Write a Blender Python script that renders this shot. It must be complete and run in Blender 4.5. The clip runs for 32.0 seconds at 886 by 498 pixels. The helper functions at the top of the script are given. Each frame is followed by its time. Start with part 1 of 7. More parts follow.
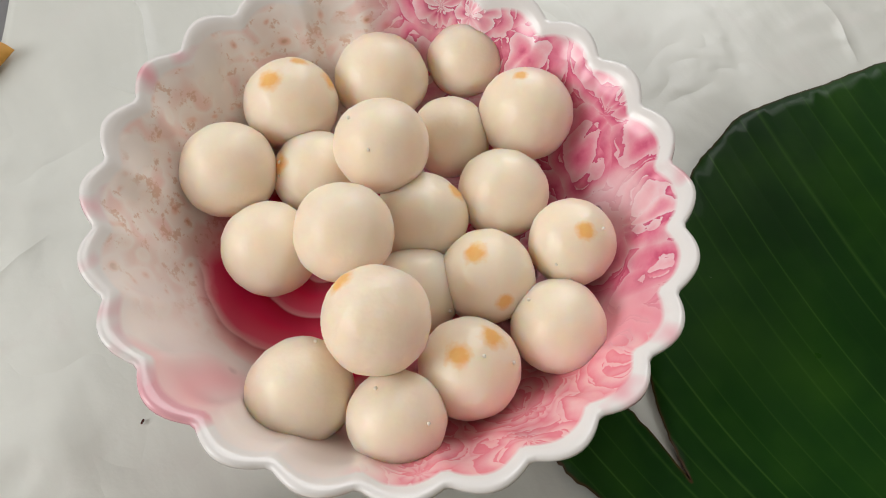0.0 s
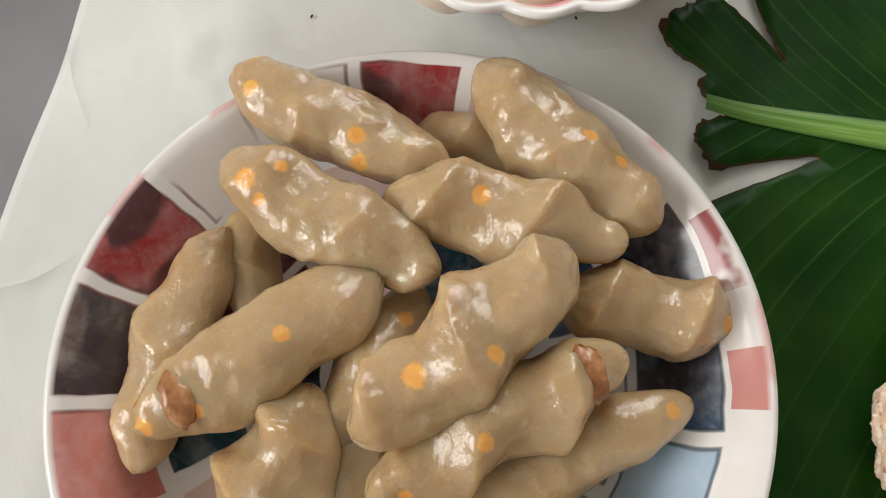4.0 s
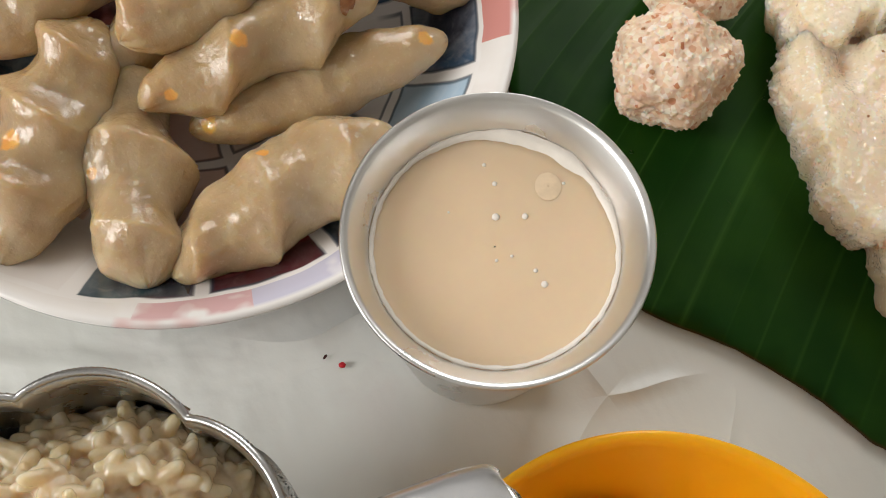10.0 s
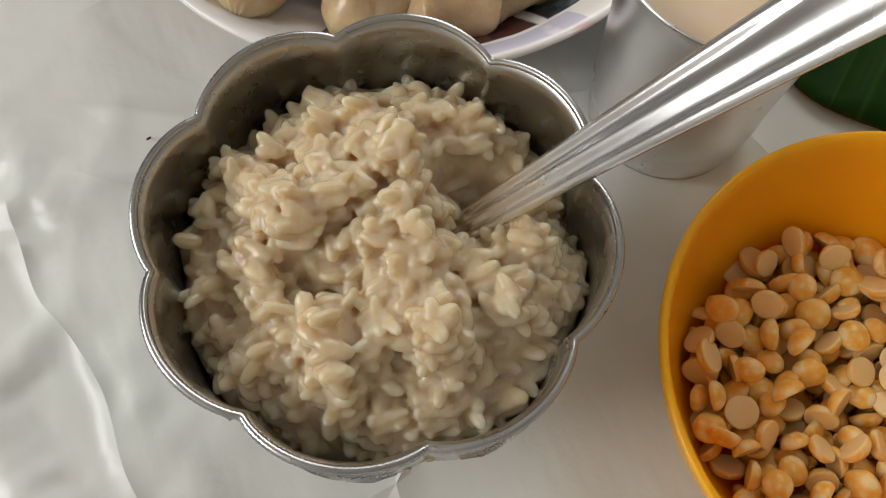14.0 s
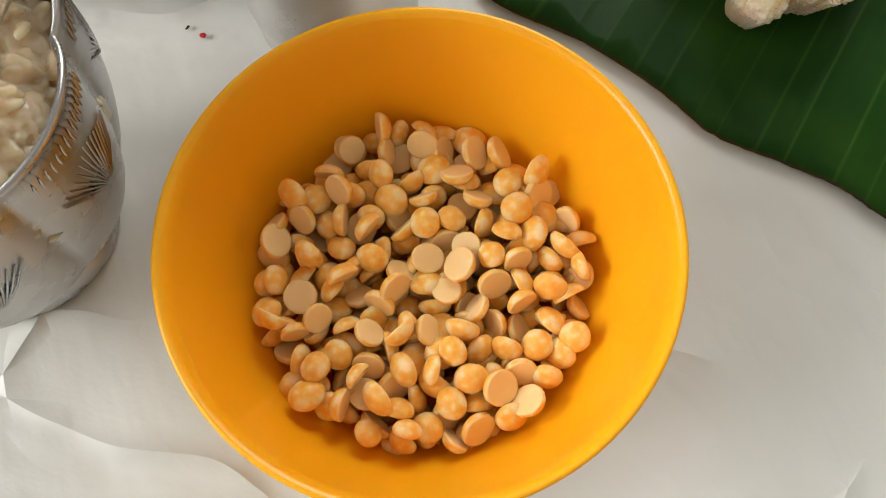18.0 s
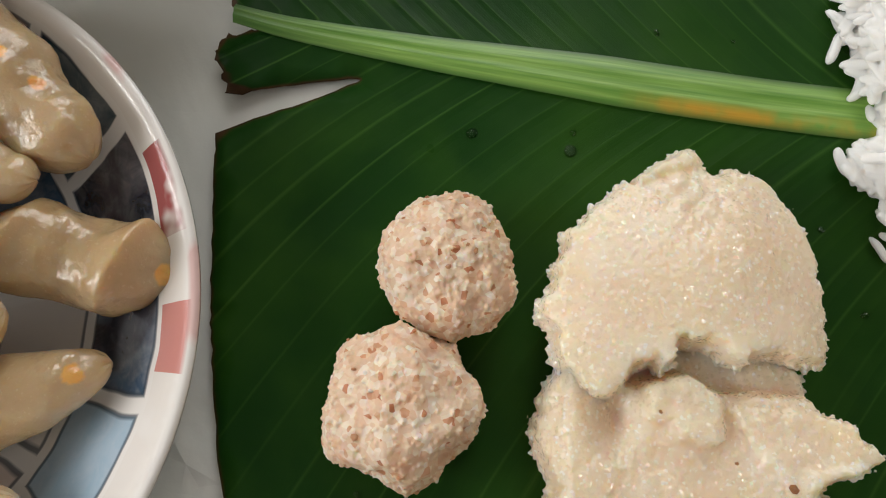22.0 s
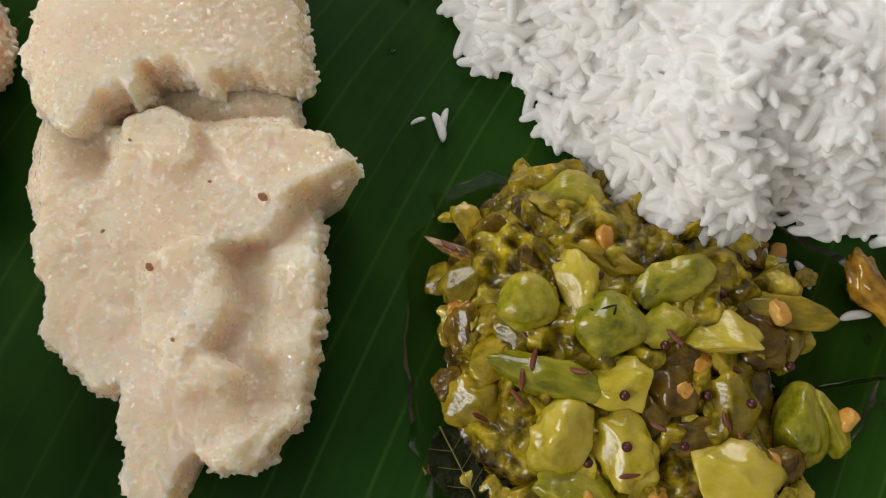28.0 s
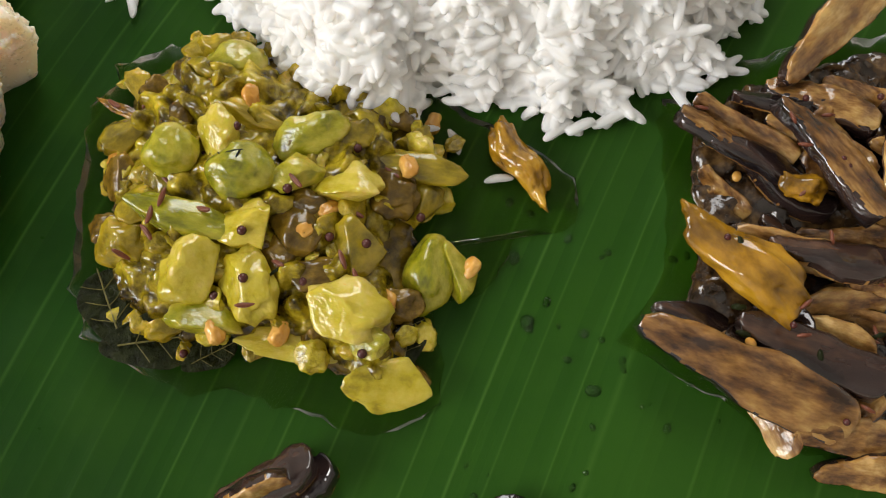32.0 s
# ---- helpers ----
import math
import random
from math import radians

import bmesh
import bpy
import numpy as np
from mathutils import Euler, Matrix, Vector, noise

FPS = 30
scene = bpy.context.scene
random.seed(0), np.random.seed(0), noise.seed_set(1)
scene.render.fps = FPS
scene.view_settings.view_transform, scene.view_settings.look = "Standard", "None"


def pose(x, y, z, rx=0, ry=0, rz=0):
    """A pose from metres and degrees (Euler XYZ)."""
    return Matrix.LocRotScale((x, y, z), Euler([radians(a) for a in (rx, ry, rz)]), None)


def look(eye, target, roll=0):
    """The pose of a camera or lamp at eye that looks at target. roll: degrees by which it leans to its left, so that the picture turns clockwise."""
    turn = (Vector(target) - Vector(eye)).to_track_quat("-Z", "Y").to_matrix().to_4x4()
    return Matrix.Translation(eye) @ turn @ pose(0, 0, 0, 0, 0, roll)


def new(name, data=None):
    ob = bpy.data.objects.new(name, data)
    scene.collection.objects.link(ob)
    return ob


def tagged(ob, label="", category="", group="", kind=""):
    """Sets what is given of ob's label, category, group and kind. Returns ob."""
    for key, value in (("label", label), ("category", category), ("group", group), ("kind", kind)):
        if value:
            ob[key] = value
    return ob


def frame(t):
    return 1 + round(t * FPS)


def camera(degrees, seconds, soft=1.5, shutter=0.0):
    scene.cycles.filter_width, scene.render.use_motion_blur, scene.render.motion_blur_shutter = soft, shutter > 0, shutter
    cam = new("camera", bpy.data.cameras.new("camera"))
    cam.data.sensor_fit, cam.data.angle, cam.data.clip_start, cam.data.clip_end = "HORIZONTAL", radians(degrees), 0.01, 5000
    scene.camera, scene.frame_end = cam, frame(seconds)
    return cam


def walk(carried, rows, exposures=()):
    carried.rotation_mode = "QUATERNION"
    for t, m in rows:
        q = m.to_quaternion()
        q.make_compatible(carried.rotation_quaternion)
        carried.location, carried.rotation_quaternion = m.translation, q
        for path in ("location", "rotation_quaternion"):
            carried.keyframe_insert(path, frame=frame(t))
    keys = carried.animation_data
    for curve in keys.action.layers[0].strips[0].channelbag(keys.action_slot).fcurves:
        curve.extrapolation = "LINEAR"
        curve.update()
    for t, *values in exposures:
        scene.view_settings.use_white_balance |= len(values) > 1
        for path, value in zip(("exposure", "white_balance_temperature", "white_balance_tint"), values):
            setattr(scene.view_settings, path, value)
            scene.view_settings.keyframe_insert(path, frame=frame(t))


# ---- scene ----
cam = camera(56.5, 32.0, soft=1.1)
PATH = [
    (0, -0.00240, -0.01792, 0.24972, 27.868, -4.083, 3.163),
    (0.5, -0.00582, -0.03133, 0.24975, 27.037, -3.681, 3.119),
    (1, -0.01287, -0.04615, 0.24121, 27.430, -3.250, 3.017),
    (1.5, -0.01368, -0.06276, 0.23523, 26.008, -1.784, 3.555),
    (2, -0.01463, -0.08104, 0.24192, 23.761, -0.953, 3.563),
    (2.5, -0.01600, -0.09338, 0.24479, 22.396, -0.338, 4.044),
    (3, -0.01546, -0.10515, 0.25187, 21.092, 0.498, 4.650),
    (3.5, -0.01477, -0.11595, 0.25045, 20.280, 0.538, 4.836),
    (5.5, -0.01217, -0.15352, 0.24764, 19.461, 0.841, 5.624),
    (6, -0.01466, -0.16637, 0.24851, 19.921, 0.554, 5.526),
    (6.5, -0.01302, -0.18105, 0.24516, 20.155, 1.265, 6.073),
    (7, -0.01221, -0.19801, 0.23891, 20.194, 0.872, 5.828),
    (7.5, -0.00871, -0.20690, 0.23786, 19.872, 0.751, 5.712),
    (8, 0.00203, -0.21723, 0.23684, 19.514, 0.681, 5.351),
    (8.5, 0.02119, -0.21670, 0.23868, 19.352, 0.311, 4.623),
    (9, 0.03892, -0.21439, 0.23977, 19.344, -0.042, 3.852),
    (9.5, 0.04866, -0.21751, 0.23986, 19.425, -0.366, 3.179),
    (10, 0.05160, -0.22620, 0.23700, 19.368, -0.764, 2.923),
    (10.5, 0.04615, -0.23696, 0.23435, 18.987, -0.725, 3.163),
    (11, 0.03644, -0.24621, 0.23850, 18.885, -0.565, 3.547),
    (11.5, 0.02067, -0.25778, 0.23970, 18.420, -0.586, 4.129),
    (12, 0.00325, -0.26906, 0.23720, 18.592, -1.422, 4.403),
    (12.5, -0.00303, -0.28291, 0.23317, 18.676, -1.203, 5.170),
    (13, -0.00144, -0.29102, 0.23109, 20.007, -1.016, 5.266),
    (13.5, -0.00030, -0.30073, 0.22744, 21.180, -1.051, 5.780),
    (15.5, 0.03778, -0.30956, 0.22317, 19.236, -0.522, 5.275),
    (16, 0.06177, -0.31179, 0.21938, 19.691, -0.366, 5.255),
    (16.5, 0.07621, -0.31111, 0.21559, 19.556, -0.621, 5.068),
    (17, 0.08679, -0.31202, 0.21478, 19.228, -0.608, 5.257),
    (17.5, 0.09673, -0.31357, 0.21482, 18.785, -0.925, 5.847),
    (18, 0.10910, -0.31054, 0.21697, 18.301, -0.510, 6.535),
    (18.5, 0.12025, -0.29779, 0.22209, 17.677, -0.246, 7.432),
    (19, 0.13210, -0.27875, 0.22538, 17.940, -0.567, 7.822),
    (19.5, 0.13656, -0.25459, 0.23044, 17.452, -0.621, 8.090),
    (20, 0.13535, -0.22902, 0.23933, 17.625, 0.216, 8.244),
    (20.5, 0.13229, -0.18987, 0.25809, 17.009, -0.206, 7.619),
    (21, 0.13177, -0.13975, 0.25972, 15.968, -0.292, 6.761),
    (21.5, 0.12796, -0.10831, 0.24033, 15.584, -0.252, 5.801),
    (22, 0.12875, -0.09904, 0.21894, 14.686, -0.168, 4.901),
    (22.5, 0.13279, -0.09663, 0.20550, 13.914, 0.068, 4.050),
    (23, 0.14231, -0.10055, 0.20361, 13.583, -0.103, 3.396),
    (23.5, 0.15518, -0.10702, 0.20730, 13.758, -0.338, 2.689),
    (24, 0.16527, -0.11164, 0.21018, 13.559, -0.536, 1.959),
    (24.5, 0.17435, -0.11368, 0.21589, 13.595, -0.473, 1.211),
    (26.5, 0.20685, -0.12870, 0.20325, 12.686, -0.599, -1.094),
    (27, 0.22433, -0.13768, 0.20391, 12.344, -0.338, -1.680),
    (27.5, 0.23430, -0.14697, 0.20421, 12.837, -0.780, -2.117),
    (28, 0.24683, -0.15245, 0.20809, 12.738, -0.267, -2.296),
    (28.5, 0.25729, -0.16018, 0.20903, 13.122, -0.093, -2.354),
    (29, 0.26576, -0.16550, 0.21503, 13.205, -0.342, -2.292),
    (29.5, 0.27999, -0.17296, 0.21370, 13.619, -0.209, -2.093),
    (30, 0.28931, -0.18051, 0.21180, 13.792, -0.215, -1.940),
    (30.5, 0.29803, -0.19034, 0.21077, 14.035, -0.080, -1.793),
    (31, 0.31204, -0.19288, 0.21201, 13.918, 0.037, -1.507),
    (31.5, 0.32512, -0.19810, 0.21050, 14.171, -0.017, -1.494),
    (32, 0.33533, -0.19799, 0.21409, 13.766, -0.063, -1.232),
]
walk(cam, [(t, pose(*p)) for t, *p in PATH], exposures=((0.0, -0.32), (1.5, -0.14), (3.5, -0.05), (6.0, -0.26), (8.0, -0.22), (9.0, -0.1), (11.0, -0.05), (12.0, -0.3), (13.5, -0.38), (15.0, -0.3), (16.0, -0.15), (17.0, 0.15), (18.5, 0.22), (20.0, 0.0), (21.0, -0.3), (22.0, -0.2), (23.0, -0.1), (24.0, -0.2), (26.0, -0.38), (28.0, -0.34), (29.0, -0.25), (30.0, -0.15), (31.0, 0.1), (32.0, 0.32)))

# ---- light: a room with one large window on its left, under a bright grey sky ----
world = bpy.data.worlds.new("sky")
scene.world = world
world.use_nodes = True
wn = world.node_tree.nodes
sky = wn.new("ShaderNodeTexSky")
sky.sky_type, sky.sun_disc = "NISHITA", False
sky.sun_elevation, sky.sun_rotation = radians(40), radians(-80)
world.node_tree.links.new(sky.outputs[0], wn["Background"].inputs[0])
wn["Background"].inputs[1].default_value = 0.12


def area_lamp(name, m, size_x, size_y, watts, colour):
    data = bpy.data.lights.new(name, "AREA")
    data.shape, data.size, data.size_y, data.energy, data.color = "RECTANGLE", size_x, size_y, watts, colour
    ob = new(name, data)
    ob.matrix_world = m
    return ob


# daylight entering by the low window on the left, and by the open door beyond
area_lamp("window_daylight", look((-2.30, -0.75, 1.50), (0.1, -0.05, 0.0)), 1.7, 1.2, 60.0, (1.0, 0.98, 0.95))
area_lamp("door_daylight", look((0.3, 1.80, 1.2), (0.1, 0.0, 0.2)), 0.9, 1.8, 27.0, (1.0, 0.975, 0.94))


# ---- materials ----
class Nodes:
    """A short way to write a node material."""

    def __init__(self, name):
        self.m = bpy.data.materials.new(name)
        self.m.use_nodes = True
        self.t = self.m.node_tree
        self.p = self.t.nodes["Principled BSDF"]
        self.co = self.t.nodes.new("ShaderNodeTexCoord").outputs["Object"]

    def put(self, socket, v):
        if isinstance(v, bpy.types.NodeSocket):
            self.t.links.new(v, socket)
        elif isinstance(v, (tuple, list)) and len(v) == 3 and socket.type == "RGBA":
            socket.default_value = (*v, 1)
        else:
            socket.default_value = v

    def node(self, kind, out=0, **inputs):
        n = self.t.nodes.new(kind)
        for k, v in inputs.items():
            self.put(n.inputs[int(k[1:])] if k[0] == "i" and k[1:].isdigit() else n.inputs[k], v)
        return n.outputs[out]

    def math(self, op, a, b=0.0, clamp=False):
        n = self.t.nodes.new("ShaderNodeMath")
        n.operation, n.use_clamp = op, clamp
        self.put(n.inputs[0], a), self.put(n.inputs[1], b)
        return n.outputs[0]

    def noise(self, scale, detail=3.0, rough=0.55, co=None, out=0, distort=0.0):
        return self.node("ShaderNodeTexNoise", out, Vector=co or self.co, Scale=scale, Detail=detail, Roughness=rough, Distortion=distort)

    def voronoi(self, scale, feature="F1", out=0, co=None, rand=1.0):
        n = self.t.nodes.new("ShaderNodeTexVoronoi")
        n.feature = feature
        self.put(n.inputs["Vector"], co or self.co), self.put(n.inputs["Scale"], scale), self.put(n.inputs["Randomness"], rand)
        return n.outputs[out]

    def ramp(self, f, stops, interp="LINEAR"):
        n = self.t.nodes.new("ShaderNodeValToRGB")
        n.color_ramp.interpolation = interp
        e = n.color_ramp.elements
        while len(e) < len(stops):
            e.new(0.5)
        for el, (pos, col) in zip(e, stops):
            el.position, el.color = pos, (*col, 1) if len(col) == 3 else col
        self.put(n.inputs[0], f)
        return n.outputs[0]

    def step(self, f, lo, hi):
        n = self.t.nodes.new("ShaderNodeMapRange")
        self.put(n.inputs[0], f)
        n.inputs[1].default_value, n.inputs[2].default_value = lo, hi
        return n.outputs[0]

    def mix(self, f, a, b, blend="MIX"):
        n = self.t.nodes.new("ShaderNodeMix")
        n.data_type, n.blend_type = "RGBA", blend
        self.put(n.inputs[0], f), self.put(n.inputs[6], a), self.put(n.inputs[7], b)
        return n.outputs[2]

    def xyz(self, co=None):
        n = self.t.nodes.new("ShaderNodeSeparateXYZ")
        self.put(n.inputs[0], co or self.co)
        return n.outputs

    def attr(self, name, out="Fac"):
        n = self.t.nodes.new("ShaderNodeAttribute")
        n.attribute_name = name
        return n.outputs[out]

    def rand(self):
        return self.t.nodes.new("ShaderNodeObjectInfo").outputs["Random"]

    def island(self):
        return self.t.nodes.new("ShaderNodeNewGeometry").outputs["Random Per Island"]

    def done(self, colour, rough=0.5, metal=0.0, bump=None, strength=0.3, depth=0.001, sss=0.0, radius=(0.006, 0.004, 0.002), spec=0.5, coat=0.0, coat_rough=0.16, trans=0.0, ior=1.45, alpha=1.0):
        p = self.p.inputs
        self.put(p["Base Color"], colour), self.put(p["Roughness"], rough), self.put(p["Metallic"], metal)
        self.put(p["Specular IOR Level"], spec), self.put(p["IOR"], ior)
        p["Coat Weight"].default_value, p["Coat Roughness"].default_value = coat, coat_rough
        p["Transmission Weight"].default_value = trans
        if sss:
            p["Subsurface Weight"].default_value, p["Subsurface Scale"].default_value = sss, 1.0
            p["Subsurface Radius"].default_value = radius
        if bump is not None:
            n = self.t.nodes.new("ShaderNodeBump")
            self.put(n.inputs["Height"], bump)
            n.inputs["Strength"].default_value, n.inputs["Distance"].default_value = strength, depth
            self.t.links.new(n.outputs[0], p["Normal"])
        return self.m


def sparkle(n, scale, share, tilt, dull, bright):
    """Wet grains set in a paste: each shining one faces its own way. Turns the normal, and gives the roughness."""
    hue = n.voronoi(scale, "F1", 1)
    shine = n.math("MULTIPLY", n.step(n.xyz(hue)[1], 1.0 - share, 1.02 - share), n.step(n.noise(70.0, 2.0), 0.40, 0.52))
    off = n.node("ShaderNodeVectorMath", 0, i0=hue, i1=(0.5, 0.5, 0.5))
    off.node.operation = "SUBTRACT"
    amount = n.node("ShaderNodeVectorMath", 0, i0=off)
    amount.node.operation = "SCALE"
    n.put(amount.node.inputs["Scale"], n.math("MULTIPLY", shine, tilt))
    old = n.p.inputs["Normal"].links[0].from_socket
    both = n.node("ShaderNodeVectorMath", 0, i0=old, i1=amount)
    unit = n.node("ShaderNodeVectorMath", 0, i0=both)
    unit.node.operation = "NORMALIZE"
    n.put(n.p.inputs["Normal"], unit)
    n.put(n.p.inputs["Roughness"], n.math("SUBTRACT", dull, n.math("MULTIPLY", shine, dull - bright)))
    return n.m


def make_plain(name, colour, rough=0.5, metal=0.0, scale=60.0, vary=0.12, strength=0.15, depth=0.0005, **kw):
    n = Nodes(name)
    f = n.noise(scale, 5.0)
    dark = tuple(c * (1 - vary) for c in colour)
    light = tuple(min(1, c * (1 + vary)) for c in colour)
    return n.done(n.ramp(f, [(0.3, dark), (0.7, light)]), n.step(n.noise(scale * 2.7), -1.0 if rough > 0.5 else -0.6, 1.6) if rough is None else rough, metal, bump=f, strength=strength, depth=depth, **kw)


def sheet_material():
    n = Nodes("white_plastic_sheet")
    f = n.noise(5.0, 4.0, distort=0.6)
    g = n.noise(22.0, 4.0, distort=1.2)
    col = n.mix(n.step(f, 0.35, 0.7), (0.65, 0.665, 0.630), (0.78, 0.795, 0.755))
    col = n.mix(n.step(g, 0.55, 0.75), col, (0.70, 0.69, 0.66))
    wrinkle = n.math("ADD", n.noise(9.0, 3.0, distort=1.5), n.math("MULTIPLY", n.voronoi(16.0, "SMOOTH_F1"), 0.5))
    weave = n.noise(900.0, 1.0)
    sx, sy, sz = n.xyz()
    streak = n.noise(1.0, 3.0, co=n.node("ShaderNodeCombineXYZ", 0, X=n.math("ADD", n.math("MULTIPLY", sx, 34.0), n.math("MULTIPLY", sy, 18.0)), Y=n.math("ADD", n.math("MULTIPLY", sy, 9.0), n.math("MULTIPLY", sx, -5.0)), Z=0.0))
    relief = n.math("ADD", n.math("ADD", n.math("MULTIPLY", wrinkle, 0.55), n.math("MULTIPLY", weave, 0.006)), n.math("MULTIPLY", streak, 0.22))
    bent = n.node("ShaderNodeVectorMath", 0, i0=n.co, i1=n.node("ShaderNodeVectorMath", 0, i0=n.noise(9.0, 2.0, out=1), i1=(0.0, 0.0, 0.0)))
    bent.node.inputs[1].links[0].from_node.operation = "SCALE"
    bent.node.inputs[1].links[0].from_node.inputs["Scale"].default_value = 0.05
    fold = n.math("SUBTRACT", 1.0, n.step(n.voronoi(9.0, "DISTANCE_TO_EDGE", 0, bent), 0.0, 0.05), True)
    fold = n.math("MULTIPLY", n.math("MULTIPLY", fold, fold), n.step(n.noise(12.0, 2.0), 0.46, 0.62))
    relief = n.math("ADD", relief, n.math("MULTIPLY", fold, 0.30))
    # crumpled facets where the film has been squeezed
    facet = n.noise(26.0, 2.0, 0.4, bent, distort=0.4)
    facet = n.math("ABSOLUTE", n.math("SUBTRACT", facet, 0.5))
    squeezed = n.step(n.noise(5.5, 2.0), 0.48, 0.66)
    relief = n.math("ADD", relief, n.math("MULTIPLY", n.math("MULTIPLY", facet, squeezed), 0.9))
    return n.done(col, n.math("ADD", 0.20, n.math("MULTIPLY", g, 0.26)), bump=relief, strength=0.8, depth=0.0075, spec=0.6)


def leaf_material():
    n = Nodes("banana_leaf_green")
    v = n.attr("vein")
    d = n.attr("rim")
    along = n.node("ShaderNodeCombineXYZ", 0, X=n.math("MULTIPLY", v, 1.0), Y=0.0, Z=0.0)
    wob = n.noise(55.0, 2.0, co=along)
    wave = n.math("FRACT", n.math("ADD", n.math("MULTIPLY", v, 88.0), n.math("MULTIPLY", wob, 1.6)))
    off = n.math("ABSOLUTE", n.math("SUBTRACT", wave, 0.5))
    line = n.math("SUBTRACT", 1.0, n.step(off, 0.0, 0.07), True)
    rib = n.math("SUBTRACT", 1.0, n.step(off, 0.0, 0.32), True)
    strength = n.noise(130.0, 2.0, co=along)
    fine = n.noise(2600.0, 2.0, co=along)
    big = n.noise(9.0, 4.0)
    base = n.ramp(big, [(0.3, (0.004, 0.024, 0.003)), (0.5, (0.008, 0.041, 0.0045)), (0.75, (0.022, 0.073, 0.007))])
    base = n.mix(n.math("MULTIPLY", n.step(n.noise(35.0, 3.0), 0.45, 0.8), 0.4), base, (0.030, 0.085, 0.008))
    base = n.mix(n.math("MULTIPLY", n.math("MULTIPLY", line, n.step(strength, 0.36, 0.66)), n.math("ADD", 0.38, n.math("MULTIPLY", n.step(n.xyz()[0], 0.18, 0.34), 0.47))), base, (0.085, 0.19, 0.035))
    base = n.mix(n.math("MULTIPLY", n.step(wave, 0.0, 1.0), n.math("MULTIPLY", n.step(n.xyz()[0], 0.16, 0.34), 0.32)), base, (0.030, 0.090, 0.009))
    base = n.mix(n.math("MULTIPLY", n.step(fine, 0.4, 0.7), 0.18), base, (0.004, 0.024, 0.003))
    # sheen painted into the colour: the green gets lighter towards larger x
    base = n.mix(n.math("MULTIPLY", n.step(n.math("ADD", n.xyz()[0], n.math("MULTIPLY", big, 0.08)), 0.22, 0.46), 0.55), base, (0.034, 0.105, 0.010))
    brown = n.mix(n.noise(120.0), (0.010, 0.006, 0.004), (0.10, 0.05, 0.02))
    base = n.mix(n.math("SUBTRACT", 1.0, n.step(n.math("ADD", d, n.math("MULTIPLY", n.noise(300.0), 0.0008)), 0.0005, 0.0013), True), base, brown)
    relief = n.math("ADD", n.math("ADD", n.math("MULTIPLY", rib, 0.45), n.math("MULTIPLY", fine, 0.18)), n.math("MULTIPLY", big, 2.0))
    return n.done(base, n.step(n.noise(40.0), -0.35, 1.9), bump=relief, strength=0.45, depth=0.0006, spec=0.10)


def midrib_material():
    n = Nodes("banana_midrib")
    x, y, z = n.xyz()
    stripe = n.noise(1.0, 2.0, co=n.node("ShaderNodeCombineXYZ", 0, X=n.math("MULTIPLY", x, 25.0), Y=n.math("MULTIPLY", n.attr("across"), 9.0), Z=0.0))
    col = n.ramp(stripe, [(0.3, (0.10, 0.24, 0.03)), (0.6, (0.20, 0.36, 0.07)), (0.8, (0.30, 0.44, 0.13))])
    patch = n.math("MULTIPLY", n.step(n.attr("across"), 0.62, 0.8), n.math("MULTIPLY", n.step(x, 0.170, 0.185), n.math("SUBTRACT", 1.0, n.step(x, 0.235, 0.26), True)))
    col = n.mix(n.math("MULTIPLY", patch, n.step(n.noise(90.0), 0.3, 0.6)), col, (0.50, 0.30, 0.03))
    # the rib fades into the green of the blade at its torn end and along its sides
    side = n.math("ABSOLUTE", n.math("SUBTRACT", n.attr("across"), 0.5))
    fade = n.math("MAXIMUM", n.math("MULTIPLY", n.math("SUBTRACT", 1.0, n.step(x, 0.060, 0.105), True), 0.75), n.math("MULTIPLY", n.step(n.math("ADD", side, n.math("MULTIPLY", stripe, 0.10)), 0.40, 0.54), 0.9))
    col = n.mix(fade, col, (0.030, 0.095, 0.012))
    return n.done(col, 0.42, bump=stripe, strength=0.3, depth=0.0006, sss=0.1)


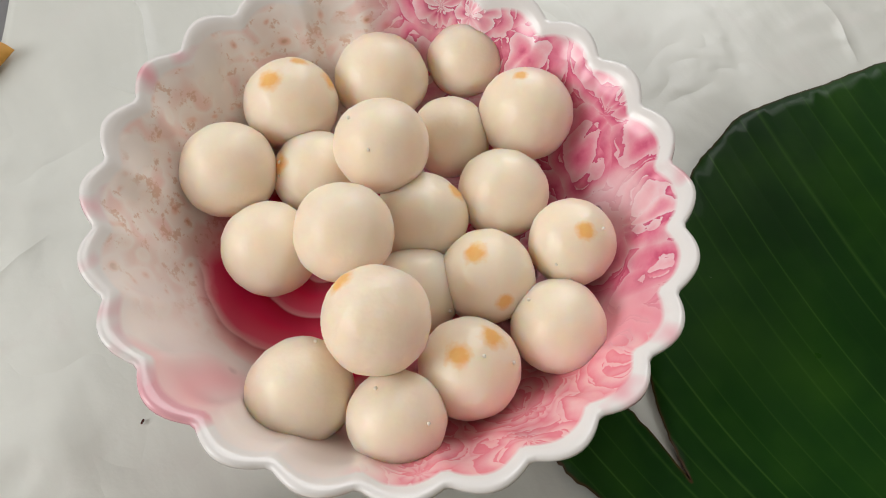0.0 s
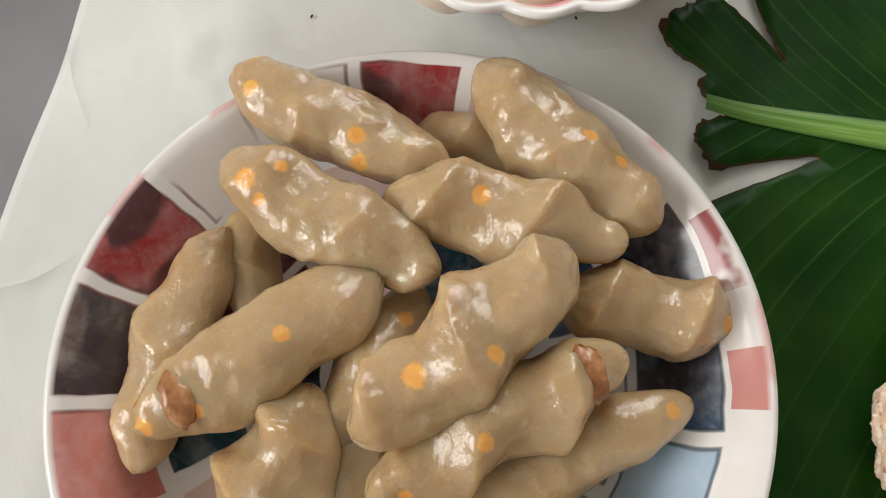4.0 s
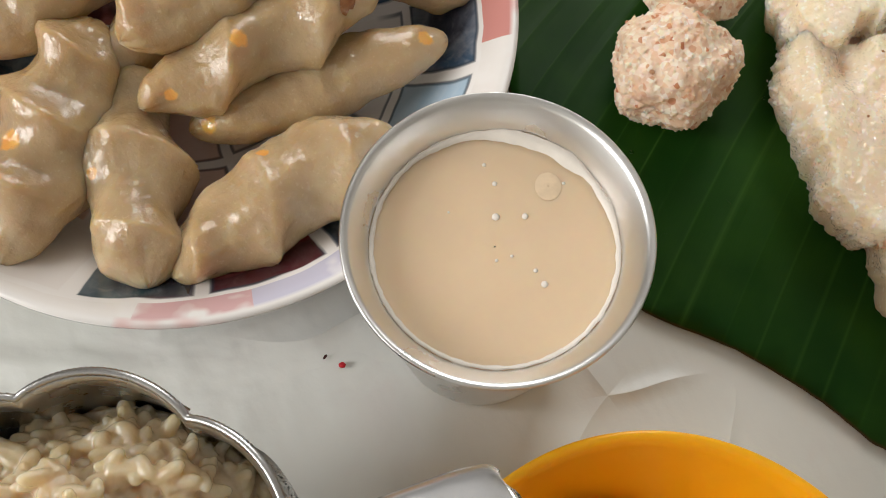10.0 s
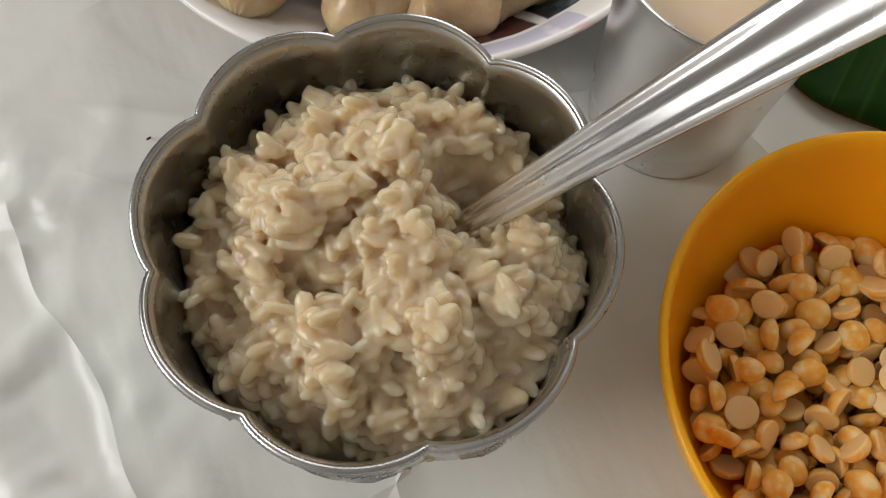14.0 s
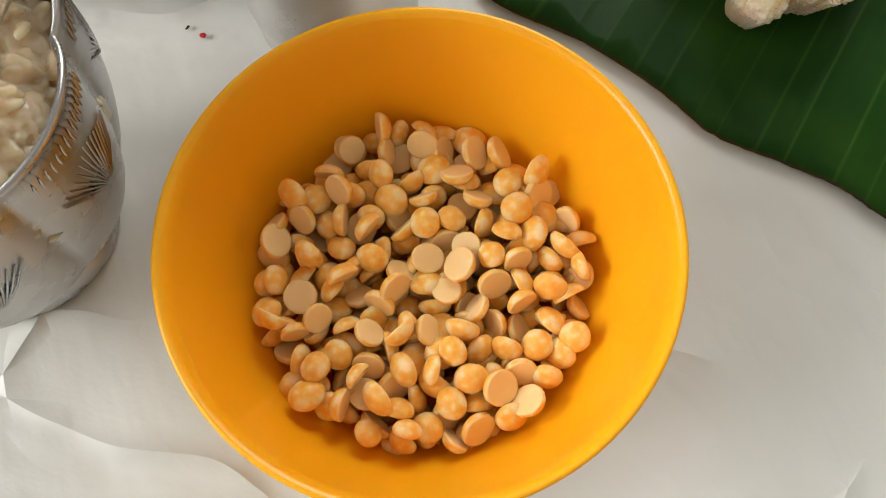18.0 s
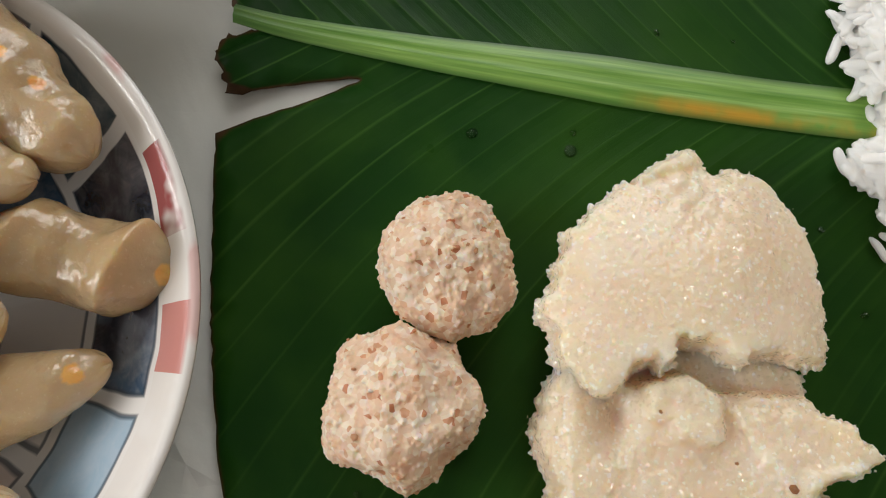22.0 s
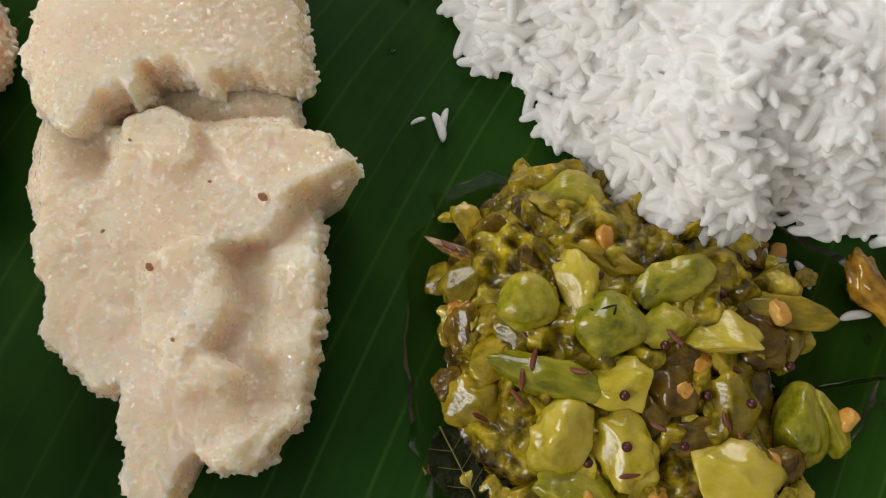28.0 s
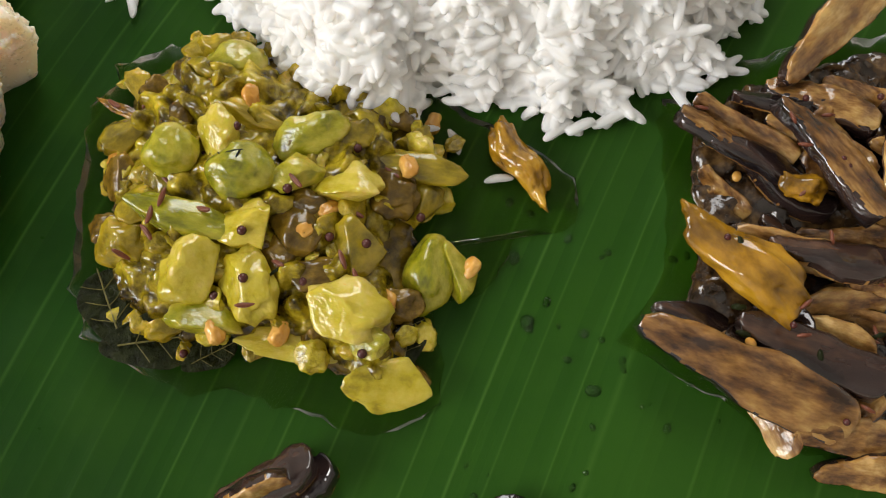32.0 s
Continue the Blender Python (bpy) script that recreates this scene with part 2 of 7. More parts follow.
def pink_bowl_material():
    n = Nodes("floral_melamine")
    x, y, z = n.xyz()
    warp = n.noise(28.0, 3.0, out=1)
    co = n.node("ShaderNodeMix", 1, i0=0.017, i4=n.co, i5=warp)
    nm = co.node
    nm.data_type = "VECTOR"
    co = nm.outputs[1]
    rose_c = n.node("ShaderNodeVectorMath", 0, i0=n.co, i1=(0.016, 0.004, 0.0))
    rx, ry, rz = n.xyz(rose_c)
    rad = n.math("SQRT", n.math("ADD", n.math("MULTIPLY", rx, rx), n.math("MULTIPLY", ry, ry)))
    ang = n.math("ARCTAN2", ry, rx)
    petal = n.math("FRACT", n.math("ADD", n.math("ADD", n.math("MULTIPLY", rad, 62.0), n.math("MULTIPLY", ang, 0.477)), n.math("MULTIPLY", n.noise(26.0, 2.0), 1.3)))
    rose = n.ramp(petal, [(0.0, (0.55, 0.010, 0.060)), (0.35, (0.86, 0.030, 0.13)), (0.8, (0.90, 0.13, 0.24)), (0.95, (0.93, 0.42, 0.50)), (1.0, (0.50, 0.01, 0.06))])
    pale = n.mix(n.step(n.noise(16.0, 2.0), 0.52, 0.66), (0.90, 0.82, 0.79), (0.90, 0.46, 0.50))
    # frilled blossoms: rings of petals round scattered middles
    mid = n.node("ShaderNodeVectorMath", 0, i0=co, i1=n.voronoi(38.0, "F1", 2, co))
    mid.node.operation = "SUBTRACT"
    fx, fy, fz = n.xyz(mid)
    fr = n.math("SQRT", n.math("ADD", n.math("MULTIPLY", fx, fx), n.math("ADD", n.math("MULTIPLY", fy, fy), n.math("MULTIPLY", fz, fz))))
    fa = n.math("ARCTAN2", fy, fx)
    jag = n.noise(210.0, 3.0, 0.6)
    lap = n.math("ADD", n.math("MULTIPLY", fr, 230.0), n.math("ADD", n.math("MULTIPLY", n.math("ABSOLUTE", n.math("SINE", n.math("ADD", n.math("MULTIPLY", fa, 4.5), n.math("MULTIPLY", n.math("FLOOR", n.math("MULTIPLY", fr, 230.0)), 1.3)))), -0.45), n.math("MULTIPLY", jag, 0.7)))
    frill = n.math("FRACT", lap)
    carn = n.ramp(frill, [(0.0, (0.60, 0.07, 0.18)), (0.25, (0.82, 0.24, 0.36)), (0.6, (0.90, 0.44, 0.52)), (0.88, (0.94, 0.70, 0.74)), (1.0, (0.95, 0.82, 0.84))])
    carn = n.mix(n.math("MULTIPLY", n.step(fr, 0.009, 0.015), 0.45), carn, (0.62, 0.09, 0.19))
    carn = n.mix(n.math("MULTIPLY", n.step(n.noise(30.0, 2.0), 0.5, 0.65), 0.6), carn, (0.93, 0.70, 0.73))
    # sprays of small pale blossoms with brown hearts
    bloom = n.voronoi(165.0, "SMOOTH_F1", 0, co)
    small = n.ramp(bloom, [(0.02, (0.50, 0.24, 0.12)), (0.10, (0.84, 0.56, 0.46)), (0.22, (0.92, 0.80, 0.75)), (0.45, (0.93, 0.86, 0.82)), (0.62, (0.88, 0.66, 0.62))])
    small = n.mix(n.math("MULTIPLY", n.step(n.noise(210.0, 4.0, 0.7), 0.56, 0.62), 0.6), small, (0.66, 0.38, 0.24))
    spr = n.mix(n.step(n.noise(40.0, 3.0), 0.38, 0.46), (0.86, 0.80, 0.76), small)
    edge = n.math("ADD", n.math("MULTIPLY", x, 12.0), n.math("MULTIPLY", n.noise(20.0), 0.9))
    wall = n.mix(n.step(edge, 0.35, 0.6), n.mix(n.step(y, -0.045, -0.01), pale, spr), n.mix(n.step(n.math("ADD", y, n.math("MULTIPLY", n.noise(22.0), 0.04)), -0.02, 0.01), n.mix(n.step(frill, 0.1, 0.9), (0.90, 0.50, 0.53), (0.84, 0.24, 0.31)), carn))
    inner = n.step(n.math("ADD", rad, n.math("MULTIPLY", n.noise(24.0), 0.02)), 0.048, 0.056)
    col = n.mix(inner, rose, wall)
    dark = n.math("MULTIPLY", n.step(n.noise(36.0, 2.0), 0.69, 0.72), n.step(rad, 0.05, 0.055))
    col = n.mix(dark, col, (0.16, 0.05, 0.06))
    r2 = n.math("SQRT", n.math("ADD", n.math("MULTIPLY", x, x), n.math("MULTIPLY", y, y)))
    lip = n.step(n.math("ADD", n.attr("lip"), n.math("MULTIPLY", n.noise(45.0, 2.0), 0.5)), 0.9, 1.1)
    lipcol = n.mix(n.step(n.noise(24.0), 0.58, 0.66), (0.84, 0.82, 0.81), (0.82, 0.42, 0.48))
    col = n.mix(lip, col, lipcol)
    return n.done(col, 0.22, coat=0.35, bump=n.noise(90.0), strength=0.03, depth=0.0005)


def plate_material():
    """White melamine printed with watercolour squares: one ring of them on the wall, paler ones inside, patches on the lip."""
    n = Nodes("patchwork_melamine")
    x, y, z = n.xyz()
    px, py = n.math("ADD", x, 0.0055), n.math("SUBTRACT", y, 0.0025)
    rad = n.math("SQRT", n.math("ADD", n.math("MULTIPLY", px, px), n.math("MULTIPLY", py, py)))
    real = n.math("SQRT", n.math("ADD", n.math("MULTIPLY", x, x), n.math("MULTIPLY", y, y)))
    wob = n.math("MULTIPLY", n.math("SUBTRACT", n.noise(38.0, 2.0), 0.5), 0.16)
    turn = n.math("FRACT", n.math("ADD", n.math("DIVIDE", n.math("ARCTAN2", py, px), 6.28318), 0.9625))
    ring = n.math("ADD", n.math("DIVIDE", n.math("SUBTRACT", rad, 0.0455), 0.0245), wob)
    cells = n.math("ADD", n.math("MULTIPLY", turn, 16.0), wob)
    inner_cells = n.math("ADD", n.math("MULTIPLY", turn, 9.0), wob)
    on_wall, on_lip = n.step(ring, 0.999, 1.001), n.step(ring, 1.999, 2.001)
    fr = n.math("FRACT", ring)
    fa = n.math("FRACT", n.math("ADD", n.math("MULTIPLY", inner_cells, n.math("SUBTRACT", 1.0, on_wall)), n.math("MULTIPLY", cells, on_wall)))
    gap = n.math("MINIMUM", n.math("MINIMUM", fr, n.math("SUBTRACT", 1.0, fr)), n.math("MINIMUM", fa, n.math("SUBTRACT", 1.0, fa)))
    inside = n.step(gap, 0.060, 0.075)
    navy, teal, blue, sky_ = (0.012, 0.020, 0.035), (0.012, 0.055, 0.075), (0.045, 0.090, 0.150), (0.36, 0.50, 0.62)
    red, rose, brown, pale, white = (0.30, 0.020, 0.020), (0.58, 0.20, 0.17), (0.085, 0.045, 0.042), (0.70, 0.50, 0.43), (0.80, 0.76, 0.72)
    wall = [navy, teal, pale, red, white, white, red, brown, rose, rose, white, teal, red, teal, sky_, blue]
    main = n.ramp(turn, [(i / 16.0, c) for i, c in enumerate(wall)], "CONSTANT")
    base = n.ramp(turn, [(0.0, blue), (1 / 9, teal), (2 / 9, pale), (3 / 9, red), (4 / 9, teal), (5 / 9, pale), (6 / 9, pale), (7 / 9, (0.74, 0.62, 0.56)), (8 / 9, white)], "CONSTANT")
    lip = n.ramp(n.math("FRACT", n.math("ADD", turn, 0.06)), [(0.0, white), (0.011, rose), (0.036, white), (0.064, red), (0.103, white), (0.30, rose), (0.336, white), (0.59, rose), (0.63, white), (0.78, (0.62, 0.36, 0.36)), (0.832, (0.52, 0.50, 0.62)), (0.886, white)], "CONSTANT")
    ink = n.mix(on_wall, base, main)
    # pools of darker pigment and washed-out patches inside each square
    wash = n.noise(52.0, 4.0, 0.6, distort=0.5)
    ink = n.mix(n.math("MULTIPLY", n.step(wash, 0.42, 0.66), 0.65), ink, n.mix(0.30, ink, (0.78, 0.72, 0.72)))
    ink = n.mix(n.math("MULTIPLY", n.step(n.noise(150.0, 3.0, 0.6, distort=1.0), 0.46, 0.60), 0.07), ink, (0.80, 0.75, 0.73))
    dark = n.math("MULTIPLY", n.step(n.noise(31.0, 2.0, distort=0.6), 0.50, 0.57), 0.78)
    ink = n.mix(n.math("MULTIPLY", dark, n.math("SUBTRACT", 1.0, n.step(n.xyz(ink)[1], 0.10, 0.45), True)), ink, (0.020, 0.014, 0.022))
    paper = (0.83, 0.80, 0.77)
    col = n.mix(inside, paper, ink)
    line = n.math("MULTIPLY", n.step(gap, 0.045, 0.060), n.math("SUBTRACT", 1.0, n.step(gap, 0.078, 0.10), True))
    col = n.mix(n.math("MULTIPLY", line, n.math("MULTIPLY", n.step(n.noise(22.0, 1.0), 0.50, 0.56), 0.75)), col, n.mix(n.step(x, -0.02, 0.02), (0.16, 0.05, 0.045), (0.03, 0.05, 0.075)))
    lipcol = n.mix(n.math("MULTIPLY", n.step(n.noise(46.0, 3.0), 0.34, 0.44), 0.9), paper, lip)
    col = n.mix(on_lip, col, lipcol)
    col = n.mix(n.step(real, 0.0962, 0.0975), col, n.mix(n.math("MULTIPLY", n.step(n.noise(34.0, 2.0), 0.55, 0.60), 0.6), paper, (0.70, 0.34, 0.32)))
    return n.done(col, 0.16, coat=0.4, bump=n.noise(80.0), strength=0.03, depth=0.0005)


def dal_stain(n, col, low, high):
    """Orange dal that shows through the skin of the dough."""
    f = n.step(n.math("ADD", n.attr("dal"), n.math("MULTIPLY", n.math("SUBTRACT", n.noise(380.0, 3.0), 0.5), 0.7)), low, high)
    return n.mix(n.math("MULTIPLY", f, 0.85), col, n.mix(n.noise(260.0), (0.88, 0.36, 0.05), (0.92, 0.56, 0.15)))


def dough_material():
    n = Nodes("steamed_jaggery_dough")
    f = n.noise(45.0, 4.0)
    g = n.noise(240.0, 3.0, 0.55)
    col = n.ramp(f, [(0.25, (0.42, 0.285, 0.145)), (0.55, (0.53, 0.395, 0.235)), (0.8, (0.63, 0.500, 0.340))])
    col = n.mix(n.math("MULTIPLY", n.rand(), 0.35), col, (0.46, 0.30, 0.135))
    col = n.mix(n.math("MULTIPLY", n.step(n.noise(900.0, 2.0), 0.62, 0.72), 0.22), col, (0.74, 0.62, 0.44))
    col = dal_stain(n, col, 0.42, 0.66)
    relief = n.math("ADD", n.math("MULTIPLY", n.noise(110.0, 2.0), 0.5), n.math("ADD", n.math("MULTIPLY", g, 0.34), n.math("MULTIPLY", n.noise(560.0, 3.0, 0.6), 0.135)))
    n.done(col, 0.3, bump=relief, strength=0.75, depth=0.0017, sss=0.85, radius=(0.013, 0.0078, 0.0036), spec=0.85)
    return sparkle(n, 900.0, 0.45, 0.20, 0.24, 0.11)


def ball_material():
    n = Nodes("steamed_rice_dough")
    f = n.noise(60.0, 4.0)
    col = n.ramp(f, [(0.3, (0.94, 0.755, 0.595)), (0.7, (0.98, 0.835, 0.705))])
    col = n.mix(n.math("MULTIPLY", n.rand(), 0.35), col, (0.93, 0.785, 0.62))
    col = n.mix(n.math("MULTIPLY", n.step(n.noise(26.0, 2.0), 0.52, 0.70), 0.25), col, (0.93, 0.74, 0.62))
    col = dal_stain(n, col, 0.30, 0.75)
    relief = n.math("ADD", n.math("MULTIPLY", f, 0.7), n.math("ADD", n.math("MULTIPLY", n.noise(230.0, 2.0, 0.5), 0.22), n.math("MULTIPLY", n.noise(700.0, 1.0), 0.02)))
    return n.done(col, n.math("ADD", 0.20, n.math("MULTIPLY", n.noise(150.0, 4.0), 0.36)), bump=relief, strength=0.55, depth=0.0011, sss=0.85, radius=(0.011, 0.008, 0.005), spec=0.6)


def steel_material(name, tone=0.62, rough=0.25, scale=40.0):
    n = Nodes(name)
    f = n.noise(scale, 5.0)
    return n.done(n.ramp(f, [(0.3, (tone * 0.9,) * 3), (0.7, (tone, tone, tone * 0.98))]), n.math("ADD", n.math("MULTIPLY", f, 0.24), rough - 0.12), 1.0, bump=n.noise(160.0, 3.0), strength=0.08, depth=0.0004)


def crumb_material():
    n = Nodes("coconut_jaggery_crumb")
    cell = n.xyz(n.voronoi(620.0, "F1", 1))[0]
    col = n.ramp(cell, [(0.0, (0.50, 0.18, 0.08)), (0.03, (0.66, 0.34, 0.19)), (0.09, (0.78, 0.54, 0.37)), (0.6, (0.83, 0.63, 0.46)), (0.92, (0.92, 0.80, 0.66))])
    col = n.mix(n.math("MULTIPLY", n.step(n.noise(110.0, 3.0), 0.5, 0.72), 0.5), col, (0.78, 0.46, 0.30))
    return n.done(col, 0.45, bump=n.noise(900.0, 4.0, 0.7), strength=0.6, depth=0.0006, sss=0.5, radius=(0.004, 0.0026, 0.0014))


def halwa_material():
    n = Nodes("semolina_sweet")
    f = n.noise(40.0, 4.0)
    cell = n.xyz(n.voronoi(1450.0, "F1", 1))
    g = n.voronoi(1450.0)
    col = n.ramp(f, [(0.30, (0.82, 0.662, 0.475)), (0.5, (0.87, 0.728, 0.553)), (0.72, (0.90, 0.787, 0.640))])
    # the wetter crumb is browner than the dried crust
    col = n.mix(n.math("MULTIPLY", n.step(n.noise(30.0, 3.0, distort=0.6), 0.50, 0.68), 0.35), col, (0.76, 0.560, 0.36))
    # scattered semolina grains, whitened to put small glints into the colour
    col = n.mix(n.math("MULTIPLY", n.step(cell[0], 0.93, 0.95), 0.6), col, (1.0, 0.95, 0.88))
    relief = n.math("ADD", n.math("MULTIPLY", g, -0.8), n.math("MULTIPLY", n.noise(420.0, 3.0, 0.6), 0.5))
    n.done(col, 0.45, bump=relief, strength=0.25, depth=0.00025, sss=0.92, radius=(0.0115, 0.0082, 0.0050), spec=0.8)
    return sparkle(n, 1450.0, 0.24, 0.65, 0.38, 0.07)


def grain_material(name, a, b, rough, sss=0.3, radius=(0.003, 0.0025, 0.002), rough_bump=0.2, coat=0.0):
    n = Nodes(name)
    col = n.mix(n.step(n.noise(170.0, 4.0), 0.3, 0.7), a, b)
    return n.done(n.mix(n.math("MULTIPLY", n.noise(300.0), 0.3), col, a), rough, bump=n.noise(420.0, 3.0), strength=rough_bump, depth=0.0004, sss=sss, radius=radius, coat=coat, coat_rough=0.08)


def chunk_material(name, stops, rough=0.25, sss=0.25, scale=130.0, grain=300.0, coat=0.35, stretch=1.0, spread=0.2):
    n = Nodes(name)
    x, y, z = n.xyz()
    co = n.node("ShaderNodeCombineXYZ", 0, X=n.math("MULTIPLY", x, stretch), Y=y, Z=z)
    f = n.math("ADD", n.math("MULTIPLY", n.step(n.noise(scale, 5.0, 0.6, co), 0.5 - spread, 0.5 + spread), 0.75), n.math("MULTIPLY", n.rand(), 0.28))
    relief = n.math("ADD", n.noise(grain, 2.5, 0.5, co), n.math("MULTIPLY", n.noise(grain * 3.0, 1.0, 0.5, co), 0.06))
    return n.done(n.ramp(f, stops), n.math("ADD", n.math("MULTIPLY", relief, 0.16), rough - 0.12), bump=relief, strength=0.5, depth=0.0012 if grain > 100 else 0.0010, sss=sss, radius=(0.003, 0.002, 0.0007), spec=0.55, coat=coat, coat_rough=0.06)


def dal_material():
    n = Nodes("split_chickpea")
    f = n.noise(260.0, 3.0)
    flat = n.attr("flat")
    skin = n.ramp(f, [(0.35, (0.88, 0.38, 0.04)), (0.5, (0.91, 0.52, 0.11)), (0.62, (0.93, 0.71, 0.37))])
    col = n.mix(flat, skin, n.mix(f, (0.92, 0.70, 0.38), (0.88, 0.58, 0.24)))
    col = n.mix(n.math("MULTIPLY", n.rand(), 0.3), col, (0.82, 0.46, 0.12))
    return n.done(col, 0.42, bump=f, strength=0.2, depth=0.0006, sss=0.2, radius=(0.003, 0.0015, 0.0006))


def floor_material():
    n = Nodes("grey_stone_floor")
    f = n.noise(14.0, 6.0)
    x, y, z = n.xyz()
    joint = n.math("MINIMUM", n.math("ABSOLUTE", n.math("SUBTRACT", n.math("FRACT", n.math("ADD", n.math("MULTIPLY", y, 1.667), 0.085)), 0.5)), 1.0)
    col = n.ramp(f, [(0.3, (0.20, 0.20, 0.21)), (0.7, (0.27, 0.27, 0.28))])
    col = n.mix(n.math("SUBTRACT", 1.0, n.step(joint, 0.001, 0.003), True), col, (0.42, 0.42, 0.42))
    return n.done(col, 0.35, bump=f, strength=0.05, depth=0.0005)


SHEET, LEAF, MIDRIB, PINK, PLATE = sheet_material(), leaf_material(), midrib_material(), pink_bowl_material(), plate_material()
DOUGH, BALL, CRUMB, HALWA, DAL = dough_material(), ball_material(), crumb_material(), halwa_material(), dal_material()
STEEL = steel_material("steel", 0.80, 0.30)
SILVER = steel_material("dull_silver", 0.50, 0.28, 90.0)
SPOON = steel_material("polished_spoon_steel", 0.80, 0.25, 30.0)
YELLOW = make_plain("yellow_plastic", (0.98, 0.44, 0.008), 0.28, scale=20.0, vary=0.02, strength=0.03, sss=0.35, radius=(0.004, 0.002, 0.0005))
MILK = make_plain("jaggery_milk", (0.79, 0.605, 0.405), 0.22, scale=30.0, vary=0.05, strength=0.05, sss=0.4)
FROTH = make_plain("milk_froth", (0.80, 0.62, 0.42), 0.4, scale=300.0, vary=0.08, strength=0.4)
FOAM = make_plain("milk_skin", (0.82, 0.76, 0.68), 0.45, scale=200.0, vary=0.06, strength=0.4)
KHEER = grain_material("sweet_rice", (0.55, 0.415, 0.250), (0.75, 0.615, 0.430), 0.27, 0.9, (0.010, 0.0074, 0.0048), 0.2, 0.2)
RICE = grain_material("boiled_rice", (0.98, 0.960, 0.925), (0.97, 0.940, 0.890), 0.34, 0.85, (0.0060, 0.0056, 0.0052), 0.04)
ORANGE = chunk_material("soaked_dal", [(0.2, (0.58, 0.26, 0.03)), (0.8, (0.80, 0.47, 0.12))], 0.25, 0.2)
RAISIN = chunk_material("raisin", [(0.2, (0.24, 0.08, 0.025)), (0.6, (0.46, 0.21, 0.08)), (0.9, (0.60, 0.36, 0.18))], 0.3, 0.1)
SAUCE = chunk_material("curry_sauce", [(0.25, (0.030, 0.018, 0.002)), (0.5, (0.11, 0.070, 0.005)), (0.75, (0.26, 0.17, 0.012))], 0.14, 0.0, scale=140.0, grain=260.0)
DARKSAUCE = chunk_material("brinjal_sauce", [(0.25, (0.010, 0.006, 0.003)), (0.5, (0.045, 0.024, 0.010)), (0.8, (0.16, 0.09, 0.03))], 0.13, 0.0, scale=160.0, grain=260.0)
GREEN = chunk_material("gourd_green", [(0.1, (0.10, 0.105, 0.003)), (0.35, (0.26, 0.255, 0.008)), (0.6, (0.42, 0.375, 0.030)), (0.85, (0.56, 0.45, 0.075)), (0.98, (0.62, 0.31, 0.025))], 0.17, 0.35, scale=1.2, grain=2.8, coat=0.4, spread=0.22)
YELLOWISH = chunk_material("gourd_yellow", [(0.1, (0.20, 0.155, 0.005)), (0.35, (0.46, 0.375, 0.016)), (0.65, (0.58, 0.47, 0.060)), (0.9, (0.68, 0.53, 0.15)), (1.0, (0.72, 0.32, 0.025))], 0.17, 0.4, scale=1.2, grain=2.8, coat=0.4, spread=0.22)
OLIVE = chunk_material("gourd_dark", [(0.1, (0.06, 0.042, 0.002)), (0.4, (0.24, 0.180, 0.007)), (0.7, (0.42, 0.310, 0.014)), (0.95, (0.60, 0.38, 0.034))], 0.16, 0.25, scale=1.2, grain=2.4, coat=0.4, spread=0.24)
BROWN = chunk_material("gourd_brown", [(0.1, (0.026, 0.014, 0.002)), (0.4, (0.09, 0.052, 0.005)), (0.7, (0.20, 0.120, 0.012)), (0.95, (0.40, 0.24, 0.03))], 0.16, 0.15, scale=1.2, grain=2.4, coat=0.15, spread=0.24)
MASH = chunk_material("gourd_mash", [(0.15, (0.022, 0.014, 0.001)), (0.35, (0.15, 0.105, 0.004)), (0.55, (0.37, 0.285, 0.012)), (0.75, (0.58, 0.45, 0.030)), (0.95, (0.62, 0.29, 0.025))], 0.17, 0.3, scale=170.0, grain=300.0, coat=0.15, spread=0.21)
VEIN = make_plain("leaf_vein", (0.17, 0.15, 0.035), 0.35, scale=5.0, vary=0.3)
NUT = chunk_material("jaggery_bit", [(0.2, (0.46, 0.16, 0.07)), (0.6, (0.62, 0.30, 0.15)), (0.9, (0.72, 0.44, 0.27))], 0.45, 0.2)
SEED = make_plain("mustard_seed", (0.07, 0.018, 0.015), 0.25, scale=900.0, vary=0.3)
CUMIN = make_plain("cumin", (0.16, 0.045, 0.02), 0.4, scale=900.0, vary=0.3)
HERB = make_plain("wilted_herb", (0.016, 0.020, 0.006), 0.3, scale=4.0, vary=0.6, strength=0.9, depth=0.002, spec=0.12)
FLESH = chunk_material("brinjal_flesh", [(0.08, (0.030, 0.013, 0.005)), (0.30, (0.12, 0.052, 0.014)), (0.55, (0.27, 0.135, 0.036)), (0.8, (0.44, 0.26, 0.080)), (1.0, (0.60, 0.40, 0.15))], 0.15, 0.3, scale=5.5, grain=10.0, coat=0.5, stretch=0.6, spread=0.17)
SKIN = chunk_material("brinjal_skin", [(0.3, (0.010, 0.007, 0.008)), (0.7, (0.040, 0.021, 0.016)), (1.0, (0.12, 0.058, 0.030))], 0.14, 0.0, scale=3.0, grain=4.0, coat=0.7, stretch=0.4)
AMBER = chunk_material("fried_chilli", [(0.1, (0.035, 0.016, 0.003)), (0.35, (0.15, 0.070, 0.005)), (0.6, (0.40, 0.20, 0.010)), (0.9, (0.58, 0.34, 0.03))], 0.14, 0.0, scale=2.5, grain=4.0, stretch=0.7, spread=0.25)
FLOOR = floor_material()
WALL = make_plain("wall_paint", (0.58, 0.55, 0.50), 0.8, scale=6.0, vary=0.03)
CEIL = make_plain("ceiling_paint", (0.74, 0.72, 0.69), 0.85, scale=6.0, vary=0.03)


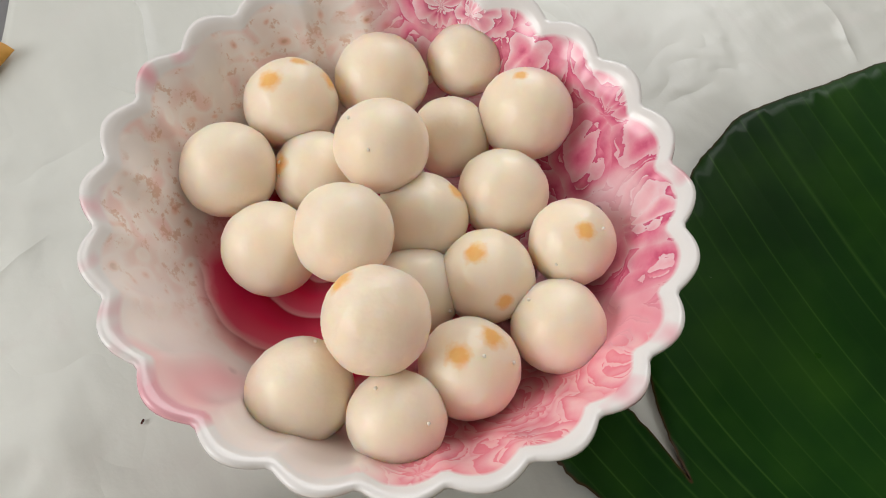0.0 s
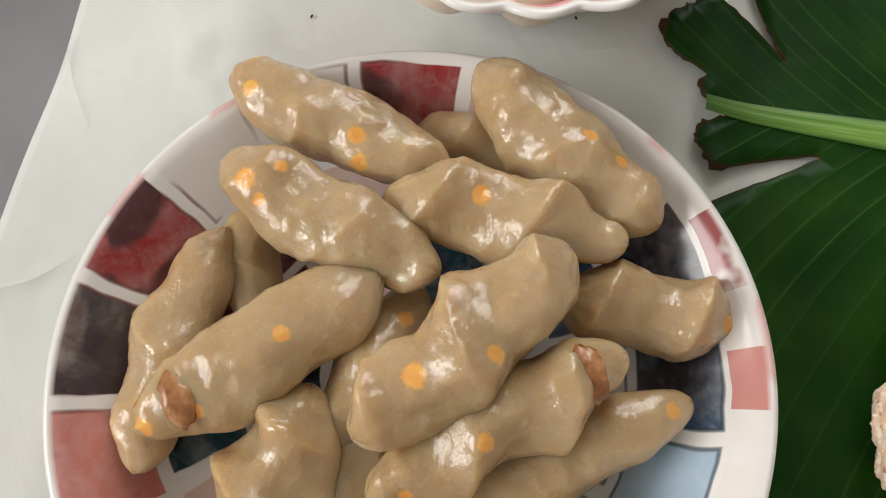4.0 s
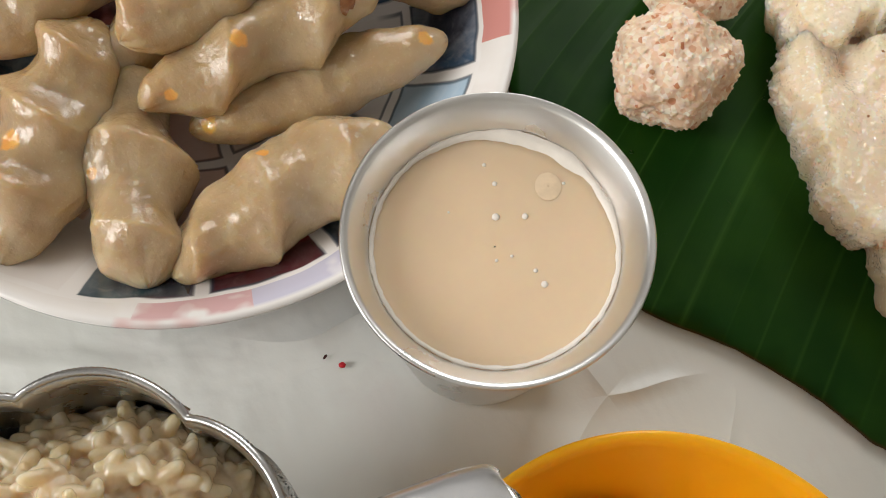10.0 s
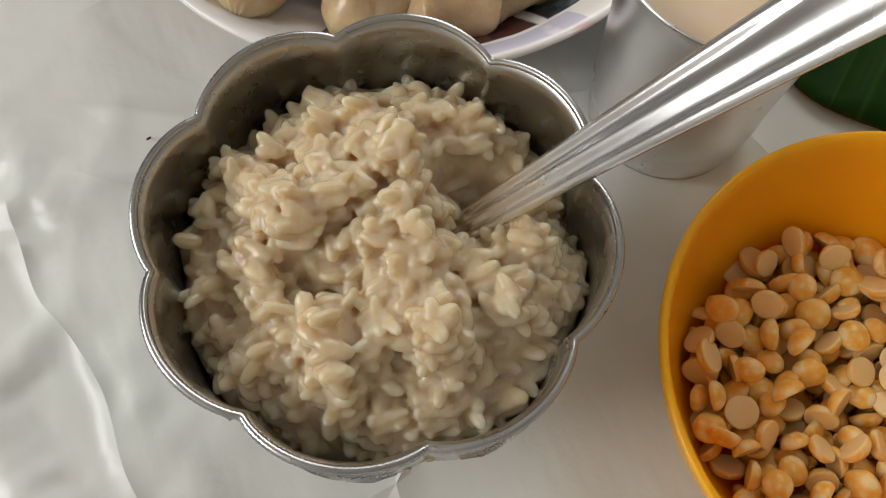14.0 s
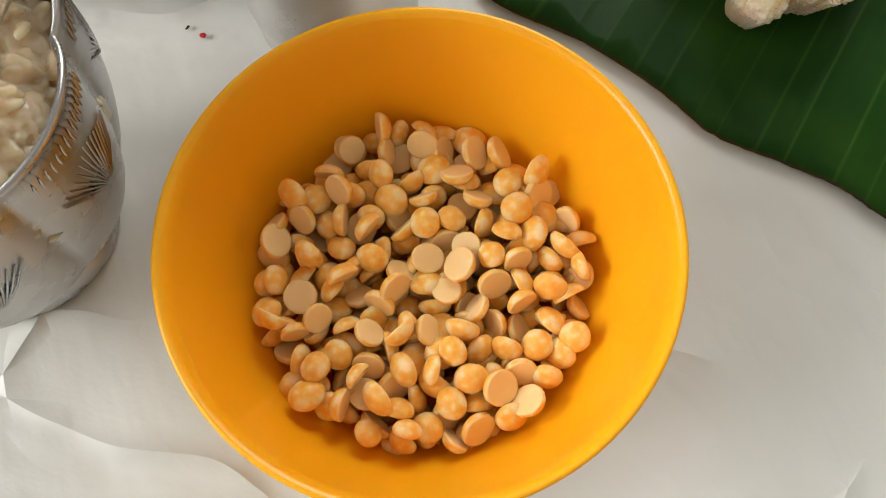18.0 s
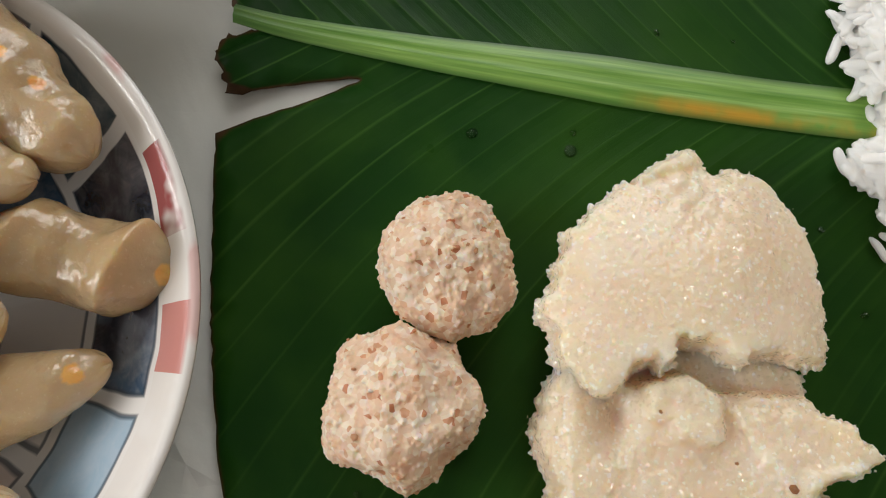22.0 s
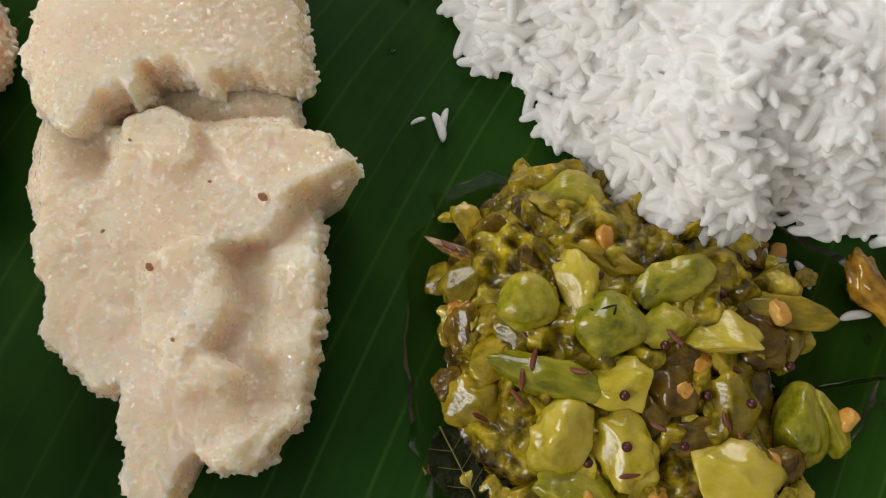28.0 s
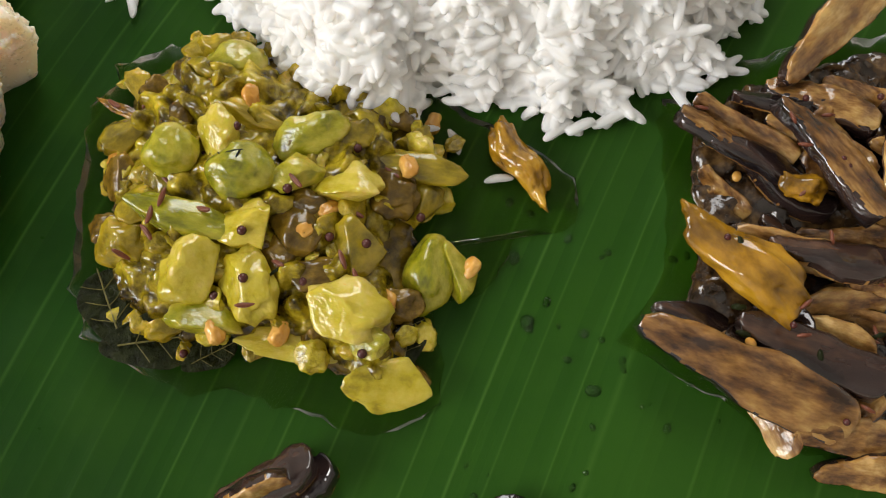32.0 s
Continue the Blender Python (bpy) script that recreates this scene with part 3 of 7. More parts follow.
def clear_liquid(name, tint, ior, rough=0.06):
    """A thin clear film or drop: it lets light through, tinted, and mirrors by Fresnel."""
    n = Nodes(name)
    clear = n.node("ShaderNodeBsdfTransparent", 0, Color=tint)
    gloss = n.node("ShaderNodeBsdfGlossy", 0, Roughness=rough)
    bump = n.node("ShaderNodeBump", 0, Strength=0.25, Distance=0.0006, Height=n.noise(140.0))
    n.put(gloss.node.inputs["Normal"], bump)
    mix = n.node("ShaderNodeMixShader", 0, i0=n.node("ShaderNodeFresnel", 0, IOR=ior), i1=clear, i2=gloss)
    n.put(n.t.nodes["Material Output"].inputs[0], mix)
    return n.m


WATER, OIL = clear_liquid("water_drop", (0.94, 0.97, 0.94), 1.4), clear_liquid("cooking_oil", (0.78, 0.80, 0.55), 1.16, 0.2)


# ---- mesh helpers ----
def data_of(name, verts, faces, smooth=True):
    me = bpy.data.meshes.new(name)
    me.from_pydata([tuple(v) for v in verts], [], [tuple(f) for f in faces])
    me.update()
    if smooth:
        me.polygons.foreach_set("use_smooth", [True] * len(me.polygons))
    return me


def part(name, me, material, parent=None, label="", at=None):
    if isinstance(me, bmesh.types.BMesh):
        bm, me = me, bpy.data.meshes.new(name)
        bm.to_mesh(me)
        bm.free()
        me.polygons.foreach_set("use_smooth", [True] * len(me.polygons))
    if not me.materials:
        me.materials.append(material)
    ob = new(name, me)
    if parent:
        ob.parent = parent
    if at is not None:
        ob.matrix_basis = at
    if label:
        ob["label"] = label
    return ob


def thing(name, at, label, category, group=""):
    ob = new(name)
    ob.empty_display_size = 0.01
    ob.matrix_basis = at if isinstance(at, Matrix) else Matrix.Translation(at)
    return tagged(ob, label, category, group)


def store(me, name, values):
    me.attributes.new(name, "FLOAT", "POINT").data.foreach_set("value", [float(v) for v in values])


def lathe(profile, segs, radius=None, closed=False):
    """Verts and faces of a turned shape. profile: (radius, height) from one end to the other; radius(a, i, r, z) reshapes it."""
    verts, faces = [], []
    n = len(profile)
    for i, (r, z) in enumerate(profile):
        for k in range(segs):
            a = 2 * math.pi * k / segs
            rr, zz = radius(a, i, r, z) if radius else (r, z)
            verts.append((rr * math.cos(a), rr * math.sin(a), zz))
    for i in range(n - 1 + (1 if closed else 0)):
        for k in range(segs):
            a, b, c, d = i * segs + k, i * segs + (k + 1) % segs, ((i + 1) % n) * segs + (k + 1) % segs, ((i + 1) % n) * segs + k
            faces.append((a, b, c, d))
    return verts, faces


def smooth_line(points, steps):
    """A smooth line through 2D or 3D points, with so many steps between each two."""
    p = [np.array(q, float) for q in points]
    p = [2 * p[0] - p[1]] + p + [2 * p[-1] - p[-2]]
    out = []
    for i in range(1, len(p) - 2):
        for s in range(steps):
            t = s / steps
            a, b, c, d = p[i - 1:i + 3]
            out.append(0.5 * (2 * b + (c - a) * t + (2 * a - 5 * b + 4 * c - d) * t * t + (3 * b - a - 3 * c + d) * t ** 3))
    out.append(p[-2])
    return out


def n3(x, y, z, scale, seed=0.0):
    return noise.noise(Vector((x * scale + seed, y * scale - seed * 1.7, z * scale + seed * 0.6)))


def box_data(name, x0, y0, z0, x1, y1, z1, bevel=0.0):
    bm = bmesh.new()
    bmesh.ops.create_cube(bm, size=1.0, matrix=Matrix.LocRotScale(((x0 + x1) / 2, (y0 + y1) / 2, (z0 + z1) / 2), None, (x1 - x0, y1 - y0, z1 - z0)))
    if bevel:
        bmesh.ops.bevel(bm, geom=bm.edges[:], offset=bevel, segments=2, affect="EDGES")
    me = bpy.data.meshes.new(name)
    bm.to_mesh(me)
    bm.free()
    return me


def blob_data(name, sub, shape):
    """A ball of unit size whose every vertex is moved by shape(Vector)."""
    bm = bmesh.new()
    bmesh.ops.create_icosphere(bm, subdivisions=sub, radius=1.0)
    for v in bm.verts:
        v.co = shape(v.co.copy())
    me = bpy.data.meshes.new(name)
    bm.to_mesh(me)
    bm.free()
    me.polygons.foreach_set("use_smooth", [True] * len(me.polygons))
    return me


# ---- the room ----
floor = part("floor", box_data("floor", -2.4, -1.8, -0.1, 2.2, 1.9, -0.0025), FLOOR)
tagged(floor, "grey polished stone floor with a pale joint", "floor", kind="structure")
ceiling = part("ceiling", box_data("ceiling", -2.4, -1.8, 2.7, 2.2, 1.9, 2.8), CEIL)
tagged(ceiling, "plain white painted ceiling", "ceiling", kind="structure")


def wall_with_opening(name, axis, at, thick, lo, hi, a0, a1, z0, z1):
    bm = bmesh.new()
    for u0, u1, w0, w1 in ((lo, a0, 0, 2.7), (a1, hi, 0, 2.7), (a0, a1, 0, z0), (a0, a1, z1, 2.7)):
        if u1 - u0 < 1e-4 or w1 - w0 < 1e-4:
            continue
        c, s = ((at + thick / 2, (u0 + u1) / 2), (abs(thick), u1 - u0)) if axis == "x" else (((u0 + u1) / 2, at + thick / 2), (u1 - u0, abs(thick)))
        bmesh.ops.create_cube(bm, size=1.0, matrix=Matrix.LocRotScale((*c, (w0 + w1) / 2), None, (*s, w1 - w0)))
    ob = part(name, bm, WALL)
    ob.data.polygons.foreach_set("use_smooth", [False] * len(ob.data.polygons))
    return tagged(ob, "plain off-white painted wall", "wall", kind="structure")


wall_with_opening("wall_west", "x", -2.4, -0.12, -1.8, 1.9, -1.6, 0.1, 0.90, 2.10)
wall_with_opening("wall_north", "y", 1.9, 0.12, -2.4, 2.2, -0.2, 0.8, 0.0, 2.05)
wall_with_opening("wall_east", "x", 2.2, 0.12, -1.8, 1.9, 0.0, 0.0, 0.0, 0.0)
wall_with_opening("wall_south", "y", -1.8, -0.12, -2.4, 2.2, 0.0, 0.0, 0.0, 0.0)


# ---- the sheet that everything stands on ----
def crumple(x, y):
    """Height of the squeezed, sharply creased patches of the film."""
    h = 0.0
    for cx, cy, r, tall in ((-0.120, -0.300, 0.045, 0.0075), (-0.125, -0.220, 0.030, 0.0050), (0.185, -0.345, 0.040, 0.0060), (-0.110, 0.030, 0.022, 0.0020), (0.050, -0.205, 0.012, 0.0016), (-0.140, 0.110, 0.030, 0.0025)):
        d2 = ((x - cx) ** 2 + (y - cy) ** 2) / (r * r)
        if d2 < 6.0:
            ridge = 1 - 2.4 * abs(n3(x, y, 1.0, 30.0, cx * 90)) + 0.45 * (1 - 2.4 * abs(n3(x, y, 4.0, 75.0, cy * 60)))
            h += tall * math.exp(-d2) * max(0.0, ridge)
    return h


def sheet():
    xs = sorted(set([-0.166 + 0.0030 * i for i in range(170)] + [0.345 + 0.025 * i for i in range(25)]))
    ys = sorted(set([-0.62 + 0.02 * i for i in range(10)] + [-0.42 + 0.0030 * i for i in range(224)] + [0.255 + 0.02 * i for i in range(19)]))
    nx, ny = len(xs) - 1, len(ys) - 1
    verts, faces = [], []
    for y in ys:
        shift = 0.004 * math.sin(y * 17.0) + 0.006 * n3(0, y, 0, 9.0) - 0.04 * max(0.0, -0.1 - y)
        for i, x in enumerate(xs):
            x += shift * max(0.0, 1 - i / 40.0)
            z = -0.0006 + 0.0005 * n3(x, y, 0, 13.0) + 0.0003 * n3(x, y, 3, 40.0) + crumple(x, y)
            fold = -0.185 + 0.02 * (x + 0.1)
            if x < 0.0:
                z += 0.0022 * math.exp(-((y - fold) / 0.0025) ** 2) * min(1.0, (0.0 - x) / 0.05)
            verts.append((x, y, z + 0.0012 * max(0.0, 1 - i / 7.0) * (0.5 + n3(0, y, 5, 21.0))))
    for j in range(ny):
        for i in range(nx):
            a = j * (nx + 1) + i
            faces.append((a, a + 1, a + nx + 2, a + nx + 1))
    ob = part("tablecloth", data_of("tablecloth", verts, faces), SHEET)
    mod = ob.modifiers.new("thickness", "SOLIDIFY")
    mod.thickness, mod.offset = 0.0008, -1.0
    return tagged(ob, "creased glossy white plastic sheet laid on the floor", "tablecloth")


sheet()


# ---- banana leaf ----
from mathutils.geometry import delaunay_2d_cdt


def rib_y(x):
    """The middle line of the midrib."""
    return 0.0215 - 0.115 * (x - 0.069) + 0.19 * (x - 0.069) ** 2 if x < 0.26 else 0.0065 - 0.04 * (x - 0.26)


def leaf_height(x, y):
    d = abs(y - rib_y(x))
    lift = 0.0022 + 0.0010 * n3(x, y, 0, 14.0) + 0.0004 * n3(x, y, 2, 45.0)
    lift += 0.004 * math.exp(-((x - 0.05) / 0.02) ** 2) * (0.5 + n3(x, y, 1, 30.0)) * (1 if y > -0.01 else 0.3)
    return lift + 0.0012 * math.exp(-d / 0.006)


def banana_leaf():
    lower = [(0.058, -0.0145), (0.060, -0.033), (0.0635, -0.059), (0.067, -0.078), (0.075, -0.111), (0.088, -0.134), (0.108, -0.158), (0.137, -0.170),
             (0.161, -0.184), (0.177, -0.196), (0.195, -0.202), (0.212, -0.208), (0.226, -0.217), (0.248, -0.229), (0.30, -0.252), (0.38, -0.275), (0.48, -0.29), (0.60, -0.285), (0.70, -0.25)]
    right = [(0.70, -0.25), (0.715, -0.1), (0.705, 0.05), (0.71, 0.20), (0.69, 0.26)]
    upper = [(0.69, 0.26), (0.56, 0.285), (0.42, 0.285), (0.30, 0.262), (0.235, 0.240), (0.183, 0.217), (0.153, 0.201), (0.121, 0.184), (0.108, 0.169), (0.097, 0.153),
             (0.086, 0.120), (0.077, 0.090), (0.076, 0.078), (0.080, 0.060), (0.0875, 0.0415)]
    flap = [(0.0875, 0.0415), (0.075, 0.057), (0.0625, 0.067), (0.055, 0.063), (0.048, 0.058), (0.044, 0.051), (0.049, 0.041), (0.0585, 0.034), (0.0565, 0.028), (0.0615, 0.021),
            (0.069, 0.020), (0.062, 0.0165), (0.0555, 0.012), (0.056, 0.005), (0.0605, -0.0025)]
    slit = [(0.0605, -0.0025), (0.078, 0.0025), (0.0965, 0.006), (0.078, -0.0045), (0.058, -0.0145)]
    ring = []
    for line, steps in ((lower, 8), (right, 20), (upper, 10), (flap, 6), (slit, 6)):
        ring += smooth_line(line, steps)[:-1]
    ring = [q + (0.0022 if q[0] < 0.064 and -0.006 < q[1] < 0.064 else 0.0006) * np.array((n3(q[0], q[1], 0, 420.0), n3(q[0], q[1], 7, 420.0))) for q in ring]
    m = len(ring)
    pts = [Vector((q[0], q[1])) for q in ring]
    edges = [(i, (i + 1) % m) for i in range(m)]
    rng = random.Random(4)
    arr = np.array([tuple(q) for q in ring])
    step = 0.0055
    y = -0.30
    while y < 0.30:
        x = 0.04
        while x < 0.72:
            px, py = x + rng.uniform(-0.3, 0.3) * step, y + rng.uniform(-0.3, 0.3) * step
            if np.min((arr[:, 0] - px) ** 2 + (arr[:, 1] - py) ** 2) > (0.0025) ** 2:
                pts.append(Vector((px, py)))
            x += step
        y += step
    vs, _, fs, *_ = delaunay_2d_cdt(pts, edges, [list(range(m))], 1, 1e-6)
    me = data_of("blade", [(v.x, v.y, leaf_height(v.x, v.y)) for v in vs], fs)
    vein, rim = [], []
    for v in vs:
        d = abs(v.y - rib_y(v.x))
        vein.append(v.x + 0.42 * d + 0.05 * (1 - math.exp(-d / 0.05)))
        rim.append(math.sqrt(np.min((arr[:, 0] - v.x) ** 2 + (arr[:, 1] - v.y) ** 2)))
    store(me, "vein", vein)
    store(me, "rim", rim)
    leaf = thing("banana_leaf", (0, 0, 0), "large green banana leaf with a torn browned end", "leaf")
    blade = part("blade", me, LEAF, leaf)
    mod = blade.modifiers.new("thickness", "SOLIDIFY")
    mod.thickness, mod.offset = 0.0005, -1.0
    verts, faces, across = [], [], []
    nx, nc = 120, 10
    for i in range(nx + 1):
        x = 0.0585 + (0.706 - 0.0585) * i / nx
        w = 0.0030 + 0.0046 * min(1.0, (x - 0.0585) / 0.11) + 0.0008 * (x - 0.066)
        for c in range(nc + 1):
            u = c / nc * 2 - 1
            verts.append((x, rib_y(x) - 0.0010 - u * w, leaf_height(x, rib_y(x)) - 0.0002 + 0.0016 * (1 - u * u) * (0.6 + 0.4 * abs(math.sin(u * 4.0)))))
            across.append((u + 1) / 2)
    for i in range(nx):
        for c in range(nc):
            a = i * (nc + 1) + c
            faces.append((a, a + nc + 1, a + nc + 2, a + 1))
    me = data_of("midrib", verts, faces)
    store(me, "across", across)
    part("midrib", me, MIDRIB, leaf, "pale green midrib with a yellow bruise")
    return leaf


banana_leaf()


# ---- pink scalloped bowl with dough balls ----
def scalloped_bowl():
    outer = [(0.0, 0.003), (0.040, 0.002), (0.046, 0.0), (0.049, 0.001), (0.060, 0.010), (0.070, 0.022), (0.0785, 0.036), (0.0835, 0.0425), (0.0865, 0.0450)]
    lip = [(0.0875, 0.0465), (0.0870, 0.0480), (0.0855, 0.0480)]
    inner = [(0.0835, 0.0462), (0.0790, 0.0415), (0.0745, 0.0340), (0.0665, 0.0215), (0.0570, 0.0110), (0.0490, 0.0068), (0.035, 0.0055), (0.0, 0.0052)]
    prof = [tuple(q) for q in smooth_line(outer, 3)] + lip + [tuple(q) for q in smooth_line(inner, 3)]

    def scallop(a, i, r, z):
        k = max(0.0, (z - 0.010) / 0.038)
        lobe = abs(math.sin(a * 12.0 + 0.4))
        return r * (1 + k * 0.050 * (lobe - 0.62)), z + 0.0022 * k * k * (lobe - 0.6)

    v, f = lathe(prof, 288, scallop)
    me = data_of("bowl", v, f)
    n_in = len(smooth_line(outer, 3))
    store(me, "lip", [1.0 if i // 288 < n_in + 4 else max(0.0, 1.0 - (i // 288 - n_in - 3) * 0.28) for i in range(len(v))])
    ob = part("scalloped_bowl", me, PINK, at=Matrix.LocRotScale((-0.0082, 0.1075, 0.0), None, (0.992, 0.992, 1.0)))
    return tagged(ob, "white melamine bowl with scalloped rim and pink rose print", "bowl")


scalloped_bowl()

BALLS = [(0.0106, 0.1774, 0.026, 0.0135), (-0.0178, 0.1653, 0.026, 0.0158), (-0.0463, 0.1497, 0.028, 0.0154), (0.0315, 0.1527, 0.030, 0.0157), (0.0073, 0.1466, 0.022, 0.0136),
         (-0.0144, 0.1273, 0.041, 0.0147), (-0.0621, 0.1226, 0.027, 0.0152), (-0.0354, 0.1273, 0.022, 0.0140), (0.0250, 0.1228, 0.027, 0.0145), (-0.0005, 0.1115, 0.026, 0.0148),
         (-0.0224, 0.0955, 0.042, 0.0145), (-0.0457, 0.0977, 0.024, 0.0146), (0.0463, 0.1051, 0.030, 0.0136), (0.0208, 0.0926, 0.027, 0.0145), (0.0001, 0.0884, 0.022, 0.0138),
         (-0.0105, 0.0685, 0.044, 0.0150), (0.0424, 0.0782, 0.027, 0.0141), (0.0165, 0.0631, 0.027, 0.0148), (-0.0302, 0.0531, 0.026, 0.0152), (-0.0029, 0.0457, 0.030, 0.0138)]
# on which balls orange dal shows: ball, direction, size
BALL_DAL = [(2, (-0.35, -0.1, 0.9), 0.0038), (2, (0.15, 0.5, 0.8), 0.0028), (2, (0.85, 0.35, 0.5), 0.0036), (3, (-0.25, 0.3, 0.9), 0.0024), (9, (0.72, 0.4, 0.6), 0.0034), (12, (0.1, -0.2, 0.95), 0.003),
            (12, (0.95, 0.3, 0.3), 0.003), (13, (-0.35, 0.05, 0.9), 0.0034), (13, (0.3, -0.75, 0.5), 0.0026), (7, (-0.8, -0.2, 0.6), 0.0036), (15, (-0.7, 0.45, 0.6), 0.004), (17, (-0.3, -0.1, 0.95), 0.0036),
            (17, (0.35, 0.35, 0.85), 0.0038)]


def dough_balls():
    rng = random.Random(7)
    for i, (x, y, z, r) in enumerate(BALLS):
        seed = rng.uniform(0, 50)

        def shape(v, r=r, seed=seed):
            k = 1 + 0.035 * n3(*v, 1.1, seed) + 0.020 * n3(*v, 3.5, seed) + 0.009 * n3(*v, 11.0, seed)
            w = v * r * k
            w.z *= 0.97
            return w
        has_dal = any(b == i for b, _, _ in BALL_DAL)
        label = "cream rice-flour ball with orange dal in the bowl" if has_dal else "smooth cream rice-flour ball in the pink bowl"
        ball = thing("dough_ball", (x, y, z), label, "dough ball", "dough balls in the pink bowl")
        me = blob_data("dough", 5 if has_dal else 4, shape)
        spots = [(Vector(way).normalized() * r, size) for b, way, size in BALL_DAL if b == i]
        store(me, "dal", [max([math.exp(-((v.co - p).length / (1.15 * size)) ** 2) for p, size in spots], default=0.0) for v in me.vertices])
        part("dough", me, BALL, ball, "cream dough with orange dal under its skin" if has_dal else "")
        for _ in range(rng.choice((0, 0, 1, 2))):
            w = Vector((rng.uniform(-1, 1), rng.uniform(-1, 1), rng.uniform(0.1, 1))).normalized()
            part("dough_crumb", blob_data("dough_crumb", 1, lambda v: v * 0.0006), FOAM, ball, "", Matrix.Translation(w * r * 1.0))


dough_balls()


# ---- plate with hand-pressed dumplings ----
def dinner_plate():
    outer = [(0.0, 0.002), (0.050, 0.002), (0.056, 0.0), (0.060, 0.001), (0.072, 0.007), (0.086, 0.016), (0.094, 0.0225), (0.0980, 0.0250)]
    lip = [(0.0992, 0.0262), (0.0990, 0.0276), (0.0975, 0.0279)]
    inner = [(0.0945, 0.0262), (0.086, 0.0195), (0.074, 0.0105), (0.064, 0.0056), (0.052, 0.0042), (0.03, 0.0040), (0.0, 0.0040)]
    prof = [tuple(q) for q in smooth_line(outer, 3)] + lip + [tuple(q) for q in smooth_line(inner, 4)]
    v, f = lathe(prof, 160)
    ob = part("dinner_plate", data_of("dinner_plate", v, f), PLATE, at=Matrix.Translation((-0.0295, -0.0795, 0.0)))
    return tagged(ob, "white melamine plate with red and blue watercolour squares", "plate")


dinner_plate()


def dumpling_data(length, width, ridges, depth, turn, seed, bend=0.0, taper=0.62):
    """A fist-pressed dumpling along x: blunt narrow ends, and the hollows of the fingers with sharp ridges between them; turn is where round it they lie."""
    verts, faces = [], []
    nl, nr = 110, 52
    for i in range(nl + 1):
        s = i / nl
        x = (s - 0.5) * length
        e = abs(2 * s - 1)
        r = 0.5 * width * (1 - e ** 5.0) ** 0.5 * (1 - (1 - taper) * e ** 2.0) * (1 + 0.07 * math.sin(2.2 * s + seed)) if 0 < i < nl else 0.0002
        for k in range(nr):
            a = 2 * math.pi * k / nr
            f = (0.5 + 0.5 * math.cos(a - turn)) ** 1.2
            f2 = (0.5 + 0.5 * math.cos(a - turn - 2.6)) ** 2.0
            lean = 0.10 * math.sin(a - turn)
            bump_a = 1 - 2 * abs(math.sin(math.pi * ridges * (s + lean - 0.5) + seed)) ** 1.05
            bump_b = 1 - 2 * abs(math.sin(math.pi * (ridges - 0.6) * (s - 0.5) + seed * 2.1)) ** 1.0
            groove = depth * width * (1.2 * f * bump_a + 0.5 * f2 * bump_b)
            fade = min(1.0, (1 - e) * 5.0)
            rr = r + groove * fade
            px, py, pz = x, rr * math.cos(a) * 1.06, rr * math.sin(a) * 0.92
            nz = 0.100 * width * n3(px, py, pz, 70.0, seed) + 0.028 * width * n3(px, py, pz, 190.0, seed) + 0.007 * width * n3(px, py, pz, 520.0, seed)
            q = Vector((0, math.cos(a), math.sin(a))) * nz * min(1.0, fade + 0.2)
            verts.append((px + 0.03 * width * n3(a, s, 0, 3.0, seed), py + q.y + bend * length * (4 * (s - 0.5) ** 2), pz + q.z))
    for i in range(nl):
        for k in range(nr):
            faces.append((i * nr + k, i * nr + (k + 1) % nr, (i + 1) * nr + (k + 1) % nr, (i + 1) * nr + k))
    faces += [tuple(range(nr))[::-1], tuple(nl * nr + k for k in range(nr))]
    return data_of("dumpling", verts, faces)


# ends, width, finger ridges, depth of the marks, where round it the marks lie, bend
DUMPLINGS_LOW = [
    ((-0.0359, -0.0049, 0.018), (0.0031, -0.0114, 0.018), 0.019, 2.0, 0.04, 1.2, 0.0),
    ((-0.0828, -0.0339, 0.019), (-0.0763, -0.0697, 0.019), 0.017, 2.0, 0.04, 1.2, 0.0),
    ((-0.0898, -0.0427, 0.024), (-0.1032, -0.1138, 0.020), 0.021, 2.6, 0.07, 2.6, 0.03),
    ((-0.0495, -0.1101, 0.026), (-0.0298, -0.0547, 0.024), 0.0185, 1.6, 0.05, 2.0, 0.0),
    ((-0.0250, -0.1177, 0.020), (0.0482, -0.0820, 0.021), 0.0215, 3.0, 0.03, 1.0, 0.0),
    ((-0.0475, -0.0990, 0.023), (-0.0305, -0.1660, 0.020), 0.0265, 2.6, 0.10, 0.8, 0.02),
    ((-0.0248, -0.1600, 0.019), (0.0325, -0.1130, 0.023), 0.0265, 3.0, 0.075, 2.5, -0.03),
    ((0.0090, -0.0572, 0.027), (0.0627, -0.0580, 0.020), 0.0235, 2.0, 0.10, 1.55, 0.0),
]
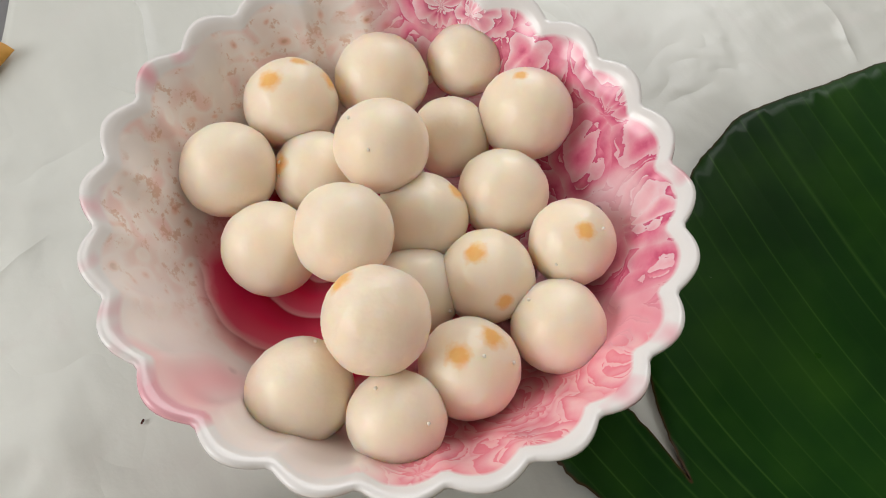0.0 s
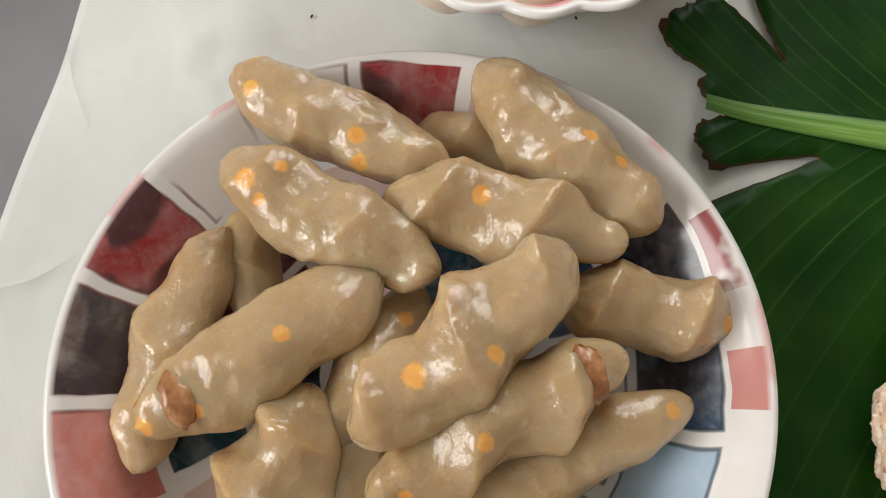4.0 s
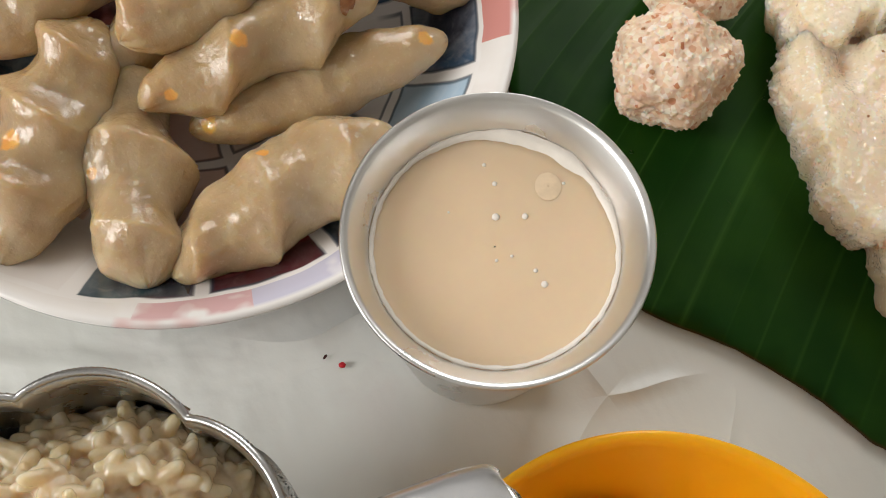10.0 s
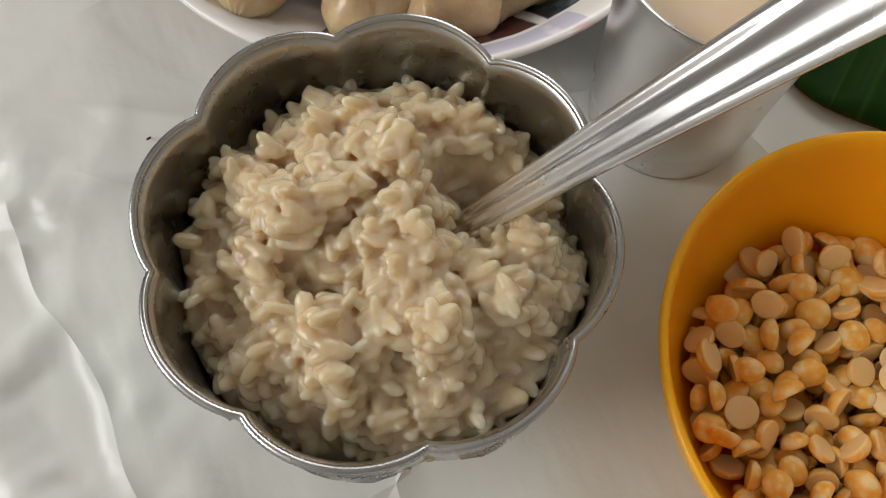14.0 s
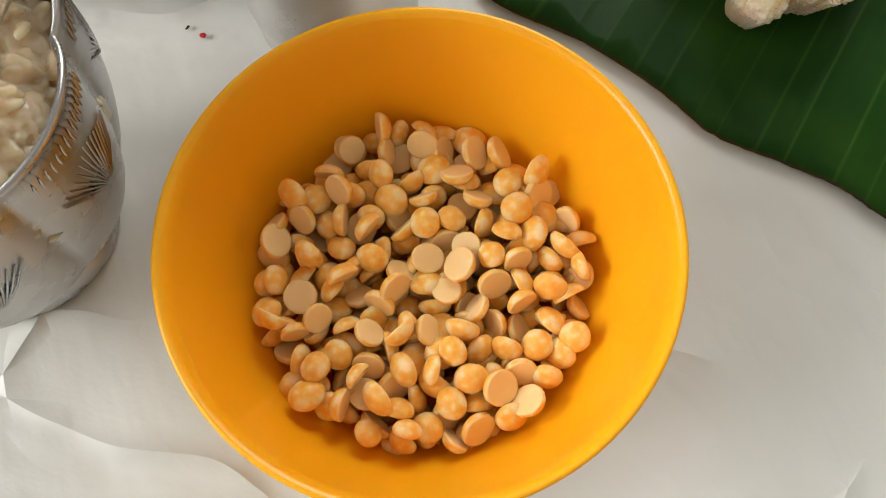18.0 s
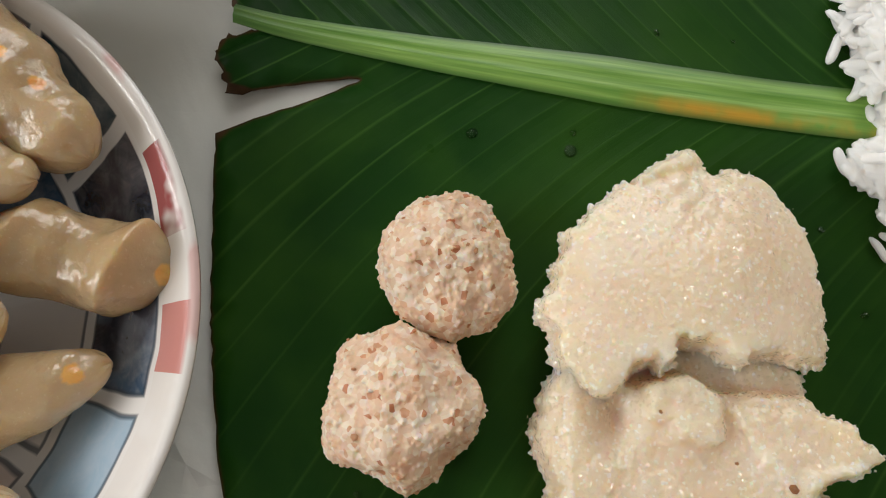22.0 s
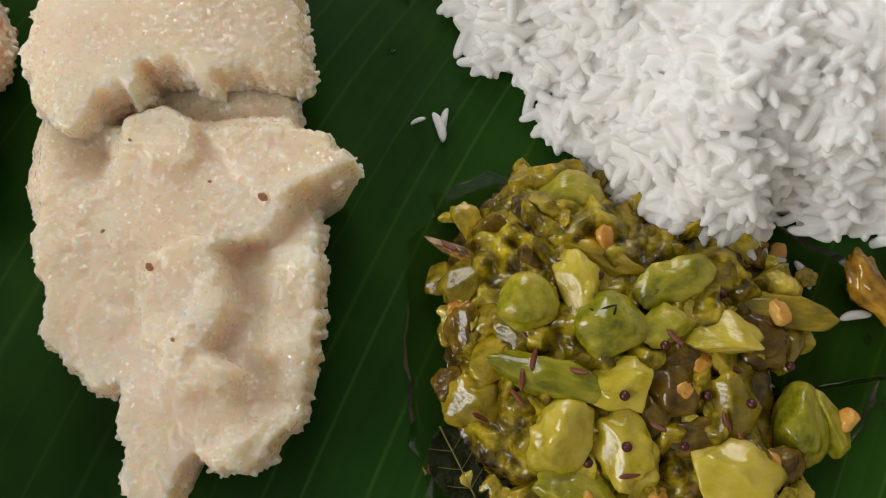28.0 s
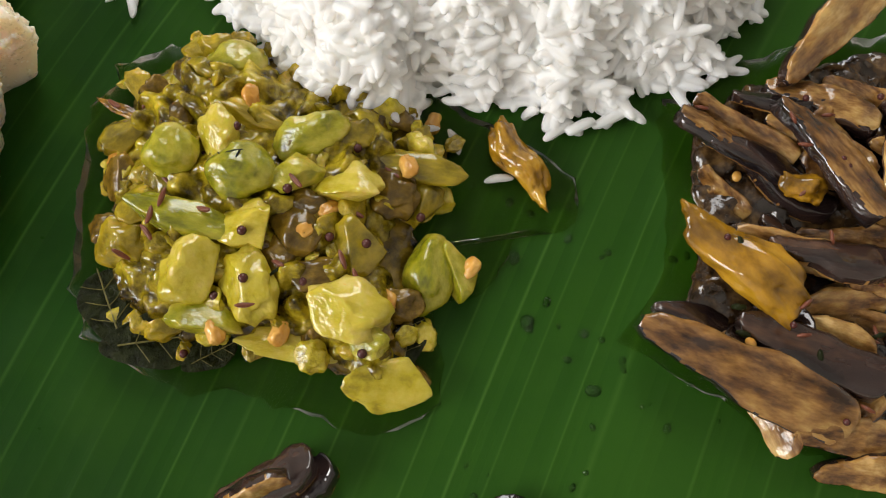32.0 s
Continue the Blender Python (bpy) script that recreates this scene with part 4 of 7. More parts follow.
DUMPLINGS_TOP = [
    ((-0.0550, -0.0880, 0.030), (-0.0700, -0.1625, 0.023), 0.0290, 3.6, 0.095, 2.35, 0.0),
    ((-0.0925, 0.0020, 0.032), (-0.0245, -0.0255, 0.033), 0.0250, 2.2, 0.045, 1.0, 0.03),
    ((-0.0197, 0.0098, 0.033), (0.0355, -0.0370, 0.029), 0.0250, 2.6, 0.040, 2.4, 0.04),
    ((-0.0411, -0.0340, 0.036), (0.0280, -0.0408, 0.034), 0.0252, 2.4, 0.075, 1.8, -0.02),
    ((-0.0364, -0.1165, 0.031), (0.0275, -0.0731, 0.035), 0.0245, 2.6, 0.115, 2.5, 0.0),
    ((-0.0880, -0.0285, 0.037), (-0.0240, -0.0576, 0.036), 0.0262, 2.2, 0.060, 2.6, 0.02),
    ((-0.0975, -0.1050, 0.034), (-0.0380, -0.0584, 0.036), 0.0238, 2.2, 0.035, 2.2, 0.02),
    ((-0.0394, -0.1035, 0.042), (0.0120, -0.0490, 0.042), 0.0290, 2.6, 0.090, 0.8, 0.02),
]
DUMPLINGS = DUMPLINGS_LOW + DUMPLINGS_TOP
# dal showing on the dumplings: dumpling, place along it, turn round it in degrees from its top, size
DUMPLING_DAL = [(9, 0.12, 35, 0.0030), (9, 0.68, 25, 0.0026), (9, 0.72, 60, 0.0028), (10, 0.55, -25, 0.0026), (10, 0.7, -40, 0.0022), (11, 0.42, -5, 0.0030), (13, 0.2, 20, 0.0032), (13, 0.3, 35, 0.0022),
                (13, 0.25, -20, 0.002), (14, 0.06, 30, 0.0030), (14, 0.25, 45, 0.002), (14, 0.62, 10, 0.0024), (15, 0.25, -5, 0.0034), (15, 0.5, 40, 0.0028), (12, 0.45, 12, 0.0026), (12, 0.1, 45, 0.002),
                (4, 0.9, 10, 0.0028), (4, 0.06, 30, 0.0028), (4, 0.5, -30, 0.002), (8, 0.6, 15, 0.0034), (8, 0.85, 30, 0.0022), (7, 0.9, 40, 0.0028), (6, 0.55, -40, 0.002), (3, 0.75, 25, 0.0026), (5, 0.55, 45, 0.002)]


def dumplings():
    rng = random.Random(21)
    for i, (a, b, w, ridges, depth, side, bend) in enumerate(DUMPLINGS):
        a, b = Vector(a), Vector(b)
        ax = (b - a).normalized()
        yx = Vector((0, 0, 1)).cross(ax).normalized()
        zx = ax.cross(yx)
        m = Matrix((ax, yx, zx)).transposed().to_4x4()
        m.translation = (a + b) / 2
        raisin = i in (14, 12)
        ob = thing("dumpling", m, "glossy tan dumpling with finger marks and " + ("a raisin" if raisin else "orange dal"), "dumpling", "dumplings on the plate")
        length = (b - a).length
        seed = rng.uniform(0, 40)
        me = dumpling_data(length, w, ridges, depth, side, seed, bend)
        part("dough", me, DOUGH, ob, "tan dough with orange dal under its skin")
        co = [v.co.copy() for v in me.vertices]

        def skin(s, deg):
            # the outermost point of the dough near a place along it and a turn round it
            want = Vector((0, -math.sin(radians(deg)), math.cos(radians(deg))))
            best = max((c for c in co if abs(c.x - (s - 0.5) * length) < length * 0.03), key=lambda c: Vector((0, c.y - bend * length * 4 * (s - 0.5) ** 2, c.z)).normalized().dot(want))
            return best, Vector((0, best.y - bend * length * 4 * (s - 0.5) ** 2, best.z)).normalized()
        spots = [(skin(s, deg)[0], size) for d, s, deg, size in DUMPLING_DAL if d == i]
        store(me, "dal", [max([math.exp(-((c - p).length / (1.15 * size)) ** 2) for p, size in spots], default=0.0) for c in co])
        if raisin:
            p, nrm = skin(0.22 if i == 14 else 0.86, 5)
            mm = Matrix.Translation(p - nrm * 0.0010) @ nrm.to_track_quat("Z", "Y").to_matrix().to_4x4() @ pose(0, 0, 0, 0, 0, 80)
            part("raisin", blob_data("raisin", 3, lambda v: Vector((v.x * 0.0078, v.y * 0.0042, v.z * 0.0019 - 0.0012 * v.x * v.x)) * (1 + 0.25 * n3(*v, 2.6, 3.0))), RAISIN, ob, "wrinkled brown raisin", mm)


dumplings()


# ---- steel tumbler of milk ----
def tumbler():
    at = (0.0621, -0.1653, 0.0)
    ob = thing("steel_tumbler", at, "brushed steel tumbler with flared rim filled with jaggery milk", "tumbler")
    outer = [(0.0, 0.002), (0.021, 0.002), (0.0235, 0.0), (0.0245, 0.002), (0.0255, 0.02), (0.0268, 0.05), (0.0275, 0.062), (0.0288, 0.069), (0.0312, 0.0735)]
    lip = [(0.0328, 0.0756), (0.0331, 0.0764), (0.0326, 0.0770)]
    inner = [(0.0312, 0.0752), (0.0290, 0.0715), (0.0272, 0.067), (0.0264, 0.060), (0.0255, 0.04), (0.0235, 0.006), (0.0, 0.005)]
    v, f = lathe([tuple(q) for q in smooth_line(outer, 3)] + lip + [tuple(q) for q in smooth_line(inner, 3)], 96)
    part("body", data_of("body", v, f), STEEL, ob)
    rings = [(r, 0.0672 + (0.0006 if r > 0.0258 else 0.0)) for r in (0.0002, 0.006, 0.012, 0.018, 0.022, 0.0245, 0.0256, 0.0276)]
    v, f = lathe(rings, 64)
    part("milk", data_of("milk", v, f), MILK, ob, "pale brown jaggery milk")
    verts, faces = [], []
    n = 180
    for k in range(n):
        a = 2 * math.pi * k / n
        w = 0.00012 + 0.0014 * max(0.0, math.sin(a + 0.35)) ** 3.0 * (0.7 + 0.9 * n3(math.cos(a), math.sin(a), 0, 3.0))
        for r, z in ((0.0266 - w * 1.4, 0.0679), (0.0267 - w * 0.5, 0.0684 + w * 0.3), (0.0272 + w * 0.35, 0.0684 + w * 0.9), (0.0274 + w * 0.35, 0.0682 + w * 0.9)):
            j = 0.0003 * n3(math.cos(a) * 3, math.sin(a) * 3, r * 200, 4.0)
            verts.append(((r + j) * math.cos(a), (r + j) * math.sin(a), z))
    for k in range(n):
        for i in range(3):
            faces.append((k * 4 + i, ((k + 1) % n) * 4 + i, ((k + 1) % n) * 4 + i + 1, k * 4 + i + 1))
    part("milk_skin", data_of("milk_skin", verts, faces), FOAM, ob, "dried white milk skin")
    for x, y, r in ((0.0095, 0.0085, 0.00075), (0.0030, 0.0080, 0.0009), (0.0140, -0.0070, 0.0008), (0.0035, -0.0022, 0.0004), (0.0068, -0.0010, 0.0004), (0.012, -0.0040, 0.0005), (-0.0075, 0.0085, 0.0003), (0.0, 0.0205, 0.0005), (0.018, 0.017, 0.0004), (0.0025, 0.0160, 0.0006)):
        part("bubble", blob_data("bubble", 2, lambda p, r=r: Vector((p.x * r, p.y * r, p.z * r * 0.5))), FOAM, ob, "", Matrix.Translation((x - 0.003, y - 0.001, 0.0672)))
    v = [(0.0115 + r * math.cos(a), 0.0150 + r * 1.15 * math.sin(a), 0.06735 + z) for r, z in ((0.0030, 0.0), (0.0022, 0.00012), (0.0002, 0.00014)) for a in [2 * math.pi * k / 20 for k in range(20)]]
    f = [(i * 20 + k, i * 20 + (k + 1) % 20, (i + 1) * 20 + (k + 1) % 20, (i + 1) * 20 + k) for i in range(2) for k in range(20)]
    part("froth", data_of("froth", v, f), FROTH, ob)


tumbler()


# ---- grains ----
def grain_cloud(places, length, width, seed, rings=6, sides=6, blunt=2.6):
    """Many grains in one mesh. places: rows of x, y, z and a lying direction x, y, z."""
    rng = np.random.RandomState(seed)
    places = np.array(places, float)
    n = len(places)
    s = 0.5 - 0.5 * np.cos(np.linspace(0.0, np.pi, rings)) * (0.75 + 0.25 * np.abs(np.cos(np.linspace(0.0, np.pi, rings))))
    rad = np.sqrt(np.clip(1 - np.abs(2 * s - 1) ** blunt, 0.02, 1))
    ang = np.linspace(0, 2 * np.pi, sides, endpoint=False)
    t = places[:, 3:6] / np.linalg.norm(places[:, 3:6], axis=1)[:, None]
    up = np.where(np.abs(t[:, 2:3]) > 0.9, [[1.0, 0, 0]], [[0, 0, 1.0]])
    b = np.cross(up, t)
    b /= np.linalg.norm(b, axis=1)[:, None]
    c = np.cross(t, b)
    ln = length * rng.uniform(0.75, 1.2, n)
    wd = width * rng.uniform(0.85, 1.2, n)
    bow = rng.normal(0, 0.035, n)
    V = np.zeros((n, rings, sides, 3))
    for i in range(rings):
        mid = places[:, :3] + t * ((s[i] - 0.5) * ln)[:, None] + b * (bow * ln * (4 * (s[i] - 0.5) ** 2 - 0.5))[:, None]
        for k in range(sides):
            V[:, i, k] = mid + (b * np.cos(ang[k]) + c * np.sin(ang[k]) * 0.85) * (0.5 * wd * rad[i])[:, None]
    F = []
    for i in range(rings - 1):
        for k in range(sides):
            F.append((i * sides + k, i * sides + (k + 1) % sides, (i + 1) * sides + (k + 1) % sides, (i + 1) * sides + k))
    F = np.array(F)
    faces = (F[None] + (np.arange(n) * rings * sides)[:, None, None]).reshape(-1, 4)
    ends = [tuple(range(sides))[::-1], tuple(range((rings - 1) * sides, rings * sides))]
    caps = (np.array(ends)[None] + (np.arange(n) * rings * sides)[:, None, None]).reshape(-1, sides)
    return V.reshape(-1, 3).tolist(), faces.tolist() + caps.tolist()


# ---- lobed silver bowl with sweet rice and a spoon ----
SILVER_AT = (-0.0143, -0.2459, 0.0)


def lobed_bowl():
    ob = thing("lobed_bowl", Matrix.LocRotScale(SILVER_AT, None, (0.96, 0.96, 1.0)), "engraved silver bowl with eight lobes and notched rim", "bowl")
    outer = [(0.0, 0.004), (0.022, 0.003), (0.027, 0.0), (0.0285, 0.002), (0.026, 0.008), (0.030, 0.013), (0.040, 0.028), (0.0455, 0.048), (0.0468, 0.066), (0.0466, 0.0775)]
    lip = [(0.0476, 0.0790), (0.0480, 0.0800), (0.0474, 0.0808), (0.0464, 0.0804)]
    inner = [(0.0456, 0.0780), (0.0452, 0.066), (0.0440, 0.048), (0.0385, 0.029), (0.028, 0.015), (0.0, 0.012)]
    prof = [tuple(q) for q in smooth_line(outer, 4)] + lip + [tuple(q) for q in smooth_line(inner, 3)]

    def lobes(a, i, r, z):
        k = min(1.0, max(0.0, (z - 0.012) / 0.03))
        lobe = abs(math.sin(a * 4.0 + 1.815)) ** 0.75
        return r * (1 + 0.075 * k * (lobe - 0.75)), z + (0.0022 * (lobe - 0.6) if z > 0.07 else 0.0)

    v, f = lathe(prof, 224, lobes)
    part("body", data_of("body", v, f), SILVER, ob)
    # the notched bead on the rim
    verts, faces = [], []
    n = 520
    for k in range(n):
        a = 2 * math.pi * k / n
        r, z = lobes(a, 0, 0.0474, 0.0806)
        w = 0.0009 + (0.00007 if k % 2 == 0 else -0.00007)
        for j in range(6):
            b = 2 * math.pi * j / 6
            verts.append(((r + w * math.cos(b)) * math.cos(a), (r + w * math.cos(b)) * math.sin(a), z + w * math.sin(b)))
    for k in range(n):
        for j in range(6):
            faces.append((k * 6 + j, ((k + 1) % n) * 6 + j, ((k + 1) % n) * 6 + (j + 1) % 6, k * 6 + (j + 1) % 6))
    part("rim_bead", data_of("rim_bead", verts, faces), SILVER, ob, "finely notched silver rim")
    # engraved fans and leaves on the outside, as fine raised strokes
    for lobe in range(8):
        mid = (lobe + 0.5) * math.pi / 4 - 1.815 / 4
        bm = bmesh.new()
        for s in range(-7, 8):
            for a0, z0, a1, z1 in ((mid + s * 0.006, 0.052, mid + s * 0.036, 0.068 - abs(s) * 0.0009), (mid + s * 0.040, 0.071, mid + s * 0.040 + 0.012, 0.0745)):
                pts = []
                for t in (0.0, 0.5, 1.0):
                    a, z = a0 + (a1 - a0) * t, z0 + (z1 - z0) * t
                    rr = 0.0462 if z < 0.055 else 0.0469
                    r, z = lobes(a, 0, rr, z)
                    pts.append((a, r + 0.00025, z, 0.00035 * (1.2 - abs(t - 0.5) * 1.6)))
                ring = []
                for a, r, z, w in pts:
                    ring.append([bm.verts.new(((r + dr) * math.cos(a + da), (r + dr) * math.sin(a + da), z)) for da, dr in ((-w / r, -0.0003), (0, 0.00025), (w / r, -0.0003))])
                for p, q in zip(ring, ring[1:]):
                    for j in range(2):
                        bm.faces.new((p[j], p[j + 1], q[j + 1], q[j]))
        part("engraving", bm, SILVER, ob, "engraved fan of strokes")


lobed_bowl()


def kheer_height(x, y):
    """Height of the sweet rice in its bowl, from the bowl's middle."""
    d = math.hypot(x, y) / 0.044
    dome = 0.055 + 0.023 * max(0.0, 1 - d ** 3.2)
    dome += 0.0070 * n3(x, y, 0, 80.0) + 0.0050 * n3(x, y, 4, 170.0)
    dome -= 0.016 * math.exp(-((x - 0.016) ** 2 / 0.00007 + (y - 0.011) ** 2 / 0.00008))
    dome -= 0.006 * math.exp(-((y - 0.004 - 0.2 * x) / 0.0045) ** 2) * min(1.0, max(0.0, (x - 0.012) / 0.006))
    dome -= 0.011 * math.exp(-((x + 0.010) ** 2 / 0.00016 + (y + 0.011) ** 2 / 0.00002))
    return dome


def sweet_rice():
    n, rings = 96, 34
    verts, faces = [(0, 0, kheer_height(0, 0))], []
    for i in range(1, rings + 1):
        for k in range(n):
            a = 2 * math.pi * k / n
            r = 0.0432 * i / rings
            x, y = r * math.cos(a), r * math.sin(a)
            verts.append((x, y, kheer_height(x, y) + 0.0016 * n3(x, y, 2, 380.0)))
    for k in range(n):
        faces.append((0, 1 + k, 1 + (k + 1) % n))
    for i in range(rings - 1):
        for k in range(n):
            faces.append((1 + i * n + k, 1 + (i + 1) * n + k, 1 + (i + 1) * n + (k + 1) % n, 1 + i * n + (k + 1) % n))
    # a floor under the heap closes it
    faces.append(tuple(1 + (rings - 1) * n + k for k in range(n)))
    rng = random.Random(3)
    places = []
    clumps = [(rng.uniform(-0.04, 0.04), rng.uniform(-0.04, 0.04)) for _ in range(60)]
    while len(places) < 1600:
        if rng.random() < 0.7:
            c = rng.choice(clumps)
            x, y = rng.gauss(c[0], 0.0045), rng.gauss(c[1], 0.0045)
        else:
            x, y = rng.uniform(-0.043, 0.043), rng.uniform(-0.043, 0.043)
        if math.hypot(x, y) > 0.0415:
            continue
        z = kheer_height(x, y) + rng.uniform(-0.0018, 0.0017)
        turn = 3.0 * n3(x, y, 0, 120.0) + rng.gauss(0, 0.8)
        places.append((x, y, z, math.cos(turn), math.sin(turn), rng.gauss(0, 0.35)))
    v2, f2 = grain_cloud(places, 0.0070, 0.0031, 5, 9, 8, 3.2)
    off = len(verts)
    verts += v2
    faces += [tuple(i + off for i in f) for f in f2]
    ob = part("sweet_rice", data_of("sweet_rice", verts, faces), KHEER, at=Matrix.Translation(SILVER_AT))
    fuse = ob.modifiers.new("fuse", "REMESH")
    fuse.mode, fuse.voxel_size, fuse.use_smooth_shade = "VOXEL", 0.00036, True
    soft = ob.modifiers.new("soft", "SMOOTH")
    soft.factor, soft.iterations = 0.5, 2
    tagged(ob, "sticky cream sweet rice heaped in the silver bowl", "rice pudding", kind="stuff")


sweet_rice()


def spoon():
    """Only the handle stands out of the rice; the bowl of the spoon is sunk in it."""
    a, b = Vector((-0.0167, -0.2434, 0.0410)), Vector((0.0608, -0.2244, 0.1452))
    ax = (b - a).normalized()
    yx = Vector((0, 0, 1)).cross(ax).normalized()
    m = Matrix((ax, yx, ax.cross(yx))).transposed().to_4x4()
    m.translation = a
    ln = (b - a).length
    ob = thing("spoon", m, "shiny ribbed steel spoon standing in the sweet rice", "spoon")
    verts, faces = [], []
    nl, nc = 70, 48
    for i in range(nl + 1):
        s = 1 - (1 - i / nl) ** 1.5
        w = 0.0027 + 0.0054 * s ** 1.15
        end = max(0.0, (s - 0.9) / 0.1)
        w *= math.sqrt(max(0.03, 1 - 0.12 * end - 0.3 * end ** 4))
        for k in range(nc + 1):
            u = k / nc * 2 - 1
            flat = min(1.0, max(0.0, (s - 0.15) / 0.2)) * min(1.0, max(0.0, (0.97 - s) / 0.22))
            # a raised border round a sunk panel, with a ridge that dies out towards the end
            panel = 1 / (1 + math.exp((abs(u) - 0.60) / 0.06))
            z = -0.0013 * flat * panel + 0.0015 * flat * (1 - s) * math.exp(-(u / 0.26) ** 2)
            z += 0.0007 * (1 - u * u) - 0.0009 * abs(u) ** 10 - 0.005 * (s - 0.5) ** 2
            verts.append((s * ln - 0.0035 * end * end * u * u, u * w, z))
    for i in range(nl):
        for k in range(nc):
            p = i * (nc + 1) + k
            faces.append((p, p + nc + 1, p + nc + 2, p + 1))
    h = part("handle", data_of("handle", verts, faces), SPOON, ob)
    mod = h.modifiers.new("thickness", "SOLIDIFY")
    mod.thickness, mod.offset = 0.0014, -1.0
    part("spoon_bowl", blob_data("spoon_bowl", 3, lambda v: Vector((v.x * 0.014 - 0.010, v.y * 0.009, v.z * 0.002 - 0.001 + 0.004 * v.x * v.x))), SPOON, ob)


spoon()


# ---- yellow bowl of split chickpeas ----
YELLOW_AT = (0.0998, -0.2563, 0.0)


def yellow_bowl():
    outer = [(0.0, 0.003), (0.022, 0.0025), (0.0265, 0.0), (0.0285, 0.001), (0.0300, 0.006), (0.0365, 0.014), (0.0440, 0.026), (0.0500, 0.042), (0.0532, 0.0555)]
    lip = [(0.0540, 0.0570), (0.0545, 0.0580), (0.0543, 0.0590), (0.0534, 0.0592)]
    inner = [(0.0522, 0.0575), (0.0482, 0.042), (0.0420, 0.0275), (0.0335, 0.0155), (0.025, 0.010), (0.0, 0.008)]
    v, f = lathe([tuple(q) for q in smooth_line(outer, 3)] + lip + [tuple(q) for q in smooth_line(inner, 4)], 144)
    ob = part("yellow_bowl", data_of("yellow_bowl", v, f), YELLOW, at=Matrix.Translation(YELLOW_AT))
    tagged(ob, "smooth bright yellow plastic bowl holding split chickpeas", "bowl")


yellow_bowl()


def chickpeas():
    rng = random.Random(12)
    kinds = []
    for k in range(7):
        bm = bmesh.new()
        bmesh.ops.create_icosphere(bm, subdivisions=3, radius=1.0)
        seed = rng.uniform(0, 30)
        el = rng.uniform(0.95, 1.18)
        for v in bm.verts:
            c = v.co.copy()
            nz = 1 + 0.05 * n3(*c, 1.6, seed)
            z = c.z
            if z < 0:
                z = -0.20 * min(1.0, -z * 3.0) ** 0.6
            v.co = Vector((c.x * el * nz, c.y * nz, z * 0.72 * nz)) * 0.0037
        me = bpy.data.meshes.new("split_chickpea")
        bm.to_mesh(me)
        bm.free()
        me.polygons.foreach_set("use_smooth", [True] * len(me.polygons))
        store(me, "flat", [1.0 if v.co.z < -0.0003 else 0.0 for v in me.vertices])
        kinds.append(me)
    # lay them down one by one, each at the lowest free height near a random place
    laid = []
    cell = {}

    def inner_radius(z):
        return 0.025 + (z - 0.010) * 0.9 if z < 0.0275 else 0.0408 + (z - 0.0275) * 0.44
    for i in range(420):
        best = None
        for _ in range(14):
            r, a = 0.0385 * math.sqrt(rng.random()), rng.uniform(0, 2 * math.pi)
            x, y = r * math.cos(a), r * math.sin(a)
            z = 0.0135 + max(0.0, (r - 0.025)) * 0.85
            for p in laid:
                d2 = (p[0] - x) ** 2 + (p[1] - y) ** 2
                if d2 < 0.0063 ** 2:
                    z = max(z, p[2] + math.sqrt(0.0063 ** 2 - d2) * 0.72)
            if best is None or z < best[2]:
                best = (x, y, z)
        laid.append(best)
    for x, y, z in laid[130:]:
        turn = Euler((rng.gauss(0, 0.8) + (math.pi if rng.random() < 0.42 else 0), rng.gauss(0, 0.8), rng.uniform(0, 6.3)))
        ob = part("split_chickpea", rng.choice(kinds), DAL, at=Matrix.LocRotScale((YELLOW_AT[0] + x, YELLOW_AT[1] + y, z), turn, (rng.uniform(0.9, 1.12),) * 3))
        tagged(ob, "pale orange soaked split chickpea in the yellow bowl", "chickpea", "split chickpeas in the yellow bowl")
    # the ones underneath, out of sight
    verts, faces = [], []
    for x, y, z in laid[:130]:
        m = Matrix.LocRotScale((YELLOW_AT[0] + x, YELLOW_AT[1] + y, z), Euler((rng.uniform(0, 6), rng.uniform(0, 6), 0)), None)
        off = len(verts)
        verts += [m @ v.co for v in kinds[0].vertices]
        faces += [tuple(i + off for i in p.vertices) for p in kinds[0].polygons]
    me = data_of("chickpea_layer", verts, faces)
    store(me, "flat", [0.0] * len(verts))
    ob = part("chickpea_layer", me, DAL)
    tagged(ob, "lower layer of soaked split chickpeas in the yellow bowl", "chickpeas", kind="stuff")


chickpeas()


# ---- on the leaf: coconut balls, semolina sweet, rice, curry, fried brinjal ----
def fused(ob, voxel):
    mod = ob.modifiers.new("fuse", "REMESH")
    mod.mode, mod.voxel_size, mod.use_smooth_shade = "VOXEL", voxel, True
    return ob


